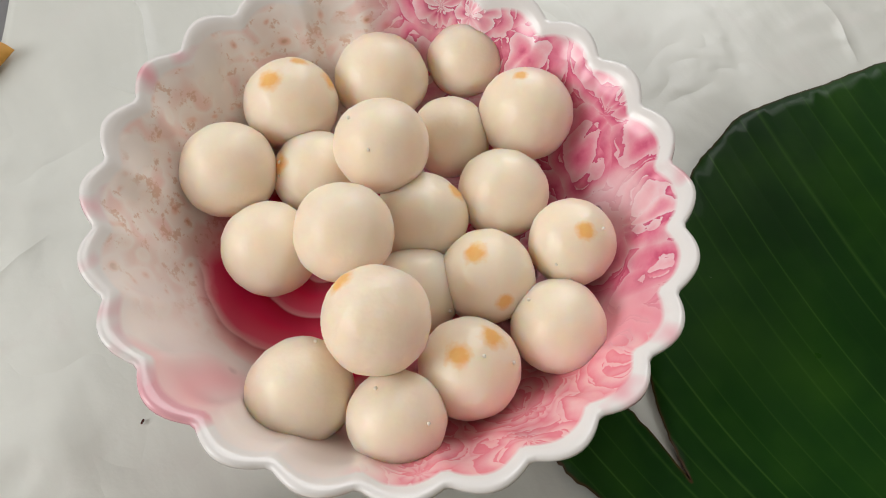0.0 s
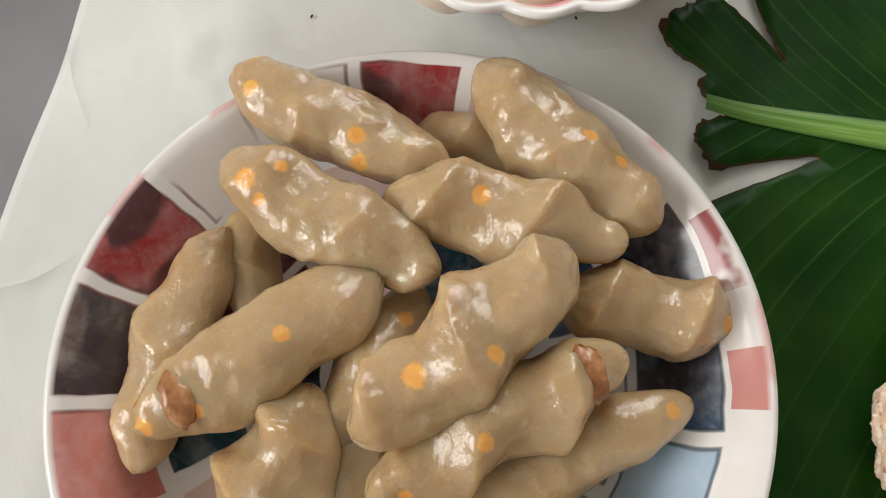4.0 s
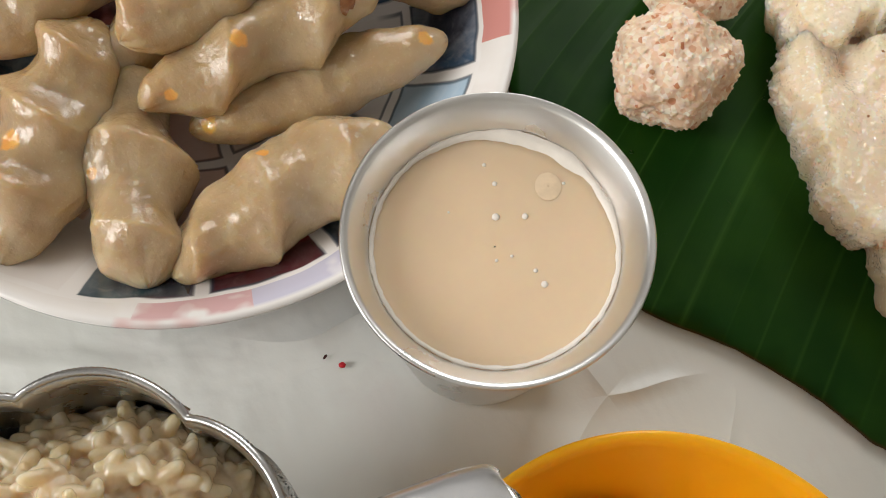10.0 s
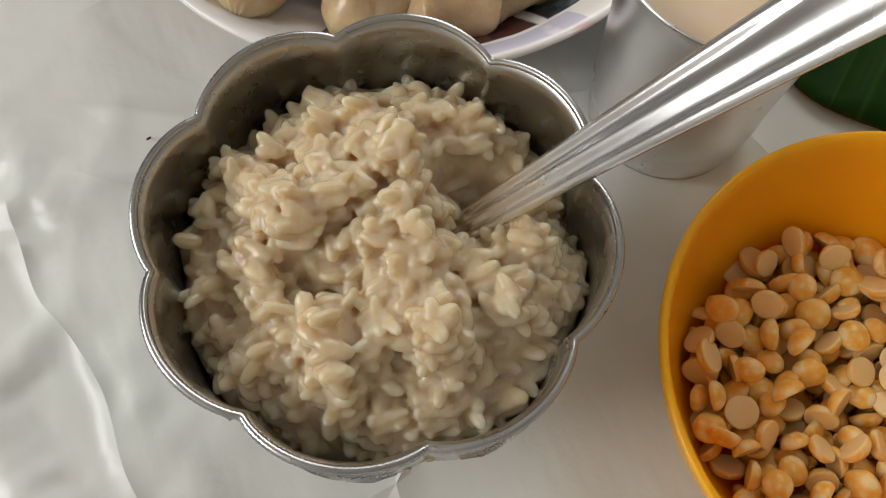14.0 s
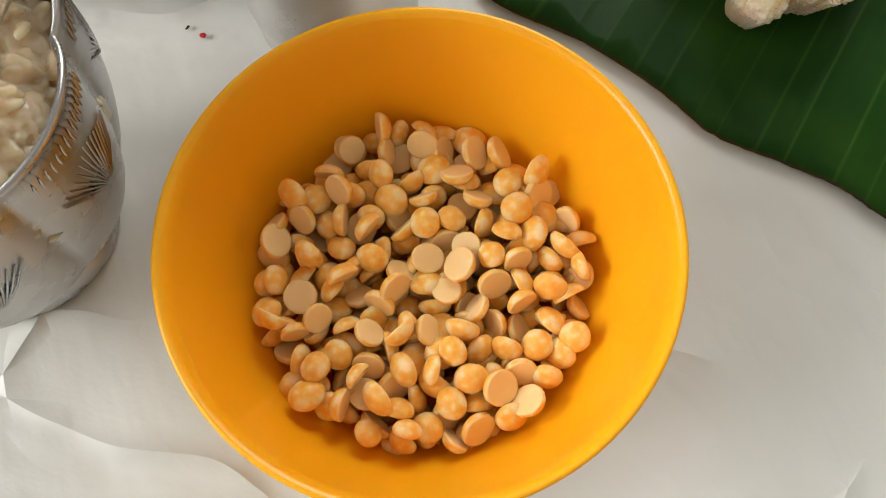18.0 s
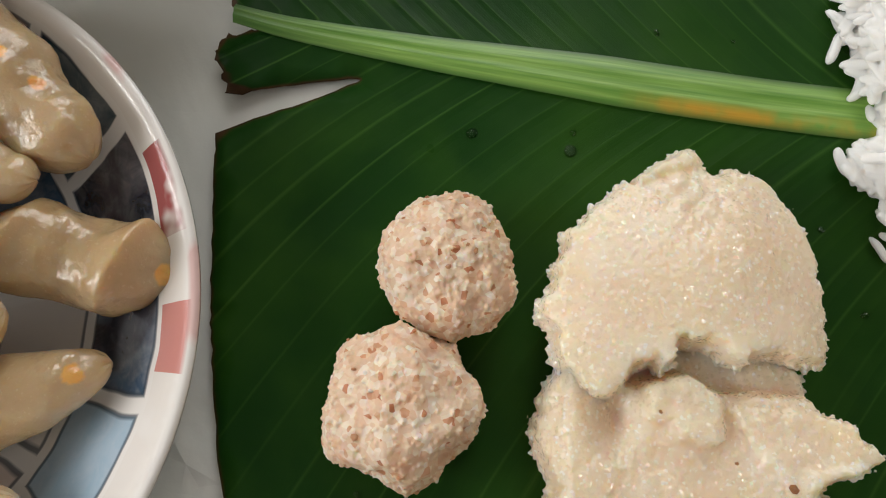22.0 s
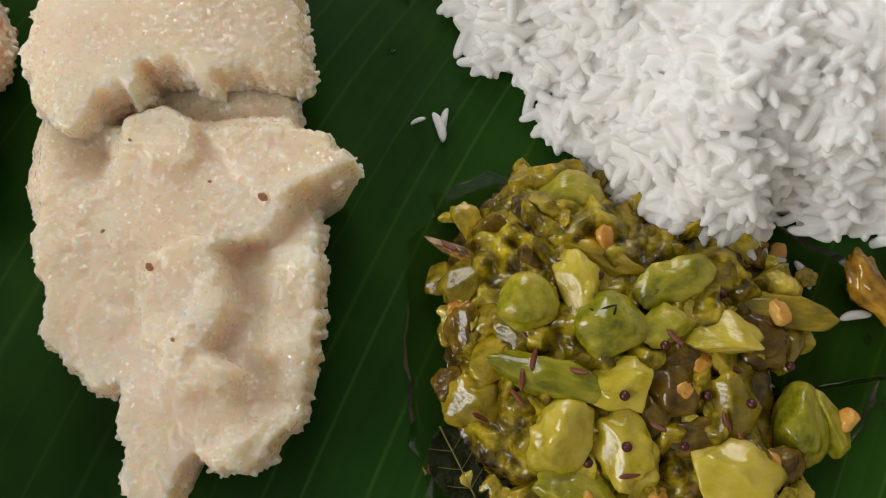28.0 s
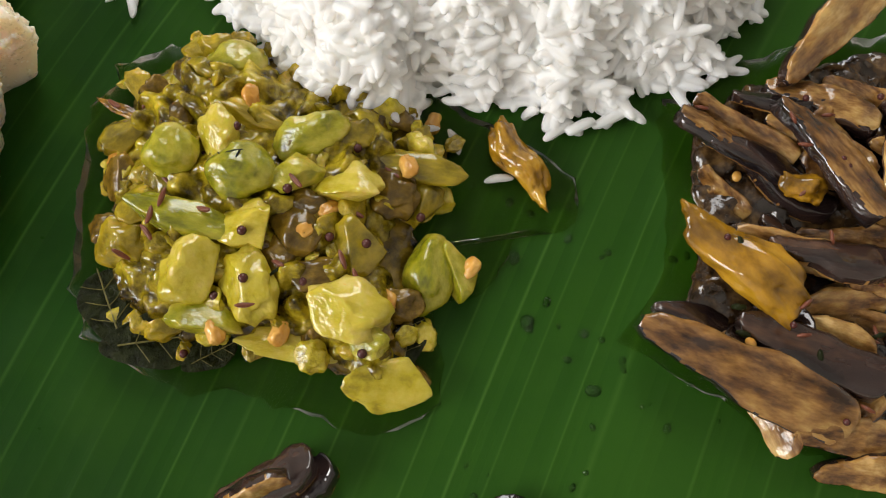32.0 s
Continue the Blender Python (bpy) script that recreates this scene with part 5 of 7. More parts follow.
def crumb_ball(x, y, r, squash, seed, knob=None):
    """A ball pressed together from crumbs; knob: a lump that sticks out, as a direction and a size."""
    def shape(v):
        k = 1 + 0.17 * n3(*v, 1.4, seed) + 0.10 * n3(*v, 3.2, seed) + 0.05 * n3(*v, 7.0, seed)
        if knob:
            k += knob[1] * max(0.0, v.dot(Vector(knob[0]).normalized())) ** 7
        w = v * r * k
        w.z *= squash
        return w
    ob = thing("coconut_ball", (x, y, 0.003 + r * squash * 0.93), "rough crumbly coconut and jaggery ball on the leaf", "sweet ball", "coconut balls on the leaf")
    core = blob_data("crumb", 5, shape)
    rng = np.random.RandomState(int(seed * 10))
    skin = np.array([tuple(v.co) for v in core.vertices])
    pts = skin[rng.choice(len(skin), 3200)] * rng.uniform(0.93, 1.005, (3200, 1))
    tiny = blob_data("tiny", 1, lambda v: v.copy())
    tv, tf = np.array([tuple(v.co) for v in tiny.vertices]), np.array([tuple(p.vertices) for p in tiny.polygons])
    size = rng.uniform(0.0004, 0.00095, (3200, 1, 1)) * rng.uniform(0.6, 1.4, (3200, 1, 3))
    V = (pts[:, None, :] + tv[None] * size).reshape(-1, 3)
    F = (tf[None] + (np.arange(3200) * len(tv))[:, None, None] + len(skin)).reshape(-1, 3)
    me = data_of("crumb", skin.tolist() + V.tolist(), [tuple(p.vertices) for p in core.polygons] + F.tolist())
    fused(part("crumb", me, CRUMB, ob), 0.00032)
    rnd = random.Random(int(seed * 10))
    for _ in range(14):
        v = Vector(skin[rnd.randrange(len(skin))])
        if v.z < -0.2 * r:
            continue
        s = rnd.uniform(0.0006, 0.0011)
        nut = rnd.random() < 0.72
        m = Matrix.LocRotScale(v * 0.985, Euler((rnd.uniform(0, 6), rnd.uniform(0, 6), rnd.uniform(0, 6))), (s * rnd.uniform(0.8, 1.7), s, s * 0.6))
        part("nut_bit" if nut else "coconut_flake", blob_data("bit", 1, lambda p: p.copy()), NUT if nut else FOAM, ob, "", m)
    for old in (core, tiny):
        bpy.data.meshes.remove(old)


crumb_ball(0.1262, -0.0494, 0.0168, 0.86, 2.3, ((0.25, -1.0, 0.0), 0.16))
crumb_ball(0.1182, -0.0862, 0.0190, 0.80, 5.1)


def lump_data(name, outline, height, lift, seed, edge=0.0016, rings=44, around=260, shrink=1.0):
    """A soft heap over an outline: rounded sides, uneven ragged edge and a top of the given height function."""
    line = np.array(smooth_line(list(outline) + [outline[0]], 24)[:-1])
    c = line.mean(axis=0)
    seg = np.linalg.norm(np.roll(line, -1, axis=0) - line, axis=1)
    cum = np.concatenate([[0], np.cumsum(seg)])
    verts, faces = [(c[0], c[1], lift + height(c[0], c[1]))], []
    for i in range(1, rings + 1):
        s = i / rings
        for k in range(around):
            d = cum[-1] * k / around
            j = min(len(line) - 1, int(np.searchsorted(cum, d, side="right") - 1))
            q = line[j] + (line[(j + 1) % len(line)] - line[j]) * ((d - cum[j]) / max(seg[j], 1e-9))
            rag = shrink + (edge * (n3(q[0], q[1], 0, 150.0, seed) * 1.2 + n3(q[0], q[1], 0, 520.0, seed) * 1.2) / 0.03) * s ** 8
            f = min(1.0, s / 0.93)
            x, y = c + (q - c) * f * rag
            h = height(x, y)
            top = h * (1 - max(0.0, (s - 0.72) / 0.28) ** 3.0 * 0.55)
            top += 0.0006 * n3(x, y, 0, 150.0, seed) + 0.0003 * n3(x, y, 0, 420.0, seed) + 0.0003 * n3(x, y, 0, 1000.0, seed)
            if s > 0.93:
                top *= 1 - (s - 0.93) / 0.07
            verts.append((x, y, lift + max(0.0, top)))
    for k in range(around):
        faces.append((0, 1 + k, 1 + (k + 1) % around))
    for i in range(rings - 1):
        for k in range(around):
            faces.append((1 + i * around + k, 1 + (i + 1) * around + k, 1 + (i + 1) * around + (k + 1) % around, 1 + i * around + (k + 1) % around))
    return data_of(name, verts, faces)


def heap_data(name, outline, height, lift, seed, spacing=0.0010, ragged=0.0014, round_off=0.004, rough=1.0, wall=0.0):
    """A soft heap over an outline, evenly meshed, with a ragged edge and rounded sides."""
    line = smooth_line(list(outline) + [outline[0]], 16)[:-1]
    c = np.mean(line, axis=0)
    ring = []
    for q in line:
        w = (q - c) / np.linalg.norm(q - c)
        k = n3(q[0], q[1], 0, 190.0, seed) + 0.9 * n3(q[0], q[1], 0, 520.0, seed) + 0.7 * n3(q[0], q[1], 0, 1300.0, seed)
        ring.append(c + (q - c) * 0.975 + w * ragged * k)
    arr = np.array(ring)
    m = len(ring)
    pts = [Vector((float(q[0]), float(q[1]))) for q in ring]
    rng = np.random.RandomState(int(seed * 10))
    lo, hi = arr.min(axis=0), arr.max(axis=0)
    gx, gy = np.meshgrid(np.arange(lo[0], hi[0], spacing), np.arange(lo[1], hi[1], spacing))
    cand = np.c_[gx.ravel(), gy.ravel()] + rng.uniform(-0.35, 0.35, (gx.size, 2)) * spacing
    near = np.sqrt(((cand[:, None, :] - arr[None]) ** 2).sum(axis=2)).min(axis=1)
    pts += [Vector((float(x), float(y))) for x, y in cand[near > spacing * 0.5]]
    vs, _, fs, *_ = delaunay_2d_cdt(pts, [(i, (i + 1) % m) for i in range(m)], [list(range(m))], 1, 1e-7)
    flat = np.array([(v.x, v.y) for v in vs])
    dist = np.sqrt(((flat[:, None, :] - arr[None]) ** 2).sum(axis=2)).min(axis=1)
    verts = []
    for (x, y), d in zip(flat, dist):
        e = min(1.0, d / round_off)
        rim = max(wall, 0.42 + 0.58 * math.sqrt(max(0.0, 1 - (1 - e) ** 2))) if d > 1e-5 else wall
        fine = rough * (0.0008 * n3(x, y, 0, 170.0, seed) + 0.0006 * n3(x, y, 0, 420.0, seed)) + 0.0005 * n3(x, y, 0, 950.0, seed)
        verts.append((x, y, lift + max(0.0, height(x, y) * rim + fine * (1 if d > 1e-5 else 0))))
    return data_of(name, verts, fs)


def closed(me, taper=1.0):
    """Verts and faces of a heap, closed by a flat underside that may be narrower than its top."""
    n = len(me.vertices)
    cx, cy = (sum(v.co[k] for v in me.vertices) / n for k in (0, 1))
    verts = [tuple(v.co) for v in me.vertices] + [(cx + (v.co.x - cx) * taper, cy + (v.co.y - cy) * taper, 0.0012) for v in me.vertices]
    faces = [tuple(p.vertices) for p in me.polygons] + [tuple(i + n for i in reversed(p.vertices)) for p in me.polygons]
    count = {}
    for p in me.polygons:
        for e in p.edge_keys:
            count[e] = count.get(e, 0) + 1
    return verts, faces + [(a, b, b + n, a + n) for (a, b), c in count.items() if c == 1]


def grainy(me, seed, voxel=0.00042):
    """A heap whose whole skin is made of small grains, grown together."""
    rng = np.random.RandomState(seed)
    verts, faces = closed(me, 0.84)
    top = np.array([tuple(v.co) for v in me.vertices])
    used = np.zeros(len(top), bool)
    for p in me.polygons:
        used[list(p.vertices)] = True
    count = {}
    for p in me.polygons:
        for e in p.edge_keys:
            count[e] = count.get(e, 0) + 1
    rim = sorted({i for e, c in count.items() if c == 1 for i in e})
    pts = top[used & (rng.rand(len(top)) < 0.42)]
    pts = pts + rng.normal(0, 0.0003, pts.shape) * (1.0, 1.0, 0.3) - (0.0, 0.0, 0.0002)
    drop = rng.uniform(-0.005, 0.004, 1700)
    sides = top[rng.choice(rim, 1700)] + np.c_[rng.normal(0, 0.00035, (1700, 2)), drop]
    mid = top[used].mean(axis=0)
    sides[:, :2] += (mid[:2] - sides[:, :2]) * (0.010 + 0.16 * np.maximum(0.0, -drop)[:, None] / 0.014)
    pts = np.r_[pts, sides]
    size = np.r_[rng.uniform(0.00026, 0.00050, len(pts) - 1700), rng.uniform(0.0004, 0.0009, 1700)]
    tiny = blob_data("tiny", 1, lambda v: v.copy())
    tv = np.array([tuple(v.co) for v in tiny.vertices])
    tf = np.array([tuple(p.vertices) for p in tiny.polygons])
    squash = rng.uniform(0.7, 1.3, (len(pts), 1, 3))
    V = (pts[:, None, :] + tv[None] * size[:, None, None] * squash).reshape(-1, 3)
    F = (tf[None] + (np.arange(len(pts)) * len(tv))[:, None, None] + len(verts)).reshape(-1, 3)
    out = data_of(me.name, verts + V.tolist(), faces + F.tolist())
    bpy.data.meshes.remove(me)
    bpy.data.meshes.remove(tiny)
    return out, voxel


def halwa():
    ob = thing("semolina_sweet", (0, 0, 0), "soft cream semolina sweet broken in two on the leaf", "sweet")
    upper = [(0.1478, -0.0603), (0.1499, -0.0545), (0.152, -0.046), (0.1546, -0.040), (0.1624, -0.0318), (0.168, -0.0267), (0.175, -0.0213), (0.182, -0.0150), (0.187, -0.0138), (0.191, -0.0205), (0.1955, -0.0197), (0.1975, -0.0184), (0.2034, -0.0182),
             (0.2085, -0.0245), (0.2135, -0.0318), (0.2177, -0.041), (0.2195, -0.0515), (0.2203, -0.059), (0.2195, -0.0675), (0.2155, -0.0697), (0.205, -0.0685), (0.1965, -0.071), (0.190, -0.068), (0.1878, -0.0662), (0.1816, -0.068), (0.1806, -0.0742),
             (0.1723, -0.0732), (0.1689, -0.0793), (0.1643, -0.083), (0.1583, -0.0804), (0.1527, -0.0752), (0.1512, -0.0692), (0.149, -0.063)]
    lower = [(0.1540, -0.0720), (0.1502, -0.0785), (0.1483, -0.0908), (0.1513, -0.0967), (0.1543, -0.1050), (0.1548, -0.1118), (0.1578, -0.1193), (0.1569, -0.1254), (0.1586, -0.131), (0.1656, -0.1355), (0.1670, -0.1405), (0.1726, -0.1415), (0.1766, -0.1405), (0.1762, -0.1450),
             (0.1757, -0.1501), (0.1782, -0.1549), (0.1770, -0.1610), (0.1800, -0.1665), (0.1870, -0.1688), (0.1900, -0.1655), (0.1915, -0.1600), (0.1945, -0.1573), (0.1991, -0.1603), (0.2067, -0.1590), (0.2128, -0.1555), (0.2165, -0.1490), (0.2190, -0.1430), (0.2216, -0.1347),
             (0.2220, -0.1226), (0.2228, -0.113), (0.2230, -0.1019), (0.2205, -0.0962), (0.2290, -0.0910), (0.2317, -0.0876), (0.2250, -0.0803), (0.2170, -0.0772), (0.214, -0.066), (0.190, -0.062), (0.170, -0.064)]
    # the torn plates of crust that stand proud of the lower piece
    plates = (([(0.1753, -0.0757), (0.1864, -0.073), (0.1925, -0.0784), (0.1934, -0.0889), (0.183, -0.0885), (0.1768, -0.0827)], 0.0028),
              ([(0.1827, -0.1099), (0.1976, -0.1046), (0.1997, -0.1106), (0.1985, -0.117), (0.203, -0.123), (0.1969, -0.1297), (0.1921, -0.1344), (0.182, -0.1291), (0.181, -0.1189)], 0.0016),
              ([(0.1918, -0.1244), (0.1957, -0.1321), (0.2033, -0.1379), (0.2009, -0.1409), (0.1923, -0.1418), (0.1859, -0.1354)], 0.0020),
              ([(0.1975, -0.1539), (0.2046, -0.1477), (0.2095, -0.1473), (0.2089, -0.1496), (0.2047, -0.153), (0.2048, -0.1577), (0.1988, -0.1586)], 0.0020),
              ([(0.1935, -0.0800), (0.2250, -0.0803), (0.2317, -0.0876), (0.2210, -0.0950), (0.2090, -0.0985), (0.2035, -0.0925)], 0.0016))

    def inside(x, y, poly):
        """How deep a point lies inside an outline, in metres, less than nought outside it."""
        best, odd = 1.0, False
        for (ax, ay), (bx, by) in zip(poly, poly[1:] + poly[:1]):
            t = max(0.0, min(1.0, ((x - ax) * (bx - ax) + (y - ay) * (by - ay)) / ((bx - ax) ** 2 + (by - ay) ** 2)))
            best = min(best, math.hypot(x - ax - t * (bx - ax), y - ay - t * (by - ay)))
            if (ay > y) != (by > y) and x < ax + (y - ay) / (by - ay) * (bx - ax):
                odd = not odd
        return best if odd else -best

    def torn(d, x, y, width=0.00035):
        d += 0.0011 * n3(x, y, 0, 230.0, 5.0) + 0.0007 * n3(x, y, 0, 700.0, 2.0)
        return 1 / (1 + math.exp(-max(-40.0, min(40.0, d / width))))

    def bump(x, y, cx, cy, r):
        return math.exp(-((x - cx) ** 2 + (y - cy) ** 2) / (r * r))

    def high_u(x, y):
        q = ((x - 0.185) / (0.055 if x < 0.185 else 0.046)) ** 2 + ((y + 0.052) / (0.043 if y > -0.052 else 0.085)) ** 2
        h = 0.030 * math.sqrt(max(0.10, 1 - 0.92 * q)) + 0.0008 * n3(x, y, 0, 60.0)
        # the crust folded over along the far edge
        far = -0.0300 + 0.48 * (x - 0.166) + 0.0015 * n3(x, 0, 0, 160.0)
        if 0.163 < x < 0.196:
            h += 0.0022 * torn(y - far, x, y) * min(1.0, (x - 0.163) / 0.004, (0.196 - x) / 0.004)
        return h - 0.0014 * bump(x, y, 0.186, -0.028, 0.010) * (1 + n3(x, y, 0, 300.0))

    def high_l(x, y):
        h = 0.0222 + 0.0020 * n3(x, y, 0, 48.0, 4.0) + 0.0009 * torn(0.012 * n3(x, y, 0, 45.0, 9.0), x, y) + 0.0007 * torn(0.008 * n3(x, y, 0, 85.0, 2.0), x, y)
        # the broken hollow beside the crust, shallower towards its outer rim
        edge = np.interp(y, (-0.150, -0.1364, -0.1316, -0.1222, -0.1122, -0.1085, -0.1060, -0.0943), (0.204, 0.2030, 0.1965, 0.2025, 0.1992, 0.2000, 0.2095, 0.2185))
        h -= (0.0088 - 0.0058 * min(1.0, max(0.0, (x - edge) / 0.020))) * torn(x - edge, x, y, 0.0005) * min(1.0, max(0.0, (-0.0935 - y) / 0.002)) * min(1.0, max(0.0, (y + 0.152) / 0.008))
        # the hollow left by the break, and the crumbs pulled up on its near side
        h -= 0.0070 * torn(y + 0.0765, x, y, 0.0006) * min(1.0, max(0.0, (x - 0.168) / 0.004)) * (1 - torn(inside(x, y, plates[0][0]), x, y))
        h -= 0.0050 * math.exp(-(((x - 0.1695) / 0.0035) ** 2 + ((y + 0.084) / 0.007) ** 2))
        for poly, up in plates:
            h += up * torn(inside(x, y, poly), x, y)
        # the far left flank slopes down to the leaf
        return h - 0.0085 * min(1.0, max(0.0, 1 - (x - 0.148) / 0.010)) * min(1.0, max(0.0, (y + 0.124) / 0.01))

    for name, line, high, lift, seed in (("upper_piece", upper, high_u, 0.003, 3.0), ("lower_piece", lower, high_l, 0.0025, 8.0)):
        mid = (0.186, -0.048 if name == "upper_piece" else -0.108)
        line = [(mid[0] + (x - mid[0]) * 0.99, mid[1] + (y - mid[1]) * 0.99) for x, y in line]
        me, voxel = grainy(heap_data(name, line, high, lift, seed, 0.0009, 0.0017, 0.0016, 0.14, 0.62), int(seed))
        fused(part(name, me, HALWA, ob), voxel)
    rng = random.Random(6)
    for x, y, s in ((0.1835, -0.1131, 0.0010), (0.2085, -0.0975, 0.0011), (0.1645, -0.0554, 0.0006), (0.172, -0.104, 0.0005), (0.196, -0.093, 0.0005), (0.19, -0.13, 0.0005), (0.207, -0.045, 0.0004), (0.178, -0.083, 0.0005)):
        z = 0.0025 + (high_u(x, y) if y > -0.066 else high_l(x, y))
        part("spice_speck", blob_data("spice_speck", 1, lambda p: p.copy()), RAISIN, ob, "", Matrix.LocRotScale((x, y, z), Euler((0, 0, rng.uniform(0, 3))), (s * 1.3, s, s * 0.5)))


halwa()


def in_poly(x, y, poly):
    inside = False
    j = len(poly) - 1
    for i in range(len(poly)):
        (xi, yi), (xj, yj) = poly[i], poly[j]
        if (yi > y) != (yj > y) and x < (xj - xi) * (y - yi) / (yj - yi) + xi:
            inside = not inside
        j = i
    return inside


RICE_EDGE = [(0.236, 0.055), (0.231, 0.034), (0.2376, 0.0030), (0.2309, -0.0112), (0.2421, -0.0157), (0.2475, -0.0284), (0.253, -0.0361), (0.2548, -0.0431), (0.2604, -0.0573), (0.270, -0.0585), (0.2728, -0.0648), (0.2817, -0.0693),
             (0.2775, -0.0773), (0.2856, -0.0808), (0.2908, -0.0945), (0.2977, -0.101), (0.300, -0.1103), (0.3116, -0.1123), (0.3262, -0.1128), (0.3319, -0.104), (0.3475, -0.1076), (0.360, -0.1045), (0.3696, -0.1150),
             (0.3755, -0.1091), (0.388, -0.1120), (0.384, -0.1036), (0.393, -0.1022), (0.4051, -0.1025), (0.417, -0.0995), (0.4103, -0.0919), (0.4212, -0.0854), (0.4274, -0.0752), (0.440, -0.05), (0.446, -0.015), (0.435, 0.03), (0.405, 0.065), (0.36, 0.085), (0.30, 0.085), (0.26, 0.075)]
RICE_EDGE = [(0.34 + (x - 0.34) * 0.970, -0.01 + (y + 0.01) * 0.970) for x, y in RICE_EDGE]


def boiled_rice():
    poly = [tuple(q) for q in smooth_line(RICE_EDGE + [RICE_EDGE[0]], 8)[:-1]]
    arr = np.array(poly)

    def high(x, y):
        d = math.sqrt(np.min((arr[:, 0] - x) ** 2 + (arr[:, 1] - y) ** 2))
        return 0.036 * (1 - math.exp(-d / 0.013)) + 0.0035 * n3(x, y, 0, 45.0) * min(1.0, d / 0.01) + 0.0022 * n3(x, y, 0, 130.0) * min(1.0, d / 0.006)
    me = heap_data("rice_core", RICE_EDGE, lambda x, y: max(0.0, high(x, y) + 0.0012), 0.0026, 2.0, 0.0022)
    rng = random.Random(9)
    places = []
    while len(places) < 6200:
        x, y = rng.uniform(0.225, 0.45), rng.uniform(-0.12, 0.09)
        if not in_poly(x, y, poly):
            continue
        if y > 0.04 and rng.random() < 0.5:
            continue
        z = 0.0036 + high(x, y) + rng.uniform(-0.0009, 0.0022)
        turn = 2.6 * n3(x, y, 0, 60.0) + rng.gauss(0, 0.7)
        places.append((x, y, z, math.cos(turn), math.sin(turn), rng.gauss(0, 0.30)))
    for k in range(420):
        q = poly[rng.randrange(len(poly))]
        places.append((q[0] + rng.gauss(0, 0.0018), q[1] + rng.gauss(0, 0.0018), 0.0042 + rng.uniform(0, 0.003), rng.gauss(0, 1), rng.gauss(0, 1), rng.gauss(0, 0.2)))
    verts, faces = closed(me)
    v2, f2 = grain_cloud(places, 0.0100, 0.0028, 17, 9, 8, 4.0)
    off = len(verts)
    verts += v2
    faces += [tuple(i + off for i in f) for f in f2]
    bpy.data.meshes.remove(me)
    ob = fused(part("boiled_rice", data_of("boiled_rice", verts, faces), RICE), 0.00036)
    tagged(ob, "heap of loose white boiled rice on the leaf", "rice", kind="stuff")
    v, f = grain_cloud([(0, 0, 0, 1, 0, 0.05)], 0.0085, 0.0028, 2, 8, 8)
    me = data_of("rice_grain", v, f)
    for x, y, turn, s in ((0.2415, -0.033, -60, 1.0), (0.2500, -0.0735, -75, 1.1), (0.2515, -0.0715, 80, 0.8), (0.2445, -0.0715, 20, 0.55), (0.3520, -0.1275, 5, 1.0), (0.3405, -0.1165, -70, 1.0), (0.333, -0.113, 10, 0.9)):
        g = part("rice_grain", me, RICE, at=Matrix.LocRotScale((x, y, leaf_height(x, y) + 0.0016), Euler((0, 0, radians(turn))), (s, s, s)))
        tagged(g, "stray white rice grain lying on the leaf", "rice grain", "stray rice grains")


boiled_rice()


def chunk_data(seed, kind):
    rng = random.Random(seed)
    ex = rng.uniform(0.95, 1.15)
    cuts = [Vector((rng.uniform(-1, 1), rng.uniform(-1, 1), rng.uniform(-0.6, 1))).normalized() for _ in range(5)]
    lims = [rng.uniform(0.45, 0.80) for _ in cuts]

    def shape(v):
        if kind == "dome":
            # a piece of gourd with its smooth rounded skin upwards and a soft cut side
            w = v * (1 + 0.24 * n3(*v, 1.2, seed) + 0.08 * n3(*v, 2.8, seed) + 0.02 * n3(*v, 7.0, seed))
            d = w.dot(cuts[0] * Vector((1, 1, 0.2)))
            return w - cuts[0] * max(0.0, d - 0.35) * 0.8
        w = v * (1 + 0.34 * n3(*v, 1.2, seed) + 0.20 * n3(*v, 2.4, seed) + 0.07 * n3(*v, 6.0, seed))
        for c, l in zip(cuts, lims):
            d = w.dot(c)
            if d > l:
                w -= c * (d - l) * 0.88
        if kind == "slice":
            return Vector((w.x * 1.25, w.y * 1.0, w.z * 0.34 + 0.16 * w.x * w.x))
        if kind == "strip":
            return Vector((w.x * 2.3, w.y * 0.6, w.z * 0.5 + 0.25 * math.sin(w.x * 2)))
        return Vector((w.x * ex, w.y, w.z * 0.85))
    return blob_data("chunk", 4, shape)


CURRY_EDGE = [(0.248, -0.102), (0.256, -0.090), (0.270, -0.084), (0.285, -0.084), (0.305, -0.095), (0.330, -0.105), (0.343, -0.120), (0.334, -0.137), (0.332, -0.158), (0.333, -0.172), (0.330, -0.186), (0.314, -0.184), (0.290, -0.172), (0.266, -0.174), (0.247, -0.160), (0.245, -0.140), (0.245, -0.120)]


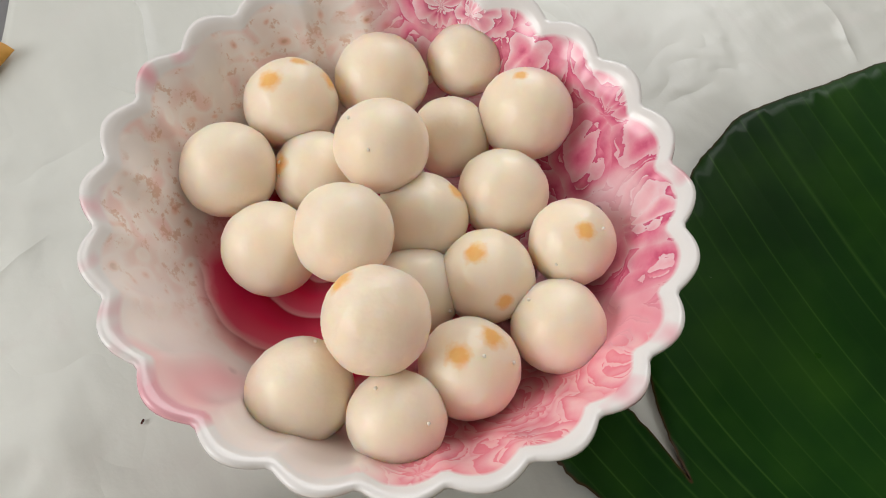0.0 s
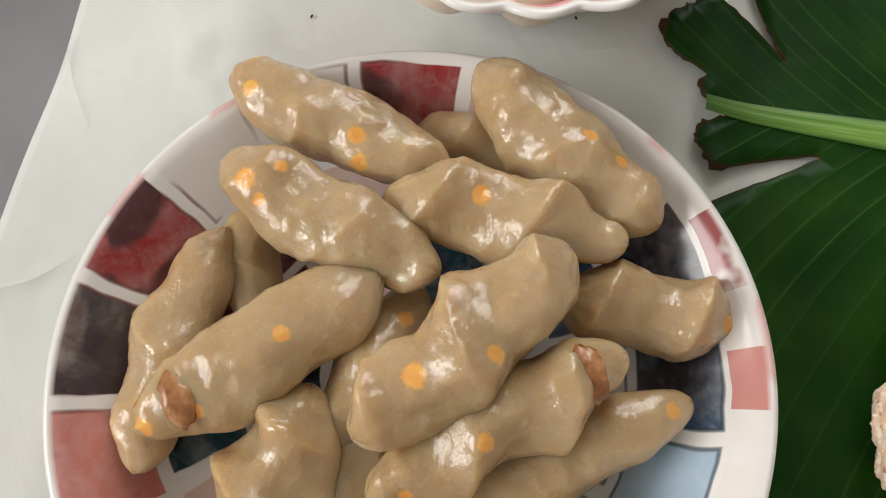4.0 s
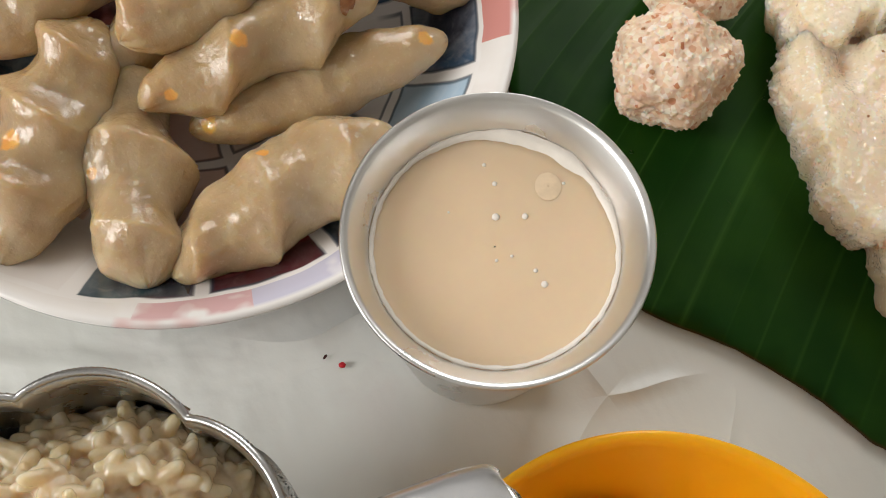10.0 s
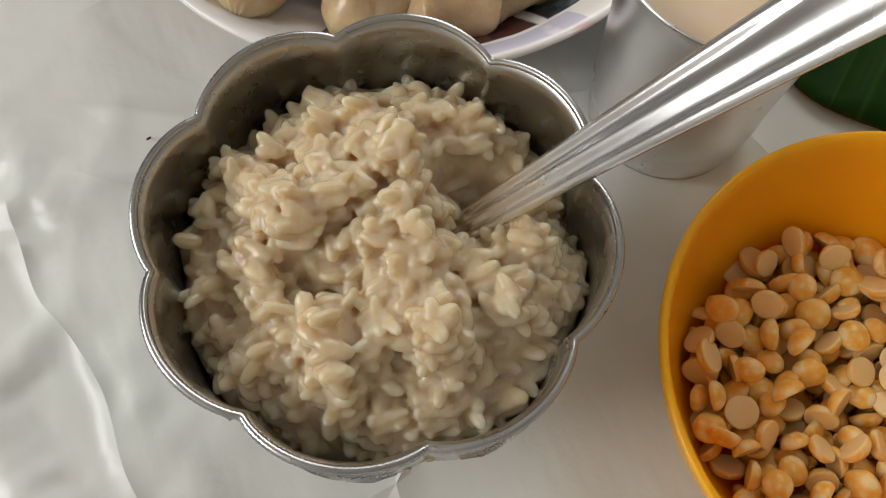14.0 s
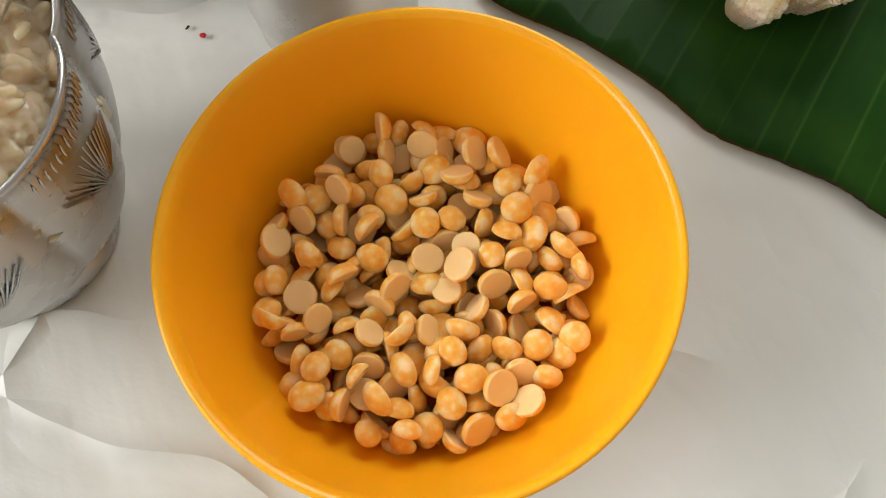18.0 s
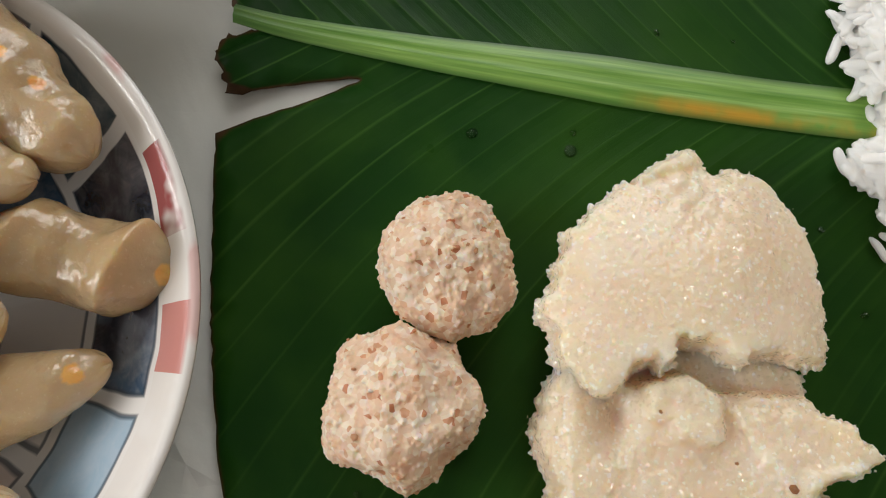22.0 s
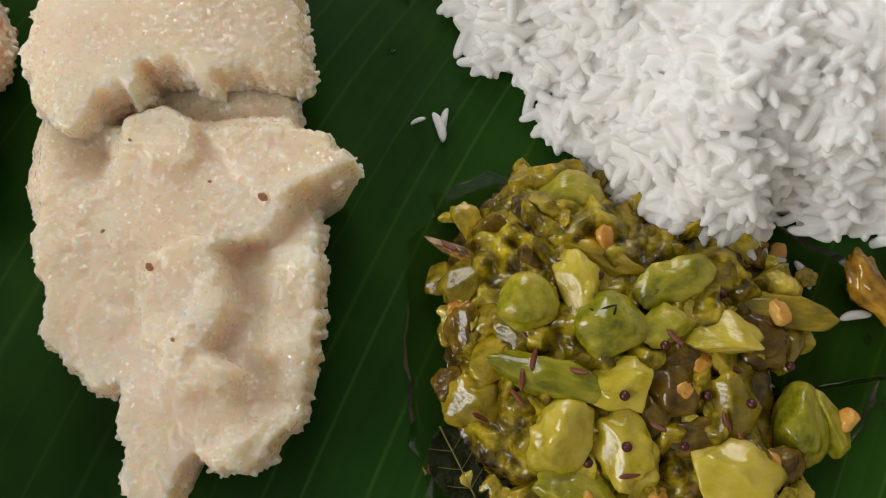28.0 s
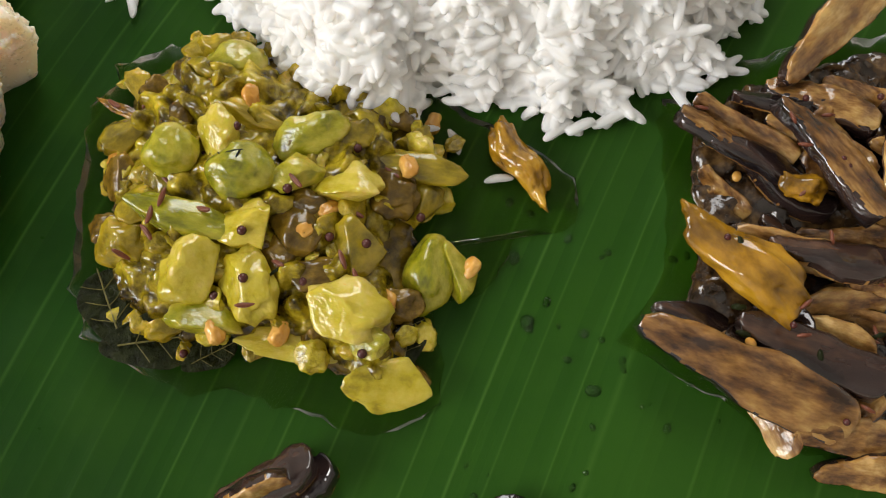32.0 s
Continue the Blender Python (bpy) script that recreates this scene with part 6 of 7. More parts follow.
# gourd pieces on the top of the curry: place, half width, half depth, turn, and whether domed, yellow, green or a slice
GOURD_A = [(0.2816, -0.0955, 0.0072, 0.0055, 10, "d"), (0.2689, -0.1037, 0.0047, 0.0053, 80, "y"), (0.2845, -0.1049, 0.0026, 0.0055, 0, "g"), (0.2687, -0.1232, 0.0059, 0.0059, 0, "d"), (0.2804, -0.1191, 0.0047, 0.0063, 10, "y"),
           (0.2871, -0.1291, 0.0072, 0.0063, 0, "d"), (0.3021, -0.1197, 0.0076, 0.0047, 10, "g"), (0.2999, -0.1306, 0.0066, 0.0045, -10, "g"), (0.3129, -0.1327, 0.0076, 0.005, -20, "y"), (0.2719, -0.1413, 0.0121, 0.0047, -18, "g"),
           (0.2882, -0.1424, 0.0082, 0.0053, -10, "y"), (0.2749, -0.1538, 0.0076, 0.0068, 20, "y"), (0.278, -0.1647, 0.0076, 0.0053, -20, "g"), (0.2899, -0.1576, 0.0061, 0.0076, 10, "y"), (0.3332, -0.154, 0.0055, 0.0087, -10, "d"),
           (0.340, -0.1528, 0.0053, 0.0063, 20, "g"), (0.3128, -0.1649, 0.0095, 0.0071, -12, "y"), (0.3178, -0.1723, 0.0047, 0.0039, 0, "g"), (0.3227, -0.1813, 0.0084, 0.0063, 0, "s"), (0.2988, -0.1718, 0.0089, 0.0045, -10, "s"),
           (0.304, -0.1746, 0.0039, 0.0034, 0, "y")]
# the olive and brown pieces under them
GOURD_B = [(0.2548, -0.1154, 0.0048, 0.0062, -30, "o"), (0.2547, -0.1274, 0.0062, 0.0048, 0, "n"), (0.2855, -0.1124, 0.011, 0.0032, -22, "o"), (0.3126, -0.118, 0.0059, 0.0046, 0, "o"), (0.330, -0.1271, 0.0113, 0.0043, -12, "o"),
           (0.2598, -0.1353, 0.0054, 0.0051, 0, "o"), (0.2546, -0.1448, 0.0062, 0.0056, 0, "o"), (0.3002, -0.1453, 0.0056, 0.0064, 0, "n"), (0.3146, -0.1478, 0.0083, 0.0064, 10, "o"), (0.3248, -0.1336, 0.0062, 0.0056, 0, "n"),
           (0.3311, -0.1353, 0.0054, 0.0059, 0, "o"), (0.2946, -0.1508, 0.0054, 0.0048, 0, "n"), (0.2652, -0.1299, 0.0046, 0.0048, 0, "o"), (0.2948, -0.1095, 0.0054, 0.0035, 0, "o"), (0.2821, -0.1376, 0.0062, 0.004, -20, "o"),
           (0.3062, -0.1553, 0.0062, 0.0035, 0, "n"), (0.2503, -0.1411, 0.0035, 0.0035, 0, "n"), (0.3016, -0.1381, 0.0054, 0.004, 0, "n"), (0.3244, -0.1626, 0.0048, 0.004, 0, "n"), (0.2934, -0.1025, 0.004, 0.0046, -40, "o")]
MUSTARD = [(0.3153, -0.1223), (0.2988, -0.1347), (0.3086, -0.146), (0.3311, -0.1397), (0.3221, -0.1409), (0.2883, -0.1455), (0.2884, -0.1566), (0.3167, -0.175), (0.3136, -0.1815), (0.3179, -0.1483)]
CURRY_DAL = [(0.2532, -0.1221), (0.2613, -0.1539), (0.2808, -0.169), (0.3137, -0.1776), (0.3227, -0.1615), (0.3437, -0.1527), (0.3087, -0.1386), (0.2957, -0.1694), (0.2777, -0.1041)]
CUMIN_AT = [(0.2564, -0.1487), (0.256, -0.1555), (0.2787, -0.1397), (0.2795, -0.1466), (0.2828, -0.1494), (0.2648, -0.1449), (0.2888, -0.1629), (0.2686, -0.1367), (0.3202, -0.1374), (0.296, -0.1525)]


def curry():
    ob = thing("gourd_curry", (0, 0, 0), "glossy green gourd curry with dal and mustard seeds", "curry")
    rng = random.Random(31)
    chunks = [chunk_data(s, "lump") for s in range(10)]
    slices = [chunk_data(40 + s, "slice") for s in range(5)]
    domes = [chunk_data(80 + s, "dome") for s in range(4)]
    strip = chunk_data(61, "strip")
    poly = CURRY_EDGE
    arr = np.array([tuple(q) for q in smooth_line(poly + [poly[0]], 6)])
    laid = []

    def high(x, y):
        d = math.sqrt(np.min((arr[:, 0] - x) ** 2 + (arr[:, 1] - y) ** 2))
        return 0.015 * (1 - math.exp(-d / 0.012)) if in_poly(x, y, poly) else 0.0

    def top(x, y):
        z = 0.004
        for a, b, c, s in laid:
            d2 = (a - x) ** 2 + (b - y) ** 2
            if d2 < s * s:
                z = max(z, c + 0.72 * math.sqrt(s * s - d2))
        return z

    def lay(name, me, mat, x, y, z, sx, sy, sz, turn, tilt=0.35):
        m = Matrix.LocRotScale((x, y, z), Euler((rng.gauss(0, tilt), rng.gauss(0, tilt), turn)), (sx, sy, sz))
        c = part(name, me, mat, ob, "", m)
        c.material_slots[0].link = "OBJECT"
        c.material_slots[0].material = mat
        laid.append((x, y, z, (sx + sy) * 0.45))

    inner = [(0.294 + (x - 0.294) * 0.93, -0.136 + (y + 0.136) * 0.93) for x, y in poly]
    part("sauce", heap_data("sauce", inner, lambda x, y: 0.002 + high(x, y) * 0.30 + 0.002 * n3(x, y, 0, 130.0), 0.003, 4.0, 0.0014), SAUCE, ob, "thick brown-green curry sauce")
    soft = [(0.288 + (x - 0.288) * 0.86, -0.134 + (y + 0.134) * 0.88) for x, y in poly if x < 0.331]

    def mashed(x, y):
        lumps = abs(n3(x, y, 0, 120.0)) * 0.008 + n3(x, y, 3, 260.0) * 0.0028 + n3(x, y, 5, 600.0) * 0.0009
        return max(0.0, high(x, y) * 0.95 - 0.0008 + lumps - 0.008 * math.exp(-((x - 0.3255) ** 2 + (y + 0.149) ** 2) / 0.00006))
    part("mash", heap_data("mash", soft, mashed, 0.003, 6.0, 0.0009), MASH, ob, "soft yellow-green gourd mash with spices")
    count = 0
    while count < 120:
        x, y = rng.uniform(0.246, 0.345), rng.uniform(-0.186, -0.084)
        # a dark wet gap is left between the heap and the piece that lies apart
        if in_poly(x, y, poly) and math.hypot(x - 0.3255, y + 0.150) > 0.0075:
            s = rng.uniform(0.0020, 0.0046)
            lay("gourd_chunk", rng.choice(chunks), rng.choice((OLIVE, OLIVE, BROWN, YELLOWISH)), x, y, 0.0035 + high(x, y) * rng.uniform(0.5, 1.0), s * 1.2, s, s * 0.8, rng.uniform(0, 6), 0.6)
            count += 1
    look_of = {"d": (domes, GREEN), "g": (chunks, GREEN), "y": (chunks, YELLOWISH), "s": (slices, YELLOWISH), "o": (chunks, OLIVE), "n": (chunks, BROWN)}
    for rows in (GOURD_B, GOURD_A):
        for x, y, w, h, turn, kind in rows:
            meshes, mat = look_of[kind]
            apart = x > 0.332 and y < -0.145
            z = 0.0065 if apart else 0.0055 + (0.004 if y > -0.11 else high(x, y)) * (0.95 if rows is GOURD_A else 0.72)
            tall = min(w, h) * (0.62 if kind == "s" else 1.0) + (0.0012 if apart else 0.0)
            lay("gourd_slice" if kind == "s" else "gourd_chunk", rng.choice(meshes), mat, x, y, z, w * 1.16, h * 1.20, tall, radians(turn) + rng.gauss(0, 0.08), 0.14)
    chilli = blob_data("chilli_piece", 4, lambda v: Vector((v.x, v.y * 0.36 * (1 - 0.28 * v.x) + 0.09 * math.sin(3.6 * v.x), v.z * 0.30 + 0.06 * math.sin(7 * v.x))) * (1 + 0.26 * n3(*v, 1.9, 4.0) + 0.20 * n3(*v, 4.5, 4.0) + 0.06 * n3(*v, 11.0, 4.0)))
    lay("chilli_piece", chilli, AMBER, 0.3578, -0.1240, 0.0062, 0.0132, 0.0132, 0.0132, -1.10, 0.05)
    for x, y, s, turn in ((0.2520, -0.1078, 0.0042, -0.5), (0.2612, -0.1120, 0.0050, -0.35), (0.2710, -0.1136, 0.0038, 0.0)):
        lay("chilli_strip", strip, AMBER, x, y, 0.0105, s, s * 0.75, s * 0.7, turn, 0.08)
    dal = blob_data("dal_bit", 3, lambda v: Vector((v.x * 0.0035, v.y * 0.0022, v.z * 0.0018 - (0.0006 if abs(v.y) < 0.12 else 0.0))) * (1 + 0.35 * n3(*v, 1.6)))
    seed_me = blob_data("mustard_seed", 2, lambda v: v * 0.00125)
    cumin_me = blob_data("cumin_seed", 2, lambda v: Vector((v.x * 0.0027, v.y * 0.0007, v.z * 0.0007 + 0.0004 * v.x * v.x)))
    for me, mat, named, extra in ((dal, ORANGE, CURRY_DAL, 6), (seed_me, SEED, MUSTARD, 8), (cumin_me, CUMIN, CUMIN_AT, 14)):
        spots = list(named)
        while len(spots) < len(named) + extra:
            x, y = rng.uniform(0.246, 0.345), rng.uniform(-0.186, -0.1)
            if in_poly(x, y, poly):
                spots.append((x, y))
        for x, y in spots:
            part(me.name.split(".")[0], me, mat, ob, "", Matrix.LocRotScale((x, y, top(x, y) - (0.0014 if me is dal else 0.0004)), Euler((rng.gauss(0, 0.3), rng.gauss(0, 0.3), rng.uniform(0, 6))), None))
    for x, y, s, t in ((0.2510, -0.1590, 0.0112, 2.0), (0.2665, -0.1690, 0.0125, 0.15), (0.2790, -0.1725, 0.0070, 0.5), (0.3275, -0.1690, 0.0080, 1.4)):
        me = blob_data("herb_leaf", 4, lambda v, o=t: Vector((v.x * 1.25 * (1 - 0.25 * v.x), v.y * 0.75 * (1 - 0.3 * abs(v.x)), 0.07 * v.z + 0.22 * v.y * v.y + 0.10 * n3(v.x, v.y, 0, 2.5, o) - 0.05 * math.exp(-(v.y / 0.08) ** 2))))
        herb = part("herb_leaf", me, HERB, ob, "dark wilted curry leaf", Matrix.LocRotScale((x, y, 0.0065), Euler((0.1, 0.15, t)), (s * 0.85, s * 0.85, s * 0.85)))
        bm = bmesh.new()
        for a0, b0, a1, b1 in [(-1.1, 0.0, 1.0, 0.0)] + [(u, 0.0, u + 0.30, w) for u in (-0.7, -0.2, 0.3) for w in (-0.5, 0.5)]:
            ring = []
            for i in range(7):
                q = i / 6.0
                vx, vy = a0 + (a1 - a0) * q, b0 + (b1 - b0) * q
                vz = 0.115 + 0.22 * vy * vy / 0.56 + 0.10 * n3(vx / 1.25, vy / 0.75, 0, 2.5, t)
                ring.append([bm.verts.new((vx, vy + dy, vz + dz)) for dy, dz in ((-0.022, -0.02), (0.0, 0.02), (0.022, -0.02))])
            for p, q in zip(ring, ring[1:]):
                for k in range(2):
                    bm.faces.new((p[k], p[k + 1], q[k + 1], q[k]))
        part("vein", bm, VEIN, herb, "thin yellow-green leaf vein")
    for x, y, s, t in ((0.2852, -0.1262, 0.0055, 0.3), (0.2835, -0.1275, 0.0042, -0.8), (0.2870, -0.1275, 0.0040, 1.2), (0.296, -0.1545, 0.006, 0.6)):
        part("herb_sprig", blob_data("herb_sprig", 2, lambda v: Vector((v.x * 0.6, v.y * 0.07, v.z * 0.06 - 0.2 * v.x * v.x))), HERB, ob, "", Matrix.LocRotScale((x, y, top(x, y) + 0.0012), Euler((0, 0, t)), (s, s, s)))
    pool = [(0.241, -0.112), (0.247, -0.098), (0.258, -0.088), (0.300, -0.09), (0.345, -0.108), (0.372, -0.128), (0.369, -0.142), (0.357, -0.142), (0.3535, -0.150), (0.3455, -0.159), (0.334, -0.162), (0.336, -0.176), (0.3335, -0.188),
            (0.324, -0.1935), (0.3120, -0.1925), (0.3031, -0.1896), (0.2863, -0.1830), (0.2665, -0.1800), (0.2476, -0.170), (0.240, -0.153), (0.2385, -0.132)]
    part("oil_pool", lump_data("oil_pool", pool, lambda x, y: 0.0005, 0.0028, 5.0, rings=16, around=120), OIL, ob, "thin clear oil run out of the curry")


curry()


def brinjal():
    ob = thing("fried_brinjal", (0, 0, 0), "dark fried brinjal wedges with shiny skin on the leaf", "fried vegetable")
    rng = random.Random(44)

    def wedge(name, seed):
        """A fried slice: a curved skin below and along one edge, two soft cut faces that meet in a blunt ridge above."""
        nl, nc = 40, 28
        v, f = [], []
        point = 0.25 + 0.35 * math.sin(seed * 2.3) ** 2
        for i in range(nl + 1):
            s = i / nl
            w = 0.25 * (point + (1 - point) * min(1.0, s / 0.55) ** 0.8) * (1 - 0.25 * max(0.0, (s - 0.8) / 0.2) ** 2) * (1 + 0.16 * n3(s * 3, 0, 0, 1.5, seed))
            w *= 0.55 + 0.45 * min(1.0, s / 0.05, (1 - s) / 0.04)
            thick = 0.115 + 0.03 * math.sin(seed * 5)
            for k in range(nc):
                a = 2 * math.pi * k / nc
                c, d = math.cos(a), math.sin(a)
                y, z = math.copysign(abs(c) ** 0.42, c) * w, math.copysign(abs(d) ** 0.42, d) * thick
                if z > 0:
                    # the cut face slopes down to the skin and is softly uneven
                    z = z * (0.78 + 0.42 * y / 0.25) + 0.030 * n3(s * 5, y * 9, 0, 1.6, seed) + 0.010 * n3(s * 16, y * 22, 0, 1.6, seed)
                wob = 0.025 * n3(s * 3, y * 3, z * 3, 1.2, seed) + 0.008 * n3(s * 14, y * 12, z * 12, 1.3, seed)
                v.append((s - 0.5 + 0.3 * wob + 0.10 * y * math.sin(seed), y + wob + 0.10 * math.sin(s * 2.6 + seed), z + wob + 0.10 * math.sin(s * math.pi) * math.sin(seed * 1.3)))
        for i in range(nl):
            for k in range(nc):
                f.append((i * nc + k, i * nc + (k + 1) % nc, (i + 1) * nc + (k + 1) % nc, (i + 1) * nc + k))
        f += [tuple(range(nc))[::-1], tuple(nl * nc + k for k in range(nc))]
        return data_of(name, v, f)
    kinds = [wedge("brinjal_wedge", s * 1.7) for s in range(7)]
    for me in kinds:
        me.materials.append(FLESH)
        me.materials.append(SKIN)
        me.polygons.foreach_set("material_index", [1 if p.normal.z < (0.72 if p.normal.y < 0 else 0.1) + 0.15 * n3(*p.center, 5.0, 2.0) else 0 for p in me.polygons])

    tops = []

    def top(x, y):
        z = 0.0075
        for x0, y0, x1, y1, w, zc in tops:
            dx, dy = x1 - x0, y1 - y0
            t = max(0.0, min(1.0, ((x - x0) * dx + (y - y0) * dy) / (dx * dx + dy * dy)))
            d = math.hypot(x - x0 - t * dx, y - y0 - t * dy)
            if d < w * 0.45:
                z = max(z, zc + w * 0.18)
        return z
    core = [(0.404, -0.112), (0.43, -0.098), (0.475, -0.095), (0.492, -0.14), (0.492, -0.195), (0.45, -0.203), (0.418, -0.190), (0.396, -0.172), (0.402, -0.15)]
    part("sauce", heap_data("sauce", core, lambda x, y: 0.0040 + 0.002 * n3(x, y, 0, 110.0) + 0.002 * n3(x, y, 0, 300.0), 0.003, 7.0, 0.0016), DARKSAUCE, ob, "dark oily masala")

    def lay(rows, mat=None):
        for x0, y0, x1, y1, w, z, roll in rows:
            ln = math.hypot(x1 - x0, y1 - y0)
            tops.append((x0, y0, x1, y1, w, z))
            me = rng.choice(kinds)
            if mat:
                me = blob_data("chilli_piece", 4, lambda v: Vector((v.x * 0.5, v.y * 0.22 * (1 + 0.30 * v.x) + 0.06 * math.sin(3 * v.x), v.z * 0.12 + 0.03 * math.sin(5 * v.x))) * (1 + 0.24 * n3(*v, 1.6, x0 * 70) + 0.16 * n3(v.x * 2.0, v.y, v.z, 3.0, 3.0) + 0.04 * n3(*v, 9.0, 3.0)))
                me.materials.append(mat)
            part("chilli_piece" if mat else "brinjal_wedge", me, FLESH, ob, "amber fried chilli" if mat else "", Matrix.LocRotScale(((x0 + x1) / 2, (y0 + y1) / 2, z), Euler((roll, rng.gauss(0, 0.08), math.atan2(y1 - y0, x1 - x0))), (ln, w / 0.50, w / 0.50)))
    under = []
    for _ in range(26):
        x, y, a = rng.uniform(0.412, 0.480), rng.uniform(-0.192, -0.108), rng.gauss(-0.35, 0.5)
        ln = rng.uniform(0.010, 0.017)
        under.append((x - ln * math.cos(a), y - ln * math.sin(a), x + ln * math.cos(a), y + ln * math.sin(a), rng.uniform(0.008, 0.012), rng.uniform(0.007, 0.012), rng.choice((0.3, -0.5, 0.5, 2.7))))
    lay(under)
    lay([(0.4273, -0.1059, 0.4562, -0.0806, 0.0125, 0.014, 0.3), (0.3998, -0.1118, 0.4252, -0.1295, 0.0090, 0.009, -0.7), (0.4235, -0.1123, 0.4448, -0.1450, 0.0119, 0.017, -0.5), (0.4050, -0.1268, 0.4167, -0.1399, 0.0068, 0.008, 0.6),
         (0.4087, -0.1472, 0.4461, -0.1553, 0.0090, 0.012, 0.4), (0.4163, -0.1503, 0.4473, -0.1553, 0.0105, 0.017, 2.6), (0.3896, -0.1627, 0.4090, -0.1715, 0.0074, 0.007, 2.8), (0.3827, -0.1710, 0.4346, -0.1918, 0.0150, 0.013, 0.15),
         (0.4077, -0.1701, 0.4432, -0.1826, 0.0119, 0.014, 3.0)])
    lay([(0.4183, -0.1974, 0.4480, -0.1992, 0.0105, 0.009, 0.2), (0.4254, -0.2053, 0.4486, -0.2082, 0.0098, 0.007, 0.4), (0.4519, -0.1113, 0.4498, -0.1451, 0.0126, 0.020, 0.3), (0.4343, -0.1594, 0.4557, -0.1626, 0.0112, 0.016, 0.5),
         (0.4144, -0.1073, 0.4395, -0.1094, 0.0072, 0.010, 2.5), (0.4344, -0.1141, 0.4456, -0.1330, 0.0155, 0.013, 0.2), (0.470, -0.100, 0.475, -0.145, 0.014, 0.014, 0.6), (0.460, -0.150, 0.485, -0.185, 0.013, 0.013, 0.4), (0.445, -0.175, 0.490, -0.200, 0.013, 0.010, 0.3),
         (0.420, -0.140, 0.465, -0.170, 0.013, 0.006, 2.9), (0.425, -0.120, 0.470, -0.125, 0.013, 0.007, 2.8), (0.455, -0.21, 0.50, -0.19, 0.012, 0.007, 0.2)])
    lay([(0.2812, -0.2085, 0.3040, -0.1975, 0.0110, 0.007, 2.6), (0.2800, -0.2110, 0.3000, -0.2050, 0.0095, 0.010, 0.9), (0.2990, -0.2085, 0.3095, -0.2010, 0.0080, 0.008, 2.7), (0.345, -0.2105, 0.356, -0.2135, 0.0060, 0.006, 2.7)])
    lay([(0.3987, -0.1396, 0.4212, -0.1683, 0.0150, 0.017, 0.4), (0.423, -0.1315, 0.433, -0.1385, 0.0080, 0.015, 0.2)], AMBER)
    for n, me, mat in ((26, blob_data("cumin_seed", 1, lambda v: Vector((v.x * 0.0022, v.y * 0.0006, v.z * 0.0006))), CUMIN), (16, blob_data("mustard_seed", 2, lambda v: v * 0.0009), SEED), (4, blob_data("dal_bit", 2, lambda v: Vector((v.x * 0.0017, v.y * 0.0013, v.z * 0.001))), ORANGE), (14, blob_data("herb_bit", 1, lambda v: Vector((v.x * 0.0022, v.y * 0.001, v.z * 0.0005))), HERB)):
        for _ in range(n):
            x, y = rng.uniform(0.405, 0.465), rng.uniform(-0.195, -0.105)
            part(me.name.split(".")[0], me, mat, ob, "", Matrix.LocRotScale((x, y, top(x, y)), Euler((rng.gauss(0, 0.3), rng.gauss(0, 0.3), rng.uniform(0, 6))), None))
    pool = [(0.398, -0.105), (0.43, -0.092), (0.48, -0.09), (0.50, -0.14), (0.50, -0.2), (0.45, -0.208), (0.41, -0.190), (0.385, -0.172), (0.395, -0.15)]
    part("oil_pool", lump_data("oil_pool", pool, lambda x, y: 0.0005, 0.0028, 6.0, rings=14, around=100), OIL, ob, "thin clear oil under the brinjal")


brinjal()


# ---- small things: water drops on the leaf, specks on the sheet ----
def drops():
    rng = random.Random(15)
    kinds = [blob_data("water_drop", 3, lambda v, e=e: Vector((v.x * e, v.y, max(v.z, -0.2) * 0.45))) for e in (1.0, 1.5)]
    spots = [(0.1297, -0.0079, 0.0015), (0.1577, -0.0110, 0.0017), (0.1582, -0.0055, 0.0009), (0.358, -0.166, 0.0018), (0.374, -0.184, 0.0014), (0.3555, -0.149, 0.0012), (0.383, -0.112, 0.0011), (0.370, -0.144, 0.0009), (0.368, -0.176, 0.0008)]
    for _ in range(34):
        spots.append((rng.uniform(0.34, 0.405), rng.uniform(-0.215, -0.12), rng.uniform(0.0004, 0.0010)))
    for _ in range(26):
        spots.append((rng.uniform(0.10, 0.24), rng.uniform(-0.17, 0.19), rng.uniform(0.0004, 0.0009)))
    for x, y, r in spots:
        d = part("water_drop", rng.choice(kinds), WATER, at=Matrix.LocRotScale((x, y, leaf_height(x, y) + r * 0.05), Euler((0, 0, rng.uniform(0, 3))), (r, r, r)))
        tagged(d, "small clear water drop on the leaf", "water drop", "water drops on the leaf")


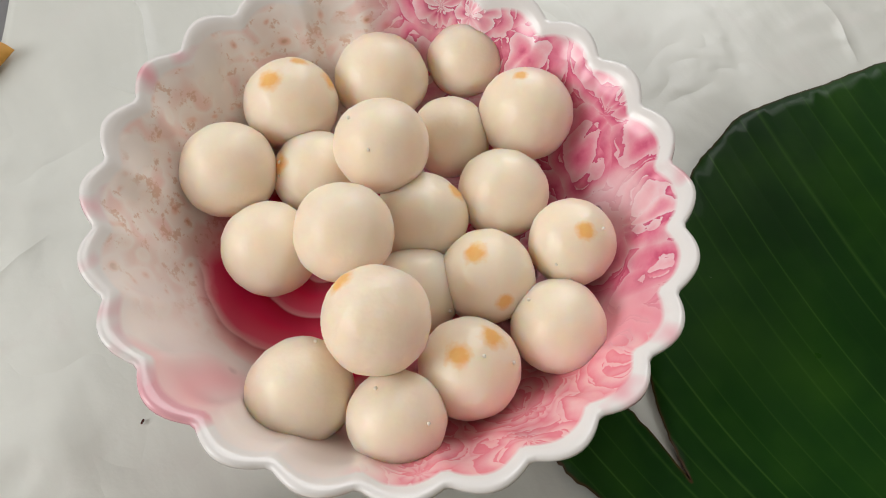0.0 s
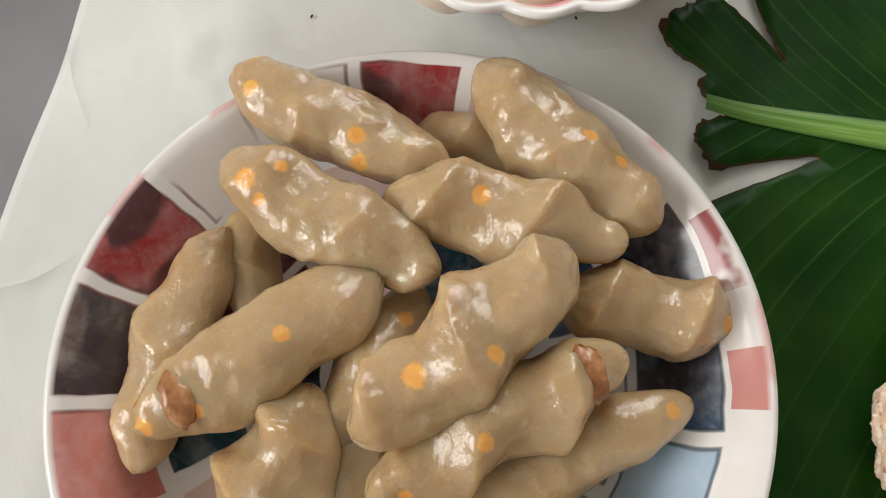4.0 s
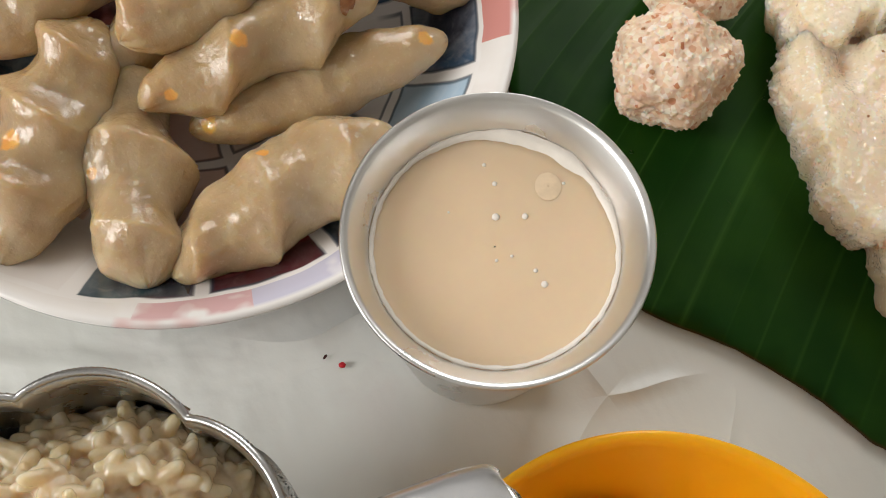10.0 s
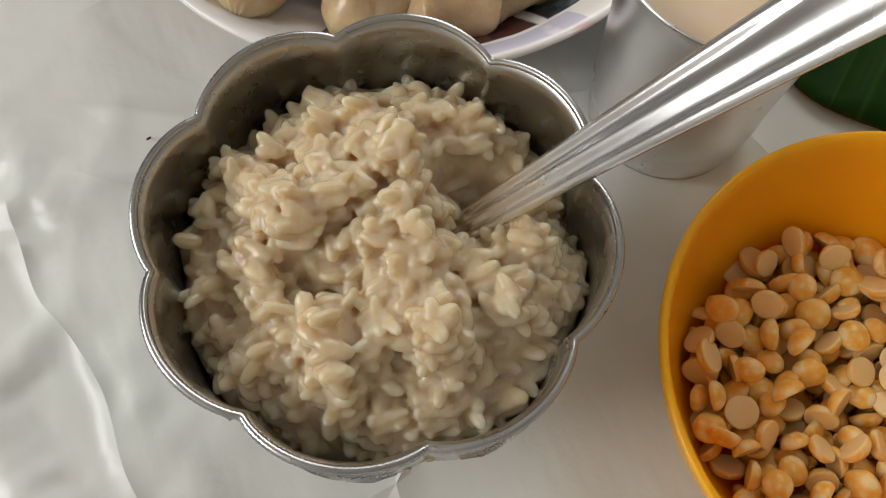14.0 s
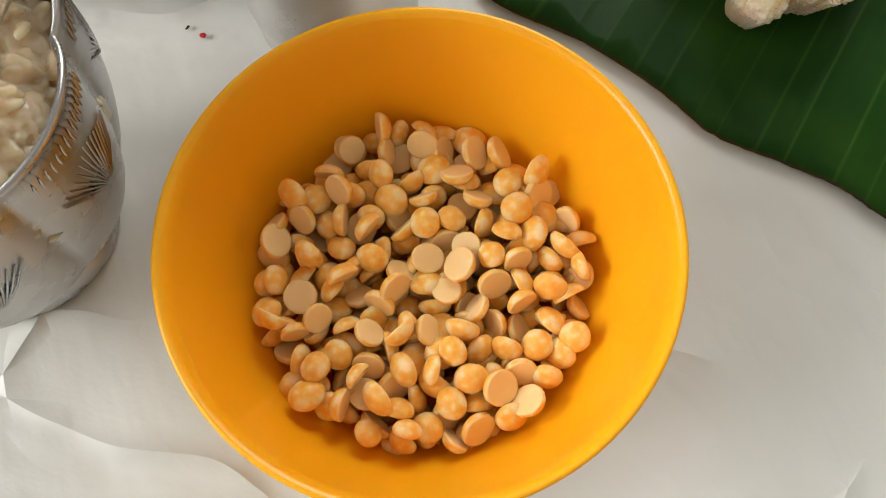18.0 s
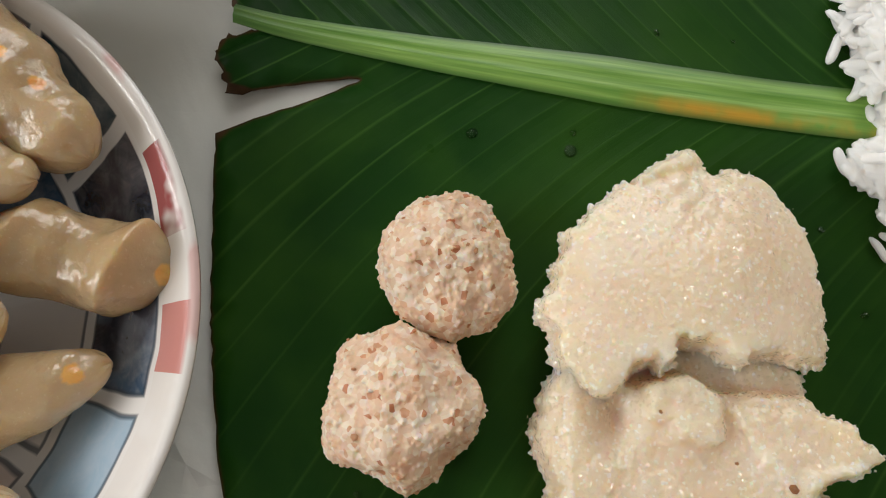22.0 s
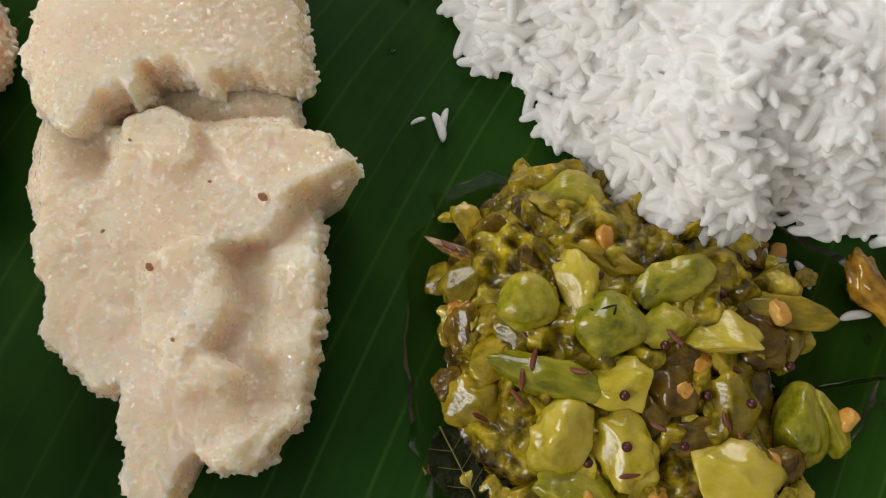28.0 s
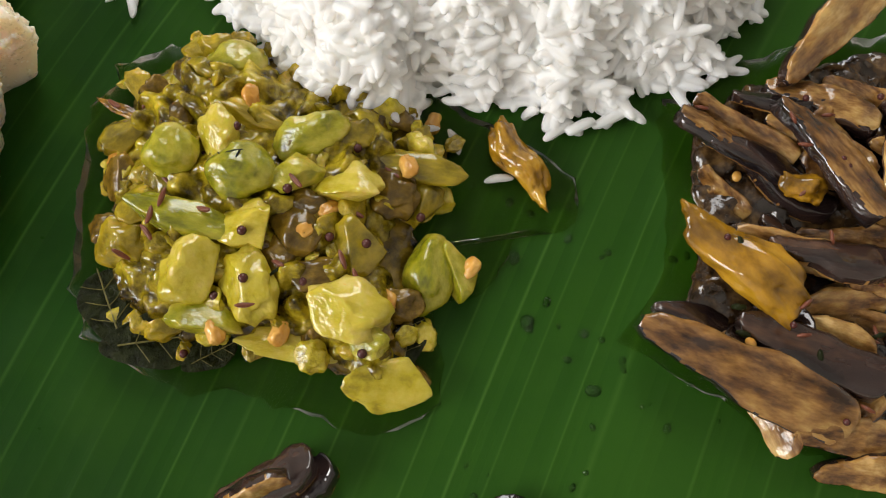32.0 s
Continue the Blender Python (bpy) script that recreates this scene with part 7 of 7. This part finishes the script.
drops()
RED = make_plain("red_speck", (0.55, 0.01, 0.02), 0.5)
speck = part("chilli_speck", blob_data("chilli_speck", 2, lambda v: Vector((v.x * 0.0011, v.y * 0.0009, v.z * 0.0004)) * (1 + 0.3 * n3(*v, 2.0))), RED, at=Matrix.Translation((0.0232, -0.1801, 0.0004)))
tagged(speck, "tiny red chilli speck on the sheet", "speck")
for x, y, turn in ((-0.1085, 0.0130, 0.4), (-0.0790, 0.0480, 1.3), (0.0150, 0.0550, 2.0), (0.0660, -0.3240, 0.3), (0.0180, -0.1780, 1.0), (-0.0960, -0.1930, 0.7)):
    bit = part("dark_speck", blob_data("dark_speck", 2, lambda v: Vector((v.x * 0.0009, v.y * 0.0004, v.z * 0.0003)) * (1 + 0.4 * n3(*v, 2.0))), SEED, at=Matrix.Translation((x, y, 0.0004)) @ Matrix.Rotation(turn, 4, "Z"))
    tagged(bit, "tiny dark crumb lying on the white sheet", "speck", "specks on the sheet")


def cloth_corner():
    """The folded end of an orange cloth with a purple hem, which shows beside the sheet."""
    verts, faces = [], []
    nx, ny = 14, 20
    for j in range(ny + 1):
        for i in range(nx + 1):
            u, v = i / nx, j / ny
            x = -0.181 + 0.017 * u * (0.35 + 0.65 * v) + 0.012 * v - 0.004
            y = 0.108 + 0.075 * v
            verts.append((x, y, 0.0005 + 0.004 * abs(math.sin(u * 5.0 + v)) * (0.4 + v)))
    for j in range(ny):
        for i in range(nx):
            a = j * (nx + 1) + i
            faces.append((a, a + 1, a + nx + 2, a + nx + 1))
    n = Nodes("orange_cloth_purple_hem")
    hem = n.math("SUBTRACT", 1.0, n.step(n.attr("hem"), 0.22, 0.30), True)
    col = n.mix(hem, n.mix(n.noise(90.0), (0.62, 0.27, 0.03), (0.75, 0.42, 0.10)), (0.30, 0.06, 0.12))
    mat = n.done(col, 0.6, bump=n.noise(700.0), strength=0.3, depth=0.0004)
    me = data_of("folded_cloth", verts, faces)
    store(me, "hem", [(i % (nx + 1)) / nx for i in range(len(verts))])
    ob = part("folded_cloth", me, mat)
    mod = ob.modifiers.new("thickness", "SOLIDIFY")
    mod.thickness = 0.001
    tagged(ob, "folded orange cloth with a purple hem beside the sheet", "cloth")


cloth_corner()
